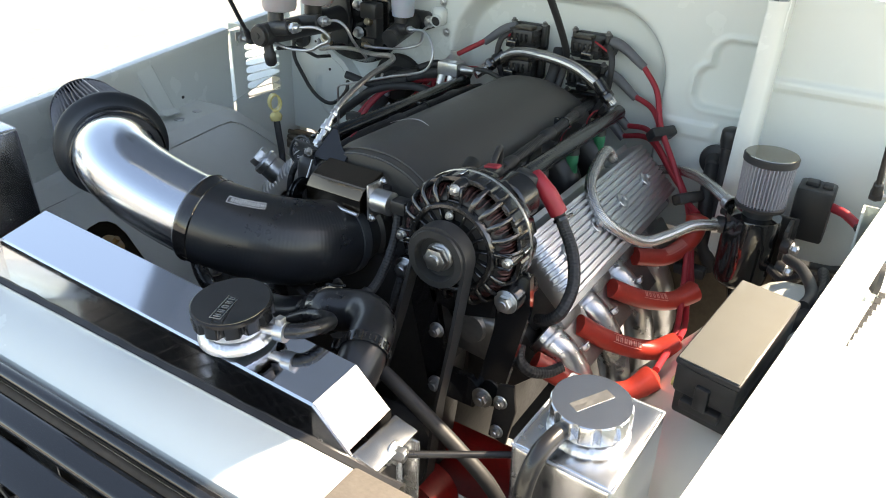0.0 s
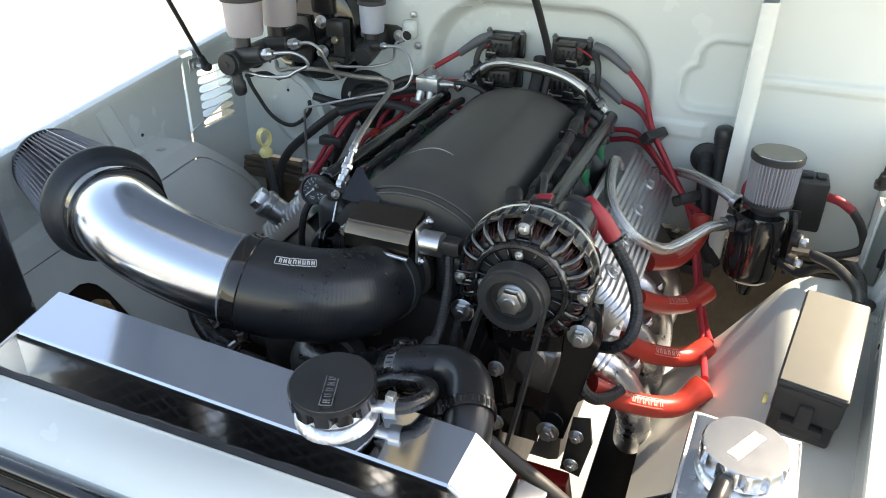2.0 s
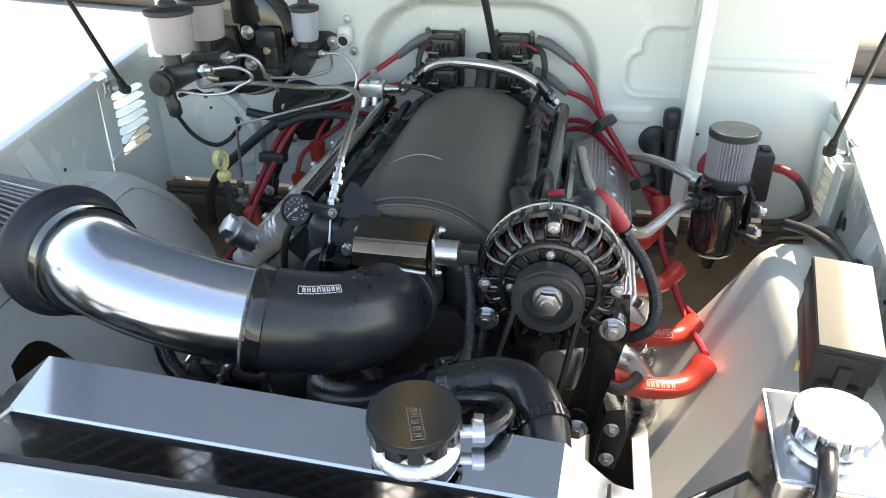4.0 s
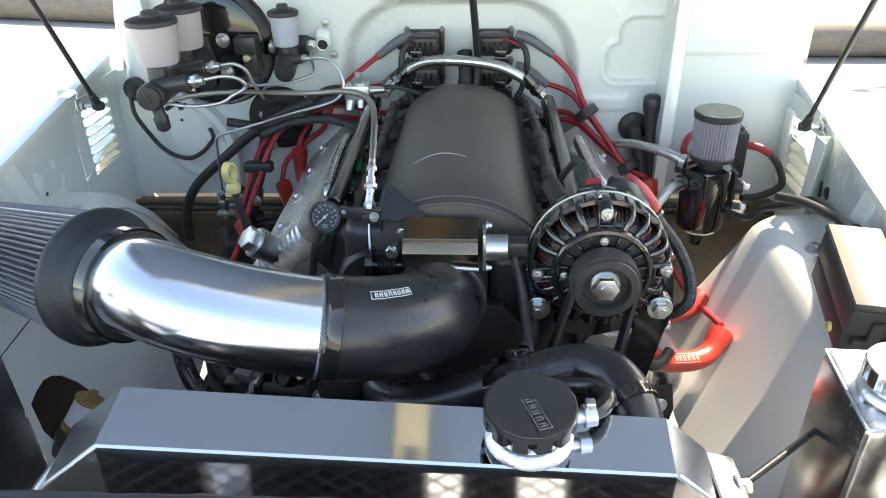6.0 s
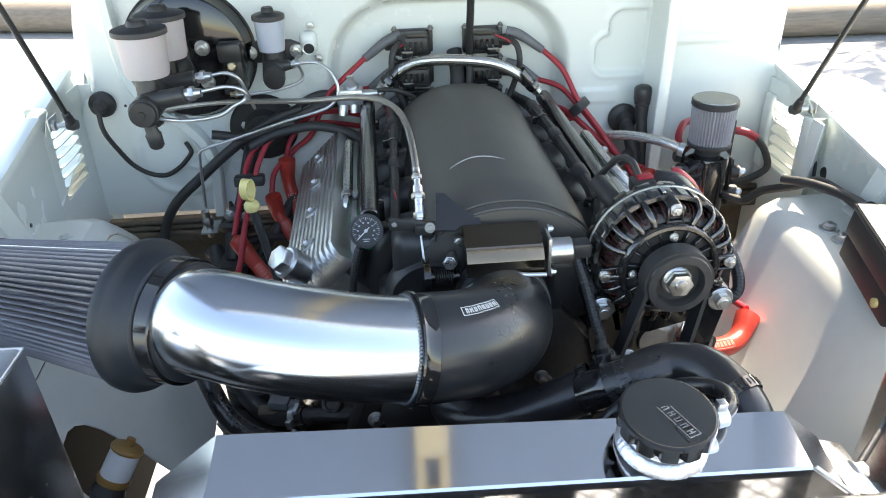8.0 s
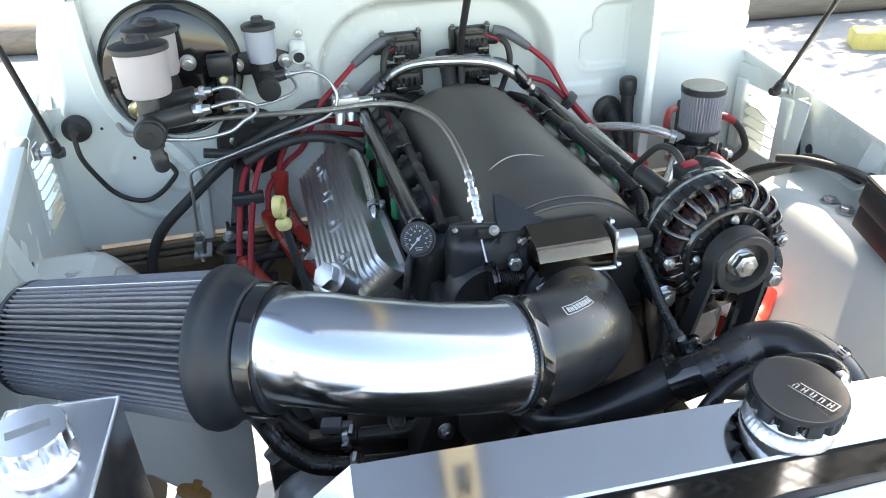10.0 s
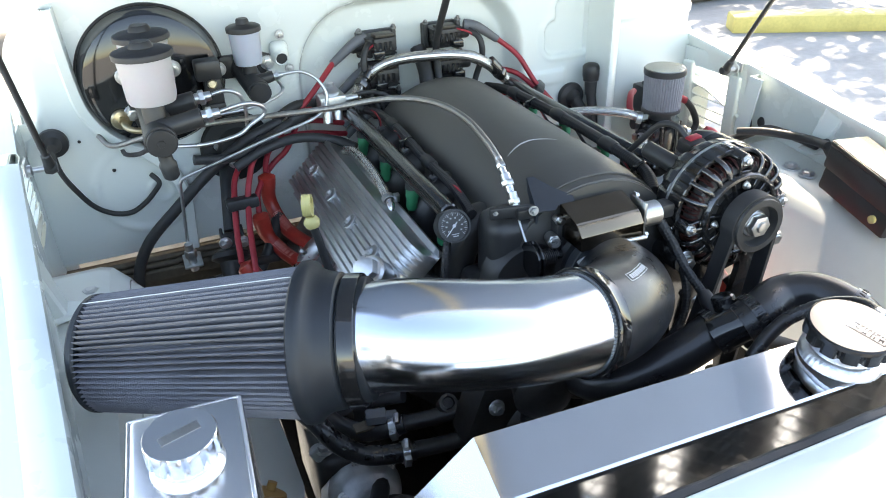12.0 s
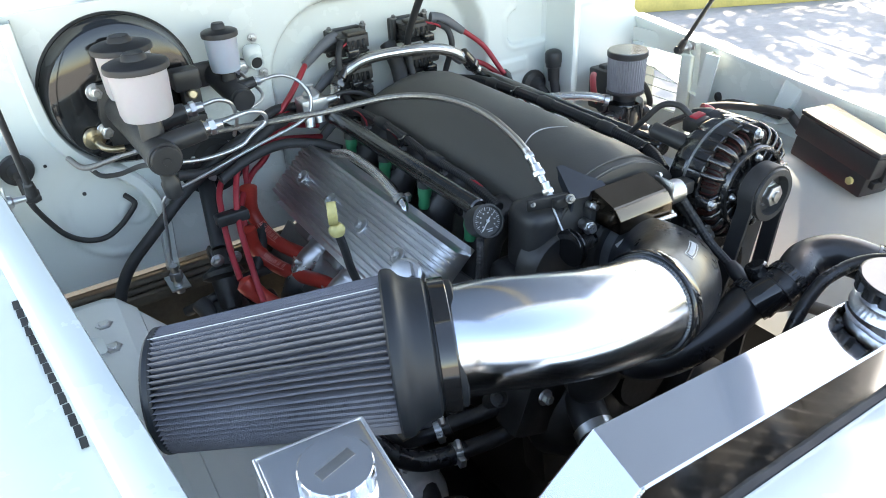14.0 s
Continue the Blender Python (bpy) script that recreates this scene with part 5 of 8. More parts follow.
# ---- throttle body with idle motor ----
def throttle():
    t = thing("throttle_body", (0, 0.25, 0.92), "black throttle body with a bright idle control motor", "throttle body")
    b = bm_()
    turn(b, [(0, 0.046), (0.030, 0.048), (0.034, 0.053), (0.05, 0.053)], (-0.012, 0.215, 0.964), (0, 1, 0), 40)
    box(b, (-0.012, 0.262, 0.990), (0.100, 0.020, 0.080), None, 0.006)
    part("housing", b, BLACK, t)
    b = bm_()
    prof = [(0.260, 1.008), (0.260, 1.0465), (0.258, 1.0475), (0.224, 1.0375), (0.222, 1.0355), (0.212, 1.024), (0.211, 1.008)]
    rows = [[(x, y, z) for y, z in prof] for x in (-0.055, 0.029)]
    sheet(b, rows, 0)
    vs = b.verts[:]
    b.faces.new(vs[:len(prof)])
    b.faces.new(vs[len(prof):])
    bmesh.ops.recalc_face_normals(b, faces=b.faces[:])
    cb = part("cover_box", b, BRUSHED_DARK, t, "dark mirror-polished cover box", 20)
    b = bm_()
    box(b, (-0.013, 0.2165, 1.0302), (0.084, 0.0155, 0.0016), Matrix.Rotation(radians(49), 3, "X"), 0.0006)
    part("front_plate", b, GOLD_PLATE, cb, "bright champagne metal front plate")
    b = bm_()
    hose(b, [(-0.056, 0.214, 0.992), (-0.040, 0.208, 1.004), (-0.012, 0.206, 1.011), (0.030, 0.206, 1.009)], 0.0026, 8)
    part("edge_rod", b, STEEL, t)
    b = bm_()
    turn(b, [(0, 0.012), (0.002, 0.0148), (0.026, 0.0148), (0.028, 0.012)], (0.036, 0.233, 1.022), (1, 0, 0), 28)
    box(b, (0.036, 0.233, 1.022), (0.004, 0.030, 0.046), None, 0.002)
    part("idle_motor", b, STEEL, t, "zinc plated motor can")
    b = bm_()
    box(b, (0.074, 0.236, 1.022), (0.022, 0.020, 0.018), None, 0.003)
    part("motor_plug", b, BLACK, t)
    b = bm_()
    for q in ((0.036, 0.246, 1.043), (0.036, 0.222, 1.002)):
        bolt(b, Vector(q) + Vector((0.002, 0, 0)), (1, 0, 0), 0.0035, 0.004)
    part("screw", b, STEEL, t)
    # cable bracket, spring, arm
    b = bm_()
    A, B, C, D, E = Vector((-0.0800, 0.2950, 1.0715)), Vector((-0.0720, 0.2950, 1.0715)), Vector((-0.0340, 0.2665, 1.0505)), Vector((-0.0330, 0.2560, 1.0425)), Vector((-0.0850, 0.2600, 1.0430))
    mid = Vector((-0.0560, 0.2800, 1.0615))
    vs = [b.verts.new(q) for q in (A, E, Vector((-0.062, 0.2575, 1.0420)), Vector((-0.056, 0.2615, 1.0455)), Vector((-0.050, 0.2575, 1.0420)), D, C, mid, B)]
    thicken(b, [b.faces.new(vs)], 0.0028)
    vs = [b.verts.new(q) for q in (A, A - Vector((0.001, 0.004, 0.016)), E - Vector((0.001, -0.002, 0.016)), E)]
    thicken(b, [b.faces.new(vs)], 0.0028)
    bmesh.ops.recalc_face_normals(b, faces=b.faces[:])
    part("cable_bracket", b, BRACKET, t, "satin black pressed cable bracket", 25)
    b = bm_()
    box(b, (-0.110, 0.2755, 1.0425), (0.052, 0.006, 0.014), Matrix.Rotation(radians(-14), 3, "Z"), 0.0015)
    box(b, (-0.0975, 0.268, 1.0410), (0.018, 0.010, 0.012), None, 0.0015)
    part("cable_arm", b, BLACK, t)
    b = bm_()
    bolt(b, (-0.0905, 0.2590, 1.0470), (-0.2, -1, 0.3), 0.0040, 0.005)
    bolt(b, (-0.1290, 0.2790, 1.0440), (-0.2, -1, 0.3), 0.0024, 0.003)
    part("bracket_bolt", b, CAST, t)
    # cable wheel: two thin cheeks with a groove between
    b = bm_()
    for x in (-0.1005, -0.0945):
        turn(b, [(0, 0.004), (0, 0.0225), (0.0015, 0.0225), (0.0015, 0.004)], (x, 0.246, 0.990), (1, 0, 0), 30)
    turn(b, [(0, 0.0185), (0.006, 0.0185)], (-0.1000, 0.246, 0.990), (1, 0, 0), 30)
    rod(b, (-0.100, 0.246, 0.990), (-0.060, 0.246, 0.990), 0.006, seg=14)
    part("cable_wheel", b, BLACK_GLOSS, t)
    b = bm_()
    rod(b, (-0.066, 0.262, 1.006), (-0.072, 0.238, 1.010), 0.0070, 0.0065, 16, 0.001)
    prism(b, hexagon(0.0085), (0.2, 0.9, -0.2), 0.008, (-0.071, 0.242, 1.009), bevel=0.001)
    part("stop_screw", b, STEEL, t)
    b = bm_()
    pts = []
    for k in range(60):
        a = k * 0.9
        pts.append((-0.088 + 0.00035 * k, 0.246 + 0.009 * math.cos(a), 0.990 + 0.009 * math.sin(a)))
    hose(b, pts, 0.001, 5, 2)
    part("return_spring", b, DIRTY, t)


throttle()


# ---- radiator ----
def radiator():
    t = thing("radiator", (-0.045, -0.03, 0.45), "welded polished aluminium radiator with angled tank ends", "radiator")
    # top tank: flat top with falling ends
    b = bm_()
    zb, zf = 1.000, 0.985
    yb, yf = 0.004, -0.056
    xs = [(-0.345, -0.044), (-0.287, 0.003), (0.193, -0.008), (0.231, -0.042)]
    rows = []
    for x, dz in xs:
        dy, drop = (-0.006, -0.007) if x > 0 else (0.002, 0.0)
        rows.append([(x, yb + dy, 0.90), (x, yb + dy, zb + drop + dz - 0.002), (x, yb + dy - 0.002, zb + drop + dz), (x - 0.003, yf + dy + 0.002, zf + dz), (x - 0.003, yf + dy, zf + dz - 0.002), (x - 0.003, yf + dy - 0.001, 0.90)])
    sheet(b, rows[1:3], 0)
    bmesh.ops.recalc_face_normals(b, faces=b.faces[:])
    part("top_tank", b, BRUSHED, t, "brushed aluminium top tank", 20)
    for pair in (rows[:2], rows[2:]):
        b = bm_()
        sheet(b, pair, 0)
        bmesh.ops.recalc_face_normals(b, faces=b.faces[:])
        part("end_plate", b, SATIN_TANK, t, "satin aluminium angled tank end", 20)
    # weld beads along the ends
    b = bm_()
    for (xa, za), (xb, zb2) in (((-0.287, 0.003), (-0.345, -0.044)), ((0.193, -0.008), (0.231, -0.042))):
        dy, drop = (-0.006, -0.007) if xa > 0 else (0.002, 0.0)
        for y, z0 in ((yf + dy, zf),):
            n = 28
            for k in range(n + 1):
                f = k / n
                p = Vector((xa + (xb - xa) * f, y, z0 + za + (zb2 - za) * f))
                turn(b, [(-0.0012, 0.0009), (-0.0005, 0.0016), (0.0005, 0.0016), (0.0012, 0.0009)], p, (xb - xa, 0, zb2 - za), 8)
    part("weld_bead", b, WELD, t)
    # core with side plates
    b = bm_()
    box(b, (-0.05, -0.03, 0.62), (0.58, 0.05, 0.56), None, 0.002)
    part("core", b, BLACK, t)
    b = bm_()
    for x in (-0.349, 0.235):
        box(b, (x, -0.031, 0.66), (0.006, 0.064, 0.564), None, 0.001)
        box(b, (x - math.copysign(0.036, x), -0.066, 0.635), (0.07, 0.004, 0.50), None, 0.001)
    for y in (-0.062, 0.002):
        box(b, (0.247, y, 0.80), (0.026, 0.003, 0.245), None, 0.001)
    box(b, (0.246, -0.030, 0.9385), (0.026, 0.062, 0.003), Matrix.Rotation(radians(14), 3, "Y"), 0.001)
    part("side_plate", b, SATIN_TANK, t, "bare aluminium side plate")
    b = bm_()
    bolt(b, (0.238, -0.012, 0.905), (1, 0, 0), 0.0065, 0.007)
    bolt(b, (0.238, -0.046, 0.865), (1, 0, 0), 0.0065, 0.007)
    part("side_bolt", b, STEEL, t)
    # filler neck with its fat weld
    c = Vector((0.073, -0.033, 0.992))
    b = bm_()
    turn(b, [(0, 0.0295), (0.020, 0.0295), (0.021, 0.027)], c, (0, -0.1, 1), 40)
    turn(b, [(-0.003, 0.0365), (0.001, 0.0362), (0.004, 0.0340), (0.007, 0.0315), (0.008, 0.029)], c, (0, -0.1, 1), 160, wave=lambda q, h: 1 + 0.016 * abs(math.sin(q * 22)))
    rod(b, c + Vector((0.03, 0.005, 0.012)), c + Vector((0.052, 0.009, 0.013)), 0.0055, seg=14)
    part("filler_neck", b, WELD, t, "welded aluminium filler neck")
    b = bm_()
    cap(b, c + Vector((0, -0.002, 0.0175)), Vector((0, -0.1, 1)), 0.0385, 0.0170)
    k = part("cap", b, CAP_BLACK, t, "black anodised billet cap with scalloped edge", 35)
    b = bm_()
    axis_ = Vector((0, -0.1, 1)).normalized()
    turn(b, [(0.0168, 0.0362), (0.0173, 0.0360), (0.0173, 0.0001)], c + Vector((0, -0.002, 0.0175)), axis_, 64, cap=False)
    part("cap_top", b, ANODISED, k, "brushed black cap face")
    b = bm_()
    Rz = Matrix.Rotation(radians(-70), 3, "Z")
    up = Vector((0, -0.1, 1)).normalized()
    cc = c + Vector((0, -0.002, 0.0175)) + up * 0.0176
    for e in (-0.0052, 0.0052):
        box(b, cc + Rz @ Vector((0, e, 0)), (0.062, 0.0008, 0.0004), Rz, 0)
    for e in (-0.0308, 0.0308):
        box(b, cc + Rz @ Vector((e, 0, 0)), (0.0008, 0.0104, 0.0004), Rz, 0)
    for i in range(8):
        for e in (-0.0014, 0.0014):
            box(b, cc + Rz @ Vector(((i - 3.5) * 0.0074 + e, 0.0, 0)), (0.0010, 0.0062, 0.0004), Rz, 0)
        box(b, cc + Rz @ Vector(((i - 3.5) * 0.0074, (0.0025, 0.0, -0.0025)[i % 3], 0)), (0.0026, 0.0010, 0.0004), Rz, 0)
    part("etched_mark", b, STEEL, k, "etched lettering too small to read")
    b = bm_()
    # hose clamp and overflow tail
    turn(b, [(0, 0.0085), (0, 0.0098), (0.010, 0.0098), (0.010, 0.0085)], c + Vector((0.045, 0.008, 0.0125)), (1, 0.2, 0.05), 20)
    box(b, c + Vector((0.050, 0.008, 0.025)), (0.008, 0.008, 0.008), None, 0.001)
    part("hose_clamp", b, STEEL, t)


def cap(b, at, d, r, h, scallops=12, deep=False):
    """A billet cap: scalloped skirt and a flat chamfered top."""
    def wave(a, z):
        return 1 - 0.13 * max(0.0, math.cos(a * scallops)) ** 3 * (1 if z < h * (0.97 if deep else 0.74) else 0)
    turn(b, [(0, r * 0.96), (0.001, r), (h * 0.72, r), (h * 0.76, r), (h * 0.95, r * 0.985), (h, r * 0.95), (h, 0.0001)], at, d, 140, wave=wave, cap=False)


radiator()


# ---- small helpers for plumbing ----
def clamp_ring(b, at, d, r, w=0.010):
    turn(b, [(-w / 2, r), (-w / 2, r + 0.0012), (w / 2, r + 0.0012), (w / 2, r)], at, d, 28, cap=False)
    R = axes(d)
    box(b, Vector(at) + R @ Vector((r + 0.004, 0, 0)), (0.008, 0.012, w), R, 0.001)


def fitting(b, at, d, r=0.008, L=0.022):
    """A hose end: hex collar between two turned sleeves."""
    d = Vector(d).normalized()
    at = Vector(at)
    turn(b, [(0, r * 0.85), (L * 0.35, r * 0.9)], at, d, 18)
    prism(b, hexagon(r * 1.2), d, L * 0.3, at + d * L * 0.35, bevel=r * 0.12)
    turn(b, [(0, r * 0.8), (L * 0.35, r * 0.7)], at + d * L * 0.65, d, 18)


def booster():
    t = thing("brake_booster", (-0.455, 0.82, 1.0), "round gloss black brake servo with twin-reservoir master cylinder", "brake booster")
    c = Vector((-0.450, 0.0, 1.110))
    d = (0, -1, 0)
    b = bm_()
    turn(b, [(0, 0.106), (0.010, 0.1075), (0.014, 0.106), (0.018, 0.1025), (0.034, 0.1005), (0.039, 0.098), (0.043, 0.088), (0.047, 0.050), (0.049, 0.0)], c + Vector((0, 0.835, 0)), d, 72, cap=False)
    part("shell", b, BLACK_GLOSS, t, "gloss black pressed steel shell")
    b = bm_()
    turn(b, [(0.0, 0.1075), (0.003, 0.1105), (0.012, 0.1105), (0.015, 0.1075)], c + Vector((0, 0.838, 0)), d, 72, cap=False)
    part("shell_rim", b, BLACK, t)
    b = bm_()
    prism(b, [(-0.022, -0.046), (0.022, -0.046), (0.03, 0), (0.022, 0.046), (-0.022, 0.046), (-0.03, 0)], d, 0.012, c + Vector((-0.015, 0.786, -0.018)), bevel=0.003)
    m = Vector((-0.462, 0, 1.098))
    turn(b, [(0, 0.024), (0.05, 0.023), (0.10, 0.021), (0.19, 0.0195), (0.20, 0.0205), (0.226, 0.0205), (0.2275, 0.019), (0.2277, 0.006), (0.2290, 0.0055), (0.2292, 0.0)], m + Vector((0, 0.778, 0)), d, 36, cap=False)
    for y, x in ((0.575, -0.405), (0.655, -0.405)):
        rod(b, (m.x, y, m.z + 0.008), (x, y - 0.004, m.z + 0.018), 0.0130, 0.0125, 22, 0.002)
    turn(b, [(0, 0.015), (0.030, 0.014), (0.034, 0.012)], (-0.462, 0.592, 1.108), (0, 0.05, 1), 26)
    turn(b, [(0, 0.017), (0.04, 0.016)], (-0.457, 0.690, 1.108), (0, 0.0, 1), 26)
    part("master_cylinder", b, BLACK, t, "black cast master cylinder", 30)
    b = bm_()
    turn(b, [(0, 0.018), (0.005, 0.018), (0.006, 0.017), (0.0062, 0.005), (0.0075, 0.0045), (0.0077, 0.0)], m + Vector((0, 0.5495, 0)), d, 26, cap=False)
    turn(b, [(0, 0.009), (0.014, 0.009), (0.018, 0.0115), (0.036, 0.0105), (0.040, 0.007)], (-0.462, 0.568, 1.080), (0.10, 0.05, -1), 22)
    part("sensor", b, BLACK, t)
    b = bm_()
    for z in (0.028, -0.028):
        bolt(b, c + Vector((-0.040, 0.785, z - 0.012)), d, 0.0085, 0.010)
        bolt(b, c + Vector((0.030, 0.785, z - 0.01)), d, 0.0085, 0.010)
    part("stud_nut", b, STEEL, t)
    for p in ((-0.405, 0.571, 1.116), (-0.405, 0.651, 1.116)):
        b = bm_()
        fitting(b, Vector(p) - Vector((0.004, 0, 0)), (1, -0.05, 0.1), 0.0088, 0.026)
        part("port_fitting", b, STEEL, t)
    b = bm_()
    turn(b, [(0, 0.0155), (0.003, 0.016), (0.006, 0.014), (0.008, 0.007), (0.014, 0.006)], (-0.508, 0.7885, 1.062), (0.15, -1, -0.05), 28)
    hose(b, [(-0.507, 0.780, 1.060), (-0.503, 0.768, 1.054), (-0.492, 0.763, 1.049), (-0.476, 0.763, 1.047)], 0.005, 12)
    part("check_valve", b, BRASS, t, "yellow passivated vacuum check valve")
    for nm, (x, y, z), r, h, lab in (("reservoir", (-0.4595, 0.602, 1.134), 0.0335, 0.066, "front"), ("reservoir", (-0.455, 0.700, 1.134), 0.0335, 0.066, "rear")):
        reservoir((x, y, z), r, h, t)


def reservoir(p, r, h, t, plastic=MILKY):
    b = bm_()
    turn(b, [(0, r * 0.5), (0.003, r * 0.86), (0.010, r * 0.93), (h * 0.55, r * 0.97), (h - 0.004, r), (h, r)], p, (0, 0, 1), 44)
    k = part("reservoir", b, plastic, t, "milky plastic fluid reservoir")
    b = bm_()
    q = Vector(p) + Vector((0, 0, h - 0.006))
    turn(b, [(0, r * 1.01), (0.001, r * 1.12), (0.006, r * 1.13), (0.008, r * 1.10), (0.010, r * 0.95), (0.012, r * 0.55), (0.0125, r * 0.45), (0.018, r * 0.40), (0.020, r * 0.34), (0.020, 0.0001)], q, (0, 0, 1), 44, cap=False)
    part("reservoir_cap", b, RUBBER, k, "black rubber cap")


booster()


def clutch():
    t = thing("clutch_master_cylinder", (-0.305, 0.82, 1.07), "small black clutch master cylinder with milky reservoir", "clutch cylinder")
    b = bm_()
    rod(b, (-0.312, 0.826, 1.105), (-0.304, 0.735, 1.086), 0.019, 0.018, 26, 0.002)
    turn(b, [(0, 0.0175), (0.008, 0.017), (0.010, 0.004)], (-0.304, 0.738, 1.0865), (0.08, -1, -0.2), 24)
    turn(b, [(0, 0.012), (0.026, 0.011)], (-0.308, 0.772, 1.100), (0, 0, 1), 20)
    prism(b, [(-0.046, -0.011), (-0.030, -0.018), (0.030, -0.018), (0.046, -0.011), (0.046, 0.011), (0.030, 0.018), (-0.030, 0.018), (-0.046, 0.011)], (0, -1, 0), 0.012, (-0.311, 0.832, 1.108), bevel=0.002)
    rod(b, (-0.304, 0.755, 1.098), (-0.276, 0.752, 1.104), 0.010, 0.008, 18)
    part("cylinder", b, BLACK, t)
    b = bm_()
    bolt(b, (-0.350, 0.820, 1.108), (0, -1, 0), 0.008, 0.008)
    bolt(b, (-0.272, 0.820, 1.108), (0, -1, 0), 0.008, 0.008)
    part("mounting_bolt", b, STEEL, t)
    b = bm_()
    fitting(b, (-0.280, 0.752, 1.103), (1, -0.1, 0.1), 0.006, 0.018)
    part("outlet_fitting", b, STEEL, t)
    reservoir((-0.307, 0.779, 1.118), 0.0235, 0.058, t, MILKY_BLUE)


clutch()


def line(name, pts, r, material, label, category, group="", seg=10, n=8):
    b = bm_()
    hose(b, pts, r, seg, n)
    return solid(name, b, material, pts[0], label, category, group)


line("hydraulic_pipe", [(-0.262, 0.750, 1.105), (-0.235, 0.745, 1.106), (-0.212, 0.735, 1.092), (-0.203, 0.725, 1.064), (-0.222, 0.722, 1.038), (-0.300, 0.728, 1.014), (-0.380, 0.736, 0.988), (-0.434, 0.741, 0.971), (-0.446, 0.743, 0.962), (-0.449, 0.746, 0.945), (-0.457, 0.754, 0.850)], 0.0026, STEEL, "bright bent steel clutch pipe", "pipe", "brake and clutch pipes")
line("hydraulic_pipe", [(-0.382, 0.650, 1.120), (-0.362, 0.650, 1.122), (-0.345, 0.652, 1.112), (-0.338, 0.665, 1.085), (-0.336, 0.70, 1.05)], 0.0028, STEEL, "bright bent steel brake pipe", "pipe", "brake and clutch pipes")
line("hydraulic_pipe", [(-0.382, 0.570, 1.120), (-0.350, 0.572, 1.124), (-0.330, 0.575, 1.118), (-0.325, 0.580, 1.104), (-0.345, 0.578, 1.093), (-0.366, 0.574, 1.082), (-0.410, 0.572, 1.078), (-0.456, 0.572, 1.084)], 0.0028, STEEL, "bright bent steel brake pipe", "pipe", "brake and clutch pipes")
line("hydraulic_pipe", [(-0.368, 0.735, 1.062), (-0.335, 0.74, 1.062), (-0.290, 0.75, 1.066), (-0.262, 0.77, 1.075), (-0.272, 0.80, 1.095), (-0.275, 0.828, 1.10)], 0.0026, STEEL, "bright bent steel brake pipe", "pipe", "brake and clutch pipes")


def valve_block():
    t = thing("residual_valve", (-0.375, 0.78, 1.06), "black plastic valve block with a brass centre beside the brake servo", "valve")
    b = bm_()
    box(b, (-0.372, 0.765, 1.125), (0.038, 0.030, 0.030), None, 0.004)
    box(b, (-0.368, 0.770, 1.085), (0.026, 0.026, 0.060), None, 0.004)
    box(b, (-0.372, 0.775, 1.066), (0.034, 0.050, 0.016), None, 0.003)
    part("block", b, BLACK, t)
    b = bm_()
    turn(b, [(0, 0.007), (0.012, 0.007), (0.014, 0.005)], (-0.370, 0.757, 1.104), (0, -1, 0.2), 16)
    fitting(b, (-0.378, 0.742, 1.062), (1, -0.1, 0), 0.0055, 0.018)
    part("brass_fitting", b, BRASS, t)


valve_block()


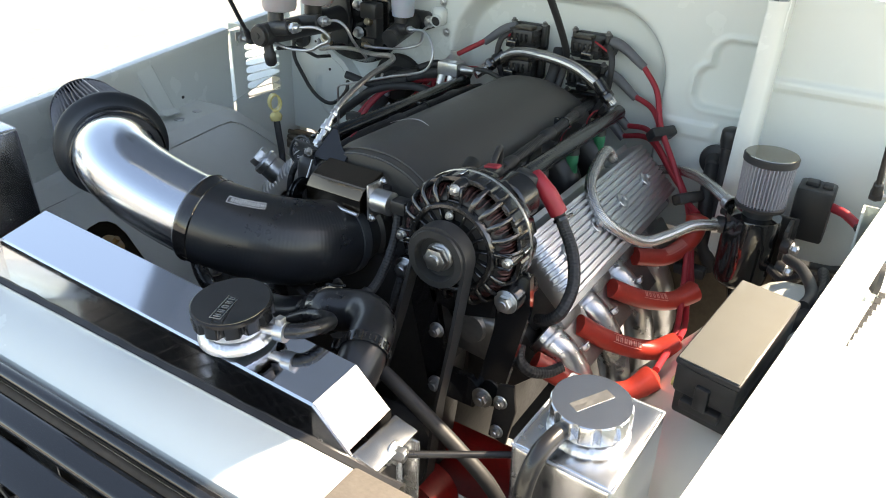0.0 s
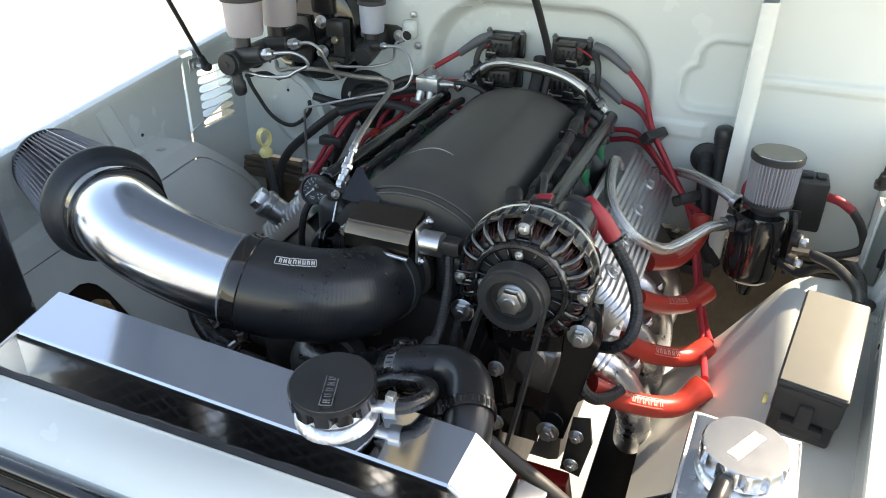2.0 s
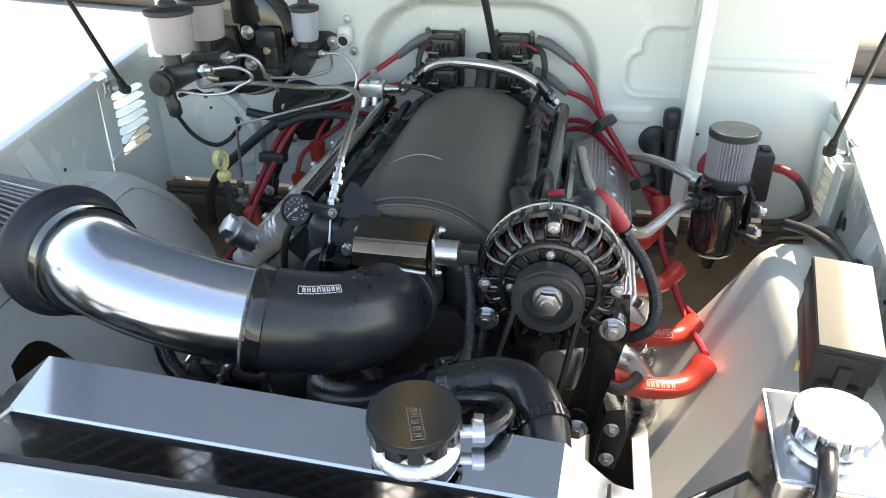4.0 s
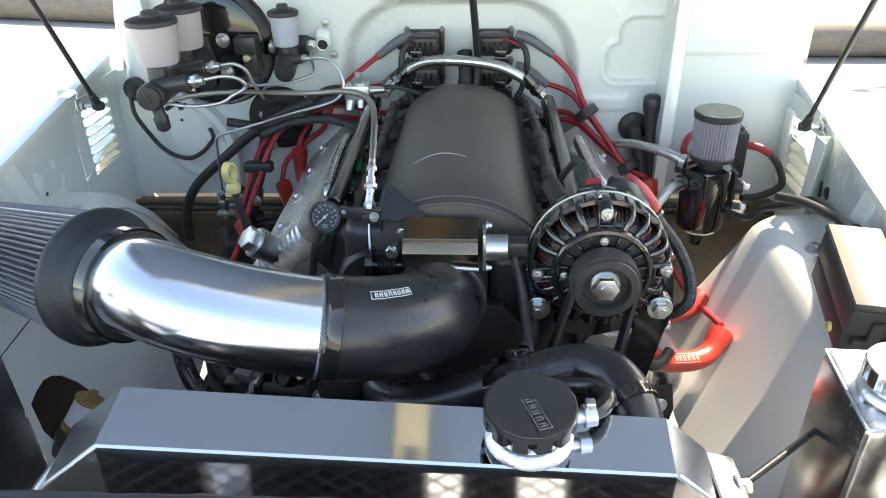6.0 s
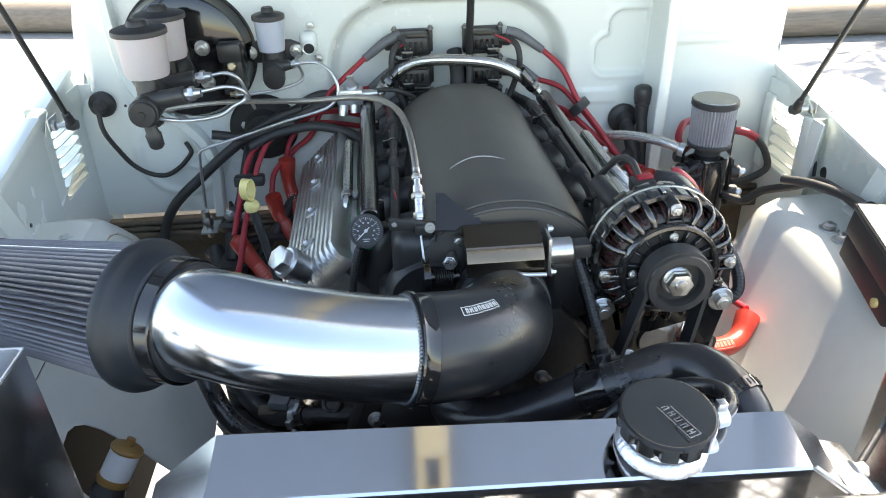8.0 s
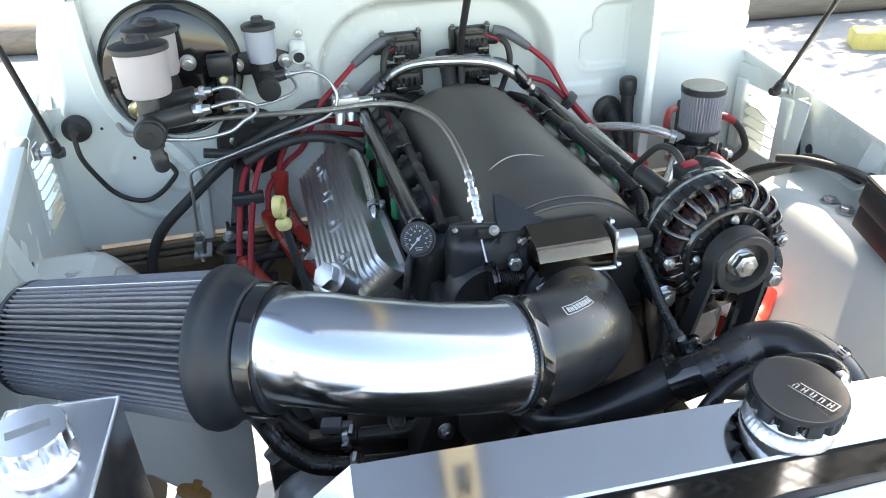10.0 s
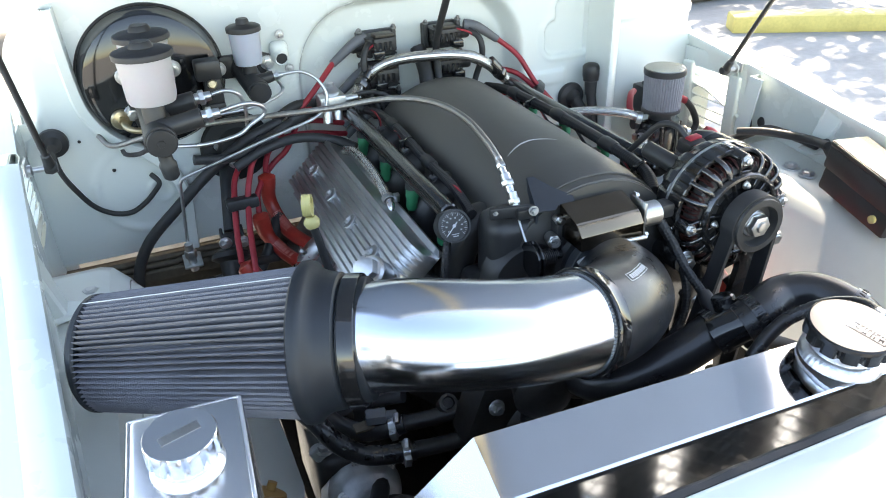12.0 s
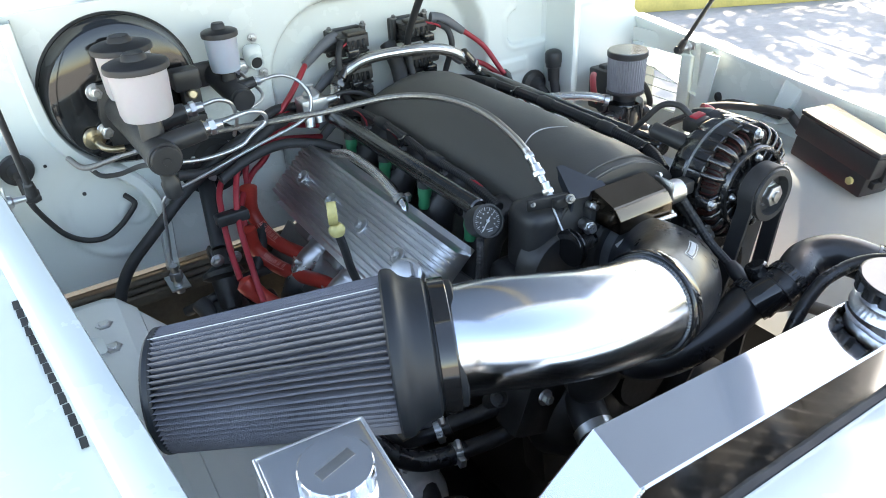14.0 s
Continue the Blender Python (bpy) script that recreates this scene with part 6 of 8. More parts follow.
def firewall_bits():
    # windscreen washer boss
    t = thing("firewall_boss", (-0.248, 0.825, 1.12), "white painted boss with a dark hole and two screws", "bracket")
    b = bm_()
    box(b, (-0.250, 0.822, 1.122), (0.030, 0.022, 0.036), None, 0.010, 4)
    turn(b, [(0, 0.0125), (0.004, 0.0120), (0.006, 0.0105), (0.003, 0.008)], (-0.250, 0.811, 1.1145), (0, -1, -0.2), 28)
    part("boss", b, PAINT, t)
    # Black disc for the dark inside the boss hole.
    b = bm_()
    turn(b, [(0, 0.0095), (0.0005, 0.0095)], (-0.250, 0.8075, 1.1138), (0, -1, -0.2), 20)
    part("hole_disc", b, BLACK, t)
    b = bm_()
    bolt(b, (-0.245, 0.826, 1.148), (0, -1, 0), 0.0052, 0.004)
    bolt(b, (-0.236, 0.826, 1.092), (0, -1, 0), 0.0052, 0.004)
    part("screw", b, STEEL, t)
    # grommets
    def grommet(p, r, label):
        b = bm_()
        turn(b, [(0, r), (0.004, r * 1.04), (0.010, r * 0.98), (0.014, r * 0.60), (0.026, r * 0.42), (0.030, r * 0.30), (0.031, 0.0)], p, (0, -1, 0), 36, cap=False)
        return solid("grommet", b, RUBBER, p, label, "grommet")
    grommet((-0.614, 0.829, 1.030), 0.022, "round black rubber cable grommet in the firewall")
    grommet((0.313, 0.829, 0.955), 0.027, "round black rubber loom grommet in the firewall")
    line("clutch_cable", [(-0.616, 0.802, 1.026), (-0.612, 0.796, 0.990), (-0.597, 0.806, 0.948), (-0.580, 0.812, 0.918), (-0.556, 0.815, 0.900), (-0.530, 0.816, 0.896), (-0.506, 0.816, 0.908), (-0.488, 0.814, 0.925), (-0.478, 0.812, 0.938), (-0.480, 0.816, 0.945), (-0.487, 0.826, 0.951)], 0.0042, RUBBER, "thin black cable looping across the firewall", "cable")
    line("sensor_wire", [(-0.520, 0.822, 1.003), (-0.514, 0.770, 1.012), (-0.495, 0.735, 1.022), (-0.470, 0.66, 1.055), (-0.455, 0.585, 1.070)], 0.0035, RUBBER, "short black wire from the firewall to the fluid sensor", "wire")
    line("wiring_loom", [(0.313, 0.805, 0.95), (0.318, 0.78, 0.925), (0.325, 0.765, 0.88), (0.335, 0.755, 0.83), (0.36, 0.75, 0.79)], 0.0125, RUBBER, "thick black wiring loom from the firewall grommet", "wiring loom")
    line("wiring_loom", [(0.335, 0.790, 0.975), (0.337, 0.782, 0.94), (0.340, 0.775, 0.89), (0.35, 0.76, 0.83)], 0.0095, RUBBER, "black wiring loom from an upright plug", "wiring loom")
    b = bm_()
    turn(b, [(-0.034, 0.011), (-0.008, 0.012), (-0.006, 0.015), (0.0, 0.015), (0.002, 0.0165), (0.020, 0.0165), (0.024, 0.014), (0.027, 0.008)], (0.335, 0.790, 1.000), (0, 0.05, 1), 26)
    solid("round_plug", b, BLACK, (0.338, 0.797, 0.97), "black round connector on top of a loom", "connector")
    # dark disc behind the manifold
    b = bm_()
    turn(b, [(0, 0.058), (0.006, 0.060), (0.012, 0.056), (0.016, 0.036), (0.030, 0.030), (0.031, 0.0)], (-0.345, 0.828, 0.975), (0.1, -1, 0), 40, cap=False)
    solid("column_boot", b, TYRE, (-0.345, 0.828, 0.975), "black round steering column boot on the firewall", "boot")
    t = thing("steering_shaft", (-0.36, 0.74, 0.80), "black steering shaft with a universal joint", "shaft")
    b = bm_()
    rod(b, (-0.366, 0.81, 0.955), (-0.386, 0.725, 0.868), 0.0135, seg=18)
    part("shaft", b, BLACK, t)
    b = bm_()
    box(b, (-0.390, 0.708, 0.852), (0.030, 0.034, 0.040), Matrix.Rotation(radians(-40), 3, "X"), 0.006)
    turn(b, [(-0.01, 0.014), (0, 0.030), (0.008, 0.032), (0.014, 0.02), (0.06, 0.016)], (-0.396, 0.700, 0.842), (-0.1, -0.6, -0.8), 26)
    for e in (-0.016, 0.016):
        box(b, (-0.388 + e, 0.715, 0.862), (0.005, 0.026, 0.034), Matrix.Rotation(radians(-40), 3, "X"), 0.002)
    part("universal_joint", b, DIRTY, t)
    b = bm_()
    for q in ((-0.376, 0.815, 0.985), (-0.318, 0.815, 0.99), (-0.362, 0.80, 0.928), (-0.358, 0.80, 0.955), (-0.402, 0.690, 0.868), (-0.374, 0.694, 0.862)):
        bolt(b, q, (0, -1, 0), 0.007, 0.007)
    part("joint_bolt", b, STEEL, t)
    # slave hose fitting and strap
    t = thing("slave_hose_fitting", (-0.44, 0.72, 0.78), "zinc plated clutch hose fitting on a bracket", "fitting")
    b = bm_()
    rod(b, (-0.457, 0.746, 0.852), (-0.455, 0.752, 0.800), 0.007, seg=14)
    prism(b, hexagon(0.010), (0, 0, 1), 0.014, (-0.456, 0.748, 0.825), bevel=0.001)
    box(b, (-0.455, 0.762, 0.812), (0.03, 0.05, 0.004), None, 0.001)
    part("fitting", b, STEEL, t)


firewall_bits()

# long braided vacuum line with its bright fittings
line("braided_line", [(-0.548, 0.808, 1.036), (-0.530, 0.790, 1.022), (-0.480, 0.765, 1.036), (-0.420, 0.735, 1.050), (-0.362, 0.700, 1.062), (-0.307, 0.655, 1.074), (-0.230, 0.592, 1.092), (-0.172, 0.550, 1.107), (-0.137, 0.510, 1.114), (-0.115, 0.455, 1.117), (-0.105, 0.400, 1.112), (-0.101, 0.350, 1.097), (-0.100, 0.322, 1.083)], 0.0042, DULL_BRAID, "long stainless braided hose arching over the engine", "hose", n=10, seg=12)


def line_fittings():
    t = thing("line_fittings", (-0.10, 0.30, 1.04), "stack of chrome hose fittings ending in a throttle cable", "fitting")
    for a, d, r, L in (((-0.100, 0.330, 1.088), (0.0, -0.6, -0.5), 0.0050, 0.022), ((-0.100, 0.312, 1.074), (0, -0.5, -0.55), 0.0066, 0.024), ((-0.100, 0.293, 1.058), (0, -0.4, -0.6), 0.0060, 0.022)):
        b = bm_()
        fitting(b, a, d, r, L)
        part("fitting", b, STEEL, t)
    b = bm_()
    hose(b, [(-0.100, 0.284, 1.045), (-0.100, 0.272, 1.025), (-0.098, 0.255, 1.002), (-0.094, 0.236, 0.985)], 0.0014, 8)
    part("cable", b, STEEL, t, "bare throttle cable")
    b = bm_()
    fitting(b, (-0.060, 0.262, 1.030), (0.1, -0.9, 0.0), 0.005, 0.016)
    part("blue_fitting", b, STEEL, t)


line_fittings()


def regulator():
    t = thing("fuel_regulator", (-0.187, 0.77, 1.01), "small bright fuel pressure regulator behind the rail", "regulator")
    b = bm_()
    box(b, (-0.186, 0.768, 1.042), (0.044, 0.034, 0.026), None, 0.003)
    turn(b, [(0, 0.013), (0.006, 0.014), (0.010, 0.010), (0.014, 0.006), (0.020, 0.006)], (-0.184, 0.770, 1.054), (0, 0, 1), 24)
    part("body", b, STEEL, t)
    b = bm_()
    turn(b, [(0, 0.008), (0.014, 0.007), (0.026, 0.0055)], (-0.166, 0.770, 1.042), (1, 0.15, 0), 18)
    turn(b, [(0, 0.009), (0.016, 0.008)], (-0.180, 0.760, 1.030), (0, -0.3, -1), 18)
    turn(b, [(0, 0.008), (0.018, 0.008)], (-0.198, 0.755, 1.030), (-0.1, -0.3, -1), 18)
    part("port", b, STEEL, t)


regulator()
line("vacuum_hose", [(-0.160, 0.772, 1.043), (-0.12, 0.78, 1.045), (-0.08, 0.785, 1.03), (-0.05, 0.79, 1.0)], 0.004, RUBBER, "thin black vacuum hose", "hose")

# crossover fuel hose
line("braided_hose", [(-0.140, 0.780, 1.035), (-0.115, 0.812, 1.056), (-0.070, 0.802, 1.083), (-0.005, 0.775, 1.092), (0.060, 0.765, 1.085), (0.105, 0.765, 1.062), (0.138, 0.770, 1.032)], 0.0095, STEEL_BRAID, "stainless braided fuel hose bridging both rails", "hose", n=10, seg=16)


def hose_ends():
    t = thing("fuel_hose_ends", (0.0, 0.78, 1.03), "black hose ends on both fuel rails", "fitting")
    for a, d in (((-0.108, 0.812, 1.066), (-0.55, -0.35, -0.55)), ((0.112, 0.766, 1.060), (0.65, 0.05, -0.75))):
        b = bm_()
        turn(b, [(-0.012, 0.011), (0.010, 0.0118), (0.012, 0.010), (0.03, 0.009)], a, d, 18)
        prism(b, hexagon(0.0125), d, 0.010, Vector(a) + Vector(d).normalized() * 0.016, bevel=0.001)
        part("hose_end", b, ALTER, t)


hose_ends()


# ---- ignition coils and leads ----
def coil(p, s):
    t = thing("ignition_coil", p, "black ignition coil with ribbed case on the firewall", "ignition coil", "ignition coils")
    p = Vector(p)
    b = bm_()
    box(b, p + Vector((0, -0.014, 0.000)), (0.052, 0.040, 0.036), None, 0.004)
    box(b, p + Vector((-s * 0.004, -0.034, 0.006)), (0.040, 0.020, 0.022), None, 0.003)
    box(b, p + Vector((0, 0.010, -0.002)), (0.066, 0.012, 0.046), None, 0.003)
    part("body", b, BLACK, t)
    b = bm_()
    for k in range(4):
        box(b, p + Vector((0, -0.0148, 0.0150 - 0.0095 * k)), (0.0550, 0.0405, 0.0030), None, 0.0008, 1)
    part("rib", b, BLACK, t)
    b = bm_()
    box(b, p + Vector((-s * 0.004, -0.030, 0.0200)), (0.034, 0.024, 0.0060), None, 0.0015)
    part("top_cap", b, CAP_PLASTIC, t, "brownish black cap")
    b = bm_()
    for k in range(4):
        box(b, p + Vector((-0.0155 + 0.0095 * k, -0.0445, 0.003)), (0.0050, 0.0030, 0.0150), None, 0.0008, 1)
    part("face_rib", b, BLACK_GLOSS, t)
    b = bm_()
    box(b, p + Vector((s * 0.012, -0.048, -0.008)), (0.020, 0.018, 0.013), None, 0.002)
    part("plug", b, BLACK_GLOSS, t)
    b = bm_()
    turn(b, [(0, 0.0095), (0.018, 0.0105), (0.022, 0.009)], p + Vector((s * 0.028, -0.010, 0)), (s, -0.1, 0), 18)
    part("tower", b, BLACK, t)
    # posts with screws at both sides
    for e in (-1, 1):
        b = bm_()
        box(b, p + Vector((e * 0.0315, -0.006, 0.004)), (0.008, 0.012, 0.040), None, 0.002)
        part("post", b, BLACK, t)
        b = bm_()
        bolt(b, p + Vector((e * 0.0315, -0.008, 0.0235)), (0, -0.25, 1), 0.0040, 0.004)
        part("bolt", b, CAST, t)


for _s in (-1, 1):
    for _k, _z in enumerate((1.112, 1.058, 1.004)):
        coil((_s * 0.062 - 0.010, 0.862 - 0.004 * _k, _z - 0.008), _s)
line("bonnet_hose", [(0.020, 0.79, 1.02), (0.024, 0.815, 1.08), (0.022, 0.80, 1.12), (0.016, 0.731, 1.205), (0.006, 0.66, 1.29), (0.0, 0.60, 1.38), (-0.01, 0.58, 1.46)], 0.0062, RUBBER, "black hose rising from the firewall to the bonnet", "hose")
line("coil_wiring", [(0.0, 0.845, 1.09), (0.004, 0.82, 1.055), (0.0, 0.80, 1.02), (0.0, 0.79, 0.98)], 0.014, RUBBER, "black taped coil wiring between the ignition coils", "wiring loom")
for _s in (-1, 1):
    line("coil_pigtail", [(_s * 0.094, 0.83, 1.112), (_s * 0.108, 0.815, 1.100), (_s * 0.112, 0.81, 1.07), (_s * 0.104, 0.82, 1.03), (_s * 0.085, 0.81, 0.99)], 0.0055, RUBBER, "black coil pigtail wire", "wiring loom")
    line("trigger_wire", [(_s * 0.070, 0.828, 1.118), (_s * 0.088, 0.820, 1.112), (_s * 0.100, 0.822, 1.104)], 0.0018, RED_LEAD, "thin red trigger wire at a coil", "wire")

CLIP_R, CLIP_R2 = Vector((0.221, 0.796, 0.991)), Vector((0.296, 0.748, 0.908))
BOOTS_R = [((0.262, 0.610, 0.848), (0.300, 0.655, 0.840), (0.326, 0.695, 0.866), (0.323, 0.714, 0.900)),
           ((0.264, 0.505, 0.842), (0.300, 0.548, 0.814), (0.335, 0.598, 0.798), (0.360, 0.640, 0.806)),
           ((0.260, 0.392, 0.838), (0.300, 0.430, 0.803), (0.345, 0.466, 0.786), (0.379, 0.496, 0.794)),
           ((0.243, 0.295, 0.827), (0.290, 0.318, 0.800), (0.345, 0.348, 0.788), (0.379, 0.384, 0.809))]
BOOTS_L = [((-0.258, 0.665, 0.828), (-0.292, 0.745, 0.838), (-0.309, 0.784, 0.878), (-0.308, 0.787, 0.932)),
           ((-0.255, 0.575, 0.822), (-0.300, 0.700, 0.808), (-0.328, 0.742, 0.838), (-0.336, 0.743, 0.882)),
           ((-0.270, 0.450, 0.822), (-0.325, 0.560, 0.806), (-0.362, 0.612, 0.824), (-0.388, 0.632, 0.858)),
           ((-0.285, 0.315, 0.820), (-0.325, 0.385, 0.800), (-0.360, 0.450, 0.798), (-0.380, 0.500, 0.815))]
LEADS_L = [[(-0.285, 0.808, 0.972), (-0.302, 0.800, 0.950)],
           [(-0.262, 0.806, 0.962), (-0.294, 0.804, 0.936), (-0.328, 0.766, 0.912)],
           [(-0.324, 0.776, 0.978), (-0.361, 0.750, 0.953), (-0.375, 0.712, 0.919), (-0.383, 0.675, 0.886)],
           [(-0.318, 0.758, 0.981), (-0.344, 0.724, 0.953), (-0.358, 0.690, 0.913), (-0.368, 0.632, 0.876), (-0.374, 0.580, 0.838)]]


def spark_boots(boots, s, group, r):
    for k, pts in enumerate(boots):
        t = thing("spark_plug_boot", pts[0], "thick red silicone spark plug boot sleeve with pale printing", "spark plug boot", group)
        b = bm_()
        P = hose(b, pts, r, 20, 8, rad=lambda q, tot: r + 0.0030 * step((q / tot - 0.75) / 0.2) - 0.012 * max(0, (q / tot - 0.965) / 0.035) ** 2)
        part("sleeve", b, RED, t)
        # printed panel: a frame with bars, on the side that faces up
        b = bm_()
        i = len(P) // 2 - 2
        tg = (P[i + 4] - P[i - 4]).normalized()
        up = Vector((0.1 * s, -0.55, 0.83))
        up = (up - tg * up.dot(tg)).normalized()
        for j in range(6):
            m0 = P[i - 3 + j] * 0.5 + P[i - 2 + j] * 0.5
            tj = (P[i - 2 + j] - P[i - 3 + j]).normalized()
            uj = (up - tj * up.dot(tj)).normalized()
            sj = uj.cross(tj)
            R = Matrix((tj, sj, uj)).transposed()
            box(b, m0 + uj * (r + 0.0002), (0.0015, 0.0078, 0.0004), R, 0)
            box(b, m0 + uj * (r + 0.0002) + tj * 0.0030, (0.0013, 0.0078, 0.0004), R, 0)
            box(b, m0 + uj * (r + 0.0002) + tj * 0.0014 + sj * 0.0020 * (1 if j % 2 else -1), (0.0028, 0.0015, 0.0004), R, 0)
            for e in (-1, 1):
                box(b, m0 + uj * (r - 0.0005) + sj * e * 0.0062, (0.0085, 0.0009, 0.0004), R @ Matrix.Rotation(-e * 0.35, 3, "X"), 0)
        part("print", b, PINK, t, "pale pink printed marking")


spark_boots(BOOTS_R, 1, "spark plug boots", 0.0145)
spark_boots(BOOTS_L, -1, "spark plug boots", 0.0118)


def leads():
    # right bank: four leads gathered by two combs
    for k, (b0, cz, dx) in enumerate(zip(BOOTS_R, (1.118, 1.062, 1.006, 0.985), (0, 0.006, 0.012, 0.004))):
        st = Vector((0.094, 0.85, cz))
        en = Vector(b0[3])
        o1 = Vector((0.005 * (k % 2) - 0.003, 0, 0.012 - 0.009 * (k // 2) - 0.004 * k))
        mid = Vector((0.155 - 0.006 * k, 0.845, cz - 0.030))
        c1, c2 = CLIP_R + o1 + Vector((-0.004 * k, 0.004 * k, -0.006 * k)), CLIP_R2 + Vector((0.004 * k - 0.006, 0, -0.004 * k))
        pts = [mid, (mid + c1) / 2 + Vector((0.006, 0.004, 0.008)), c1, (c1 + c2) / 2, c2]
        if k == 0:
            pts += [en]
        else:
            pts += [Vector((0.322, 0.715 - 0.01 * k, 0.86)), Vector((0.338, 0.70 - 0.02 * k, 0.815)), (Vector((0.335, 0.68, 0.80)) + en) / 2 + Vector((0.006, 0, -0.022)), en + Vector((-0.004, 0.004, 0.004))]
        line("spark_plug_lead", pts, 0.0048, RED_LEAD, "red silicone spark plug lead running to its boot", "spark plug lead", "spark plug leads")
        b = bm_()
        hose(b, [st, st * 0.6 + mid * 0.4 + Vector((0, -0.004, 0.006)), mid + Vector((0.004, 0, -0.004))], 0.009, 14, 8, rad=lambda q, tot: 0.0098 - 0.0028 * q / tot)
        solid("coil_boot", b, GREY_BOOT, st, "grey rubber coil boot", "boot", "coil boots")
    for k, (b0, cz) in enumerate(zip(BOOTS_L, (1.118, 1.062, 1.006, 0.985))):
        st = Vector((-0.094, 0.85, cz))
        mid = Vector((-0.155 + 0.004 * k, 0.845, cz - 0.032))
        en = Vector(b0[3])
        j = Vector((-0.215 - 0.010 * k, 0.80, 1.045 - 0.020 * k))
        pts = [mid, j] + [Vector(q) for q in LEADS_L[k]] + [en]
        line("spark_plug_lead", pts, 0.0048, RED_LEAD, "red silicone spark plug lead running to its boot", "spark plug lead", "spark plug leads")
        b = bm_()
        hose(b, [st, st * 0.6 + mid * 0.4 + Vector((0, -0.004, 0.006)), mid + Vector((-0.004, 0, -0.004))], 0.009, 14, 8, rad=lambda q, tot: 0.0098 - 0.0028 * q / tot)
        solid("coil_boot", b, GREY_BOOT, st, "grey rubber coil boot", "boot", "coil boots")
    for p, d in ((CLIP_R, (0.55, -0.35, -0.6)), (CLIP_R2, (0.4, -0.3, -0.75)), (Vector((0.333, 0.695, 0.808)), (0.0, 0, 1)), (Vector((-0.363, 0.705, 0.924)), (0.0, 0.1, 1))):
        b = bm_()
        R = axes(d)
        box(b, p, (0.050, 0.024, 0.018), R, 0.004)
        solid("lead_comb", b, BLACK, p, "black plastic spark lead separator clip", "clip", "lead separators")


leads()


# ---- exhaust primaries ----
def headers(s):
    t = thing("exhaust_header", (s * 0.32, 0.5, 0.55), "bright ceramic-coated exhaust header under the cylinder head", "exhaust header")
    for k in range(4):
        y = 0.365 + 0.112 * k
        b = bm_()
        y -= 0.03
        hose(b, [(s * 0.232, y, 0.842), (s * 0.264, y + 0.002, 0.822), (s * 0.290, y + 0.006, 0.782), (s * 0.297, y + 0.03, 0.725), (s * 0.290, y + 0.09, 0.65), (s * 0.27, 0.66 + 0.03 * k, 0.54)], 0.0230, 24)
        turn(b, [(0, 0.0245), (0.004, 0.0255), (0.008, 0.0245)], (s * 0.240, y, 0.838), (s * 0.8, 0, -0.5), 24)
        part("primary_pipe", b, HEADER, t, "bright curved primary pipe")
    b = bm_()
    R = Matrix.Rotation(radians(52 * s), 3, "Y")
    box(b, (s * 0.268, 0.56, 0.815), (0.070, 0.46, 0.010), R, 0.003)
    part("header_flange", b, CAST, t)
    b = bm_()
    for k in range(5):
        bolt(b, (s * 0.285, 0.352 + 0.105 * k, 0.838), (s, 0, -0.9), 0.006, 0.006)
    part("header_bolt", b, STEEL, t)


headers(1)
headers(-1)


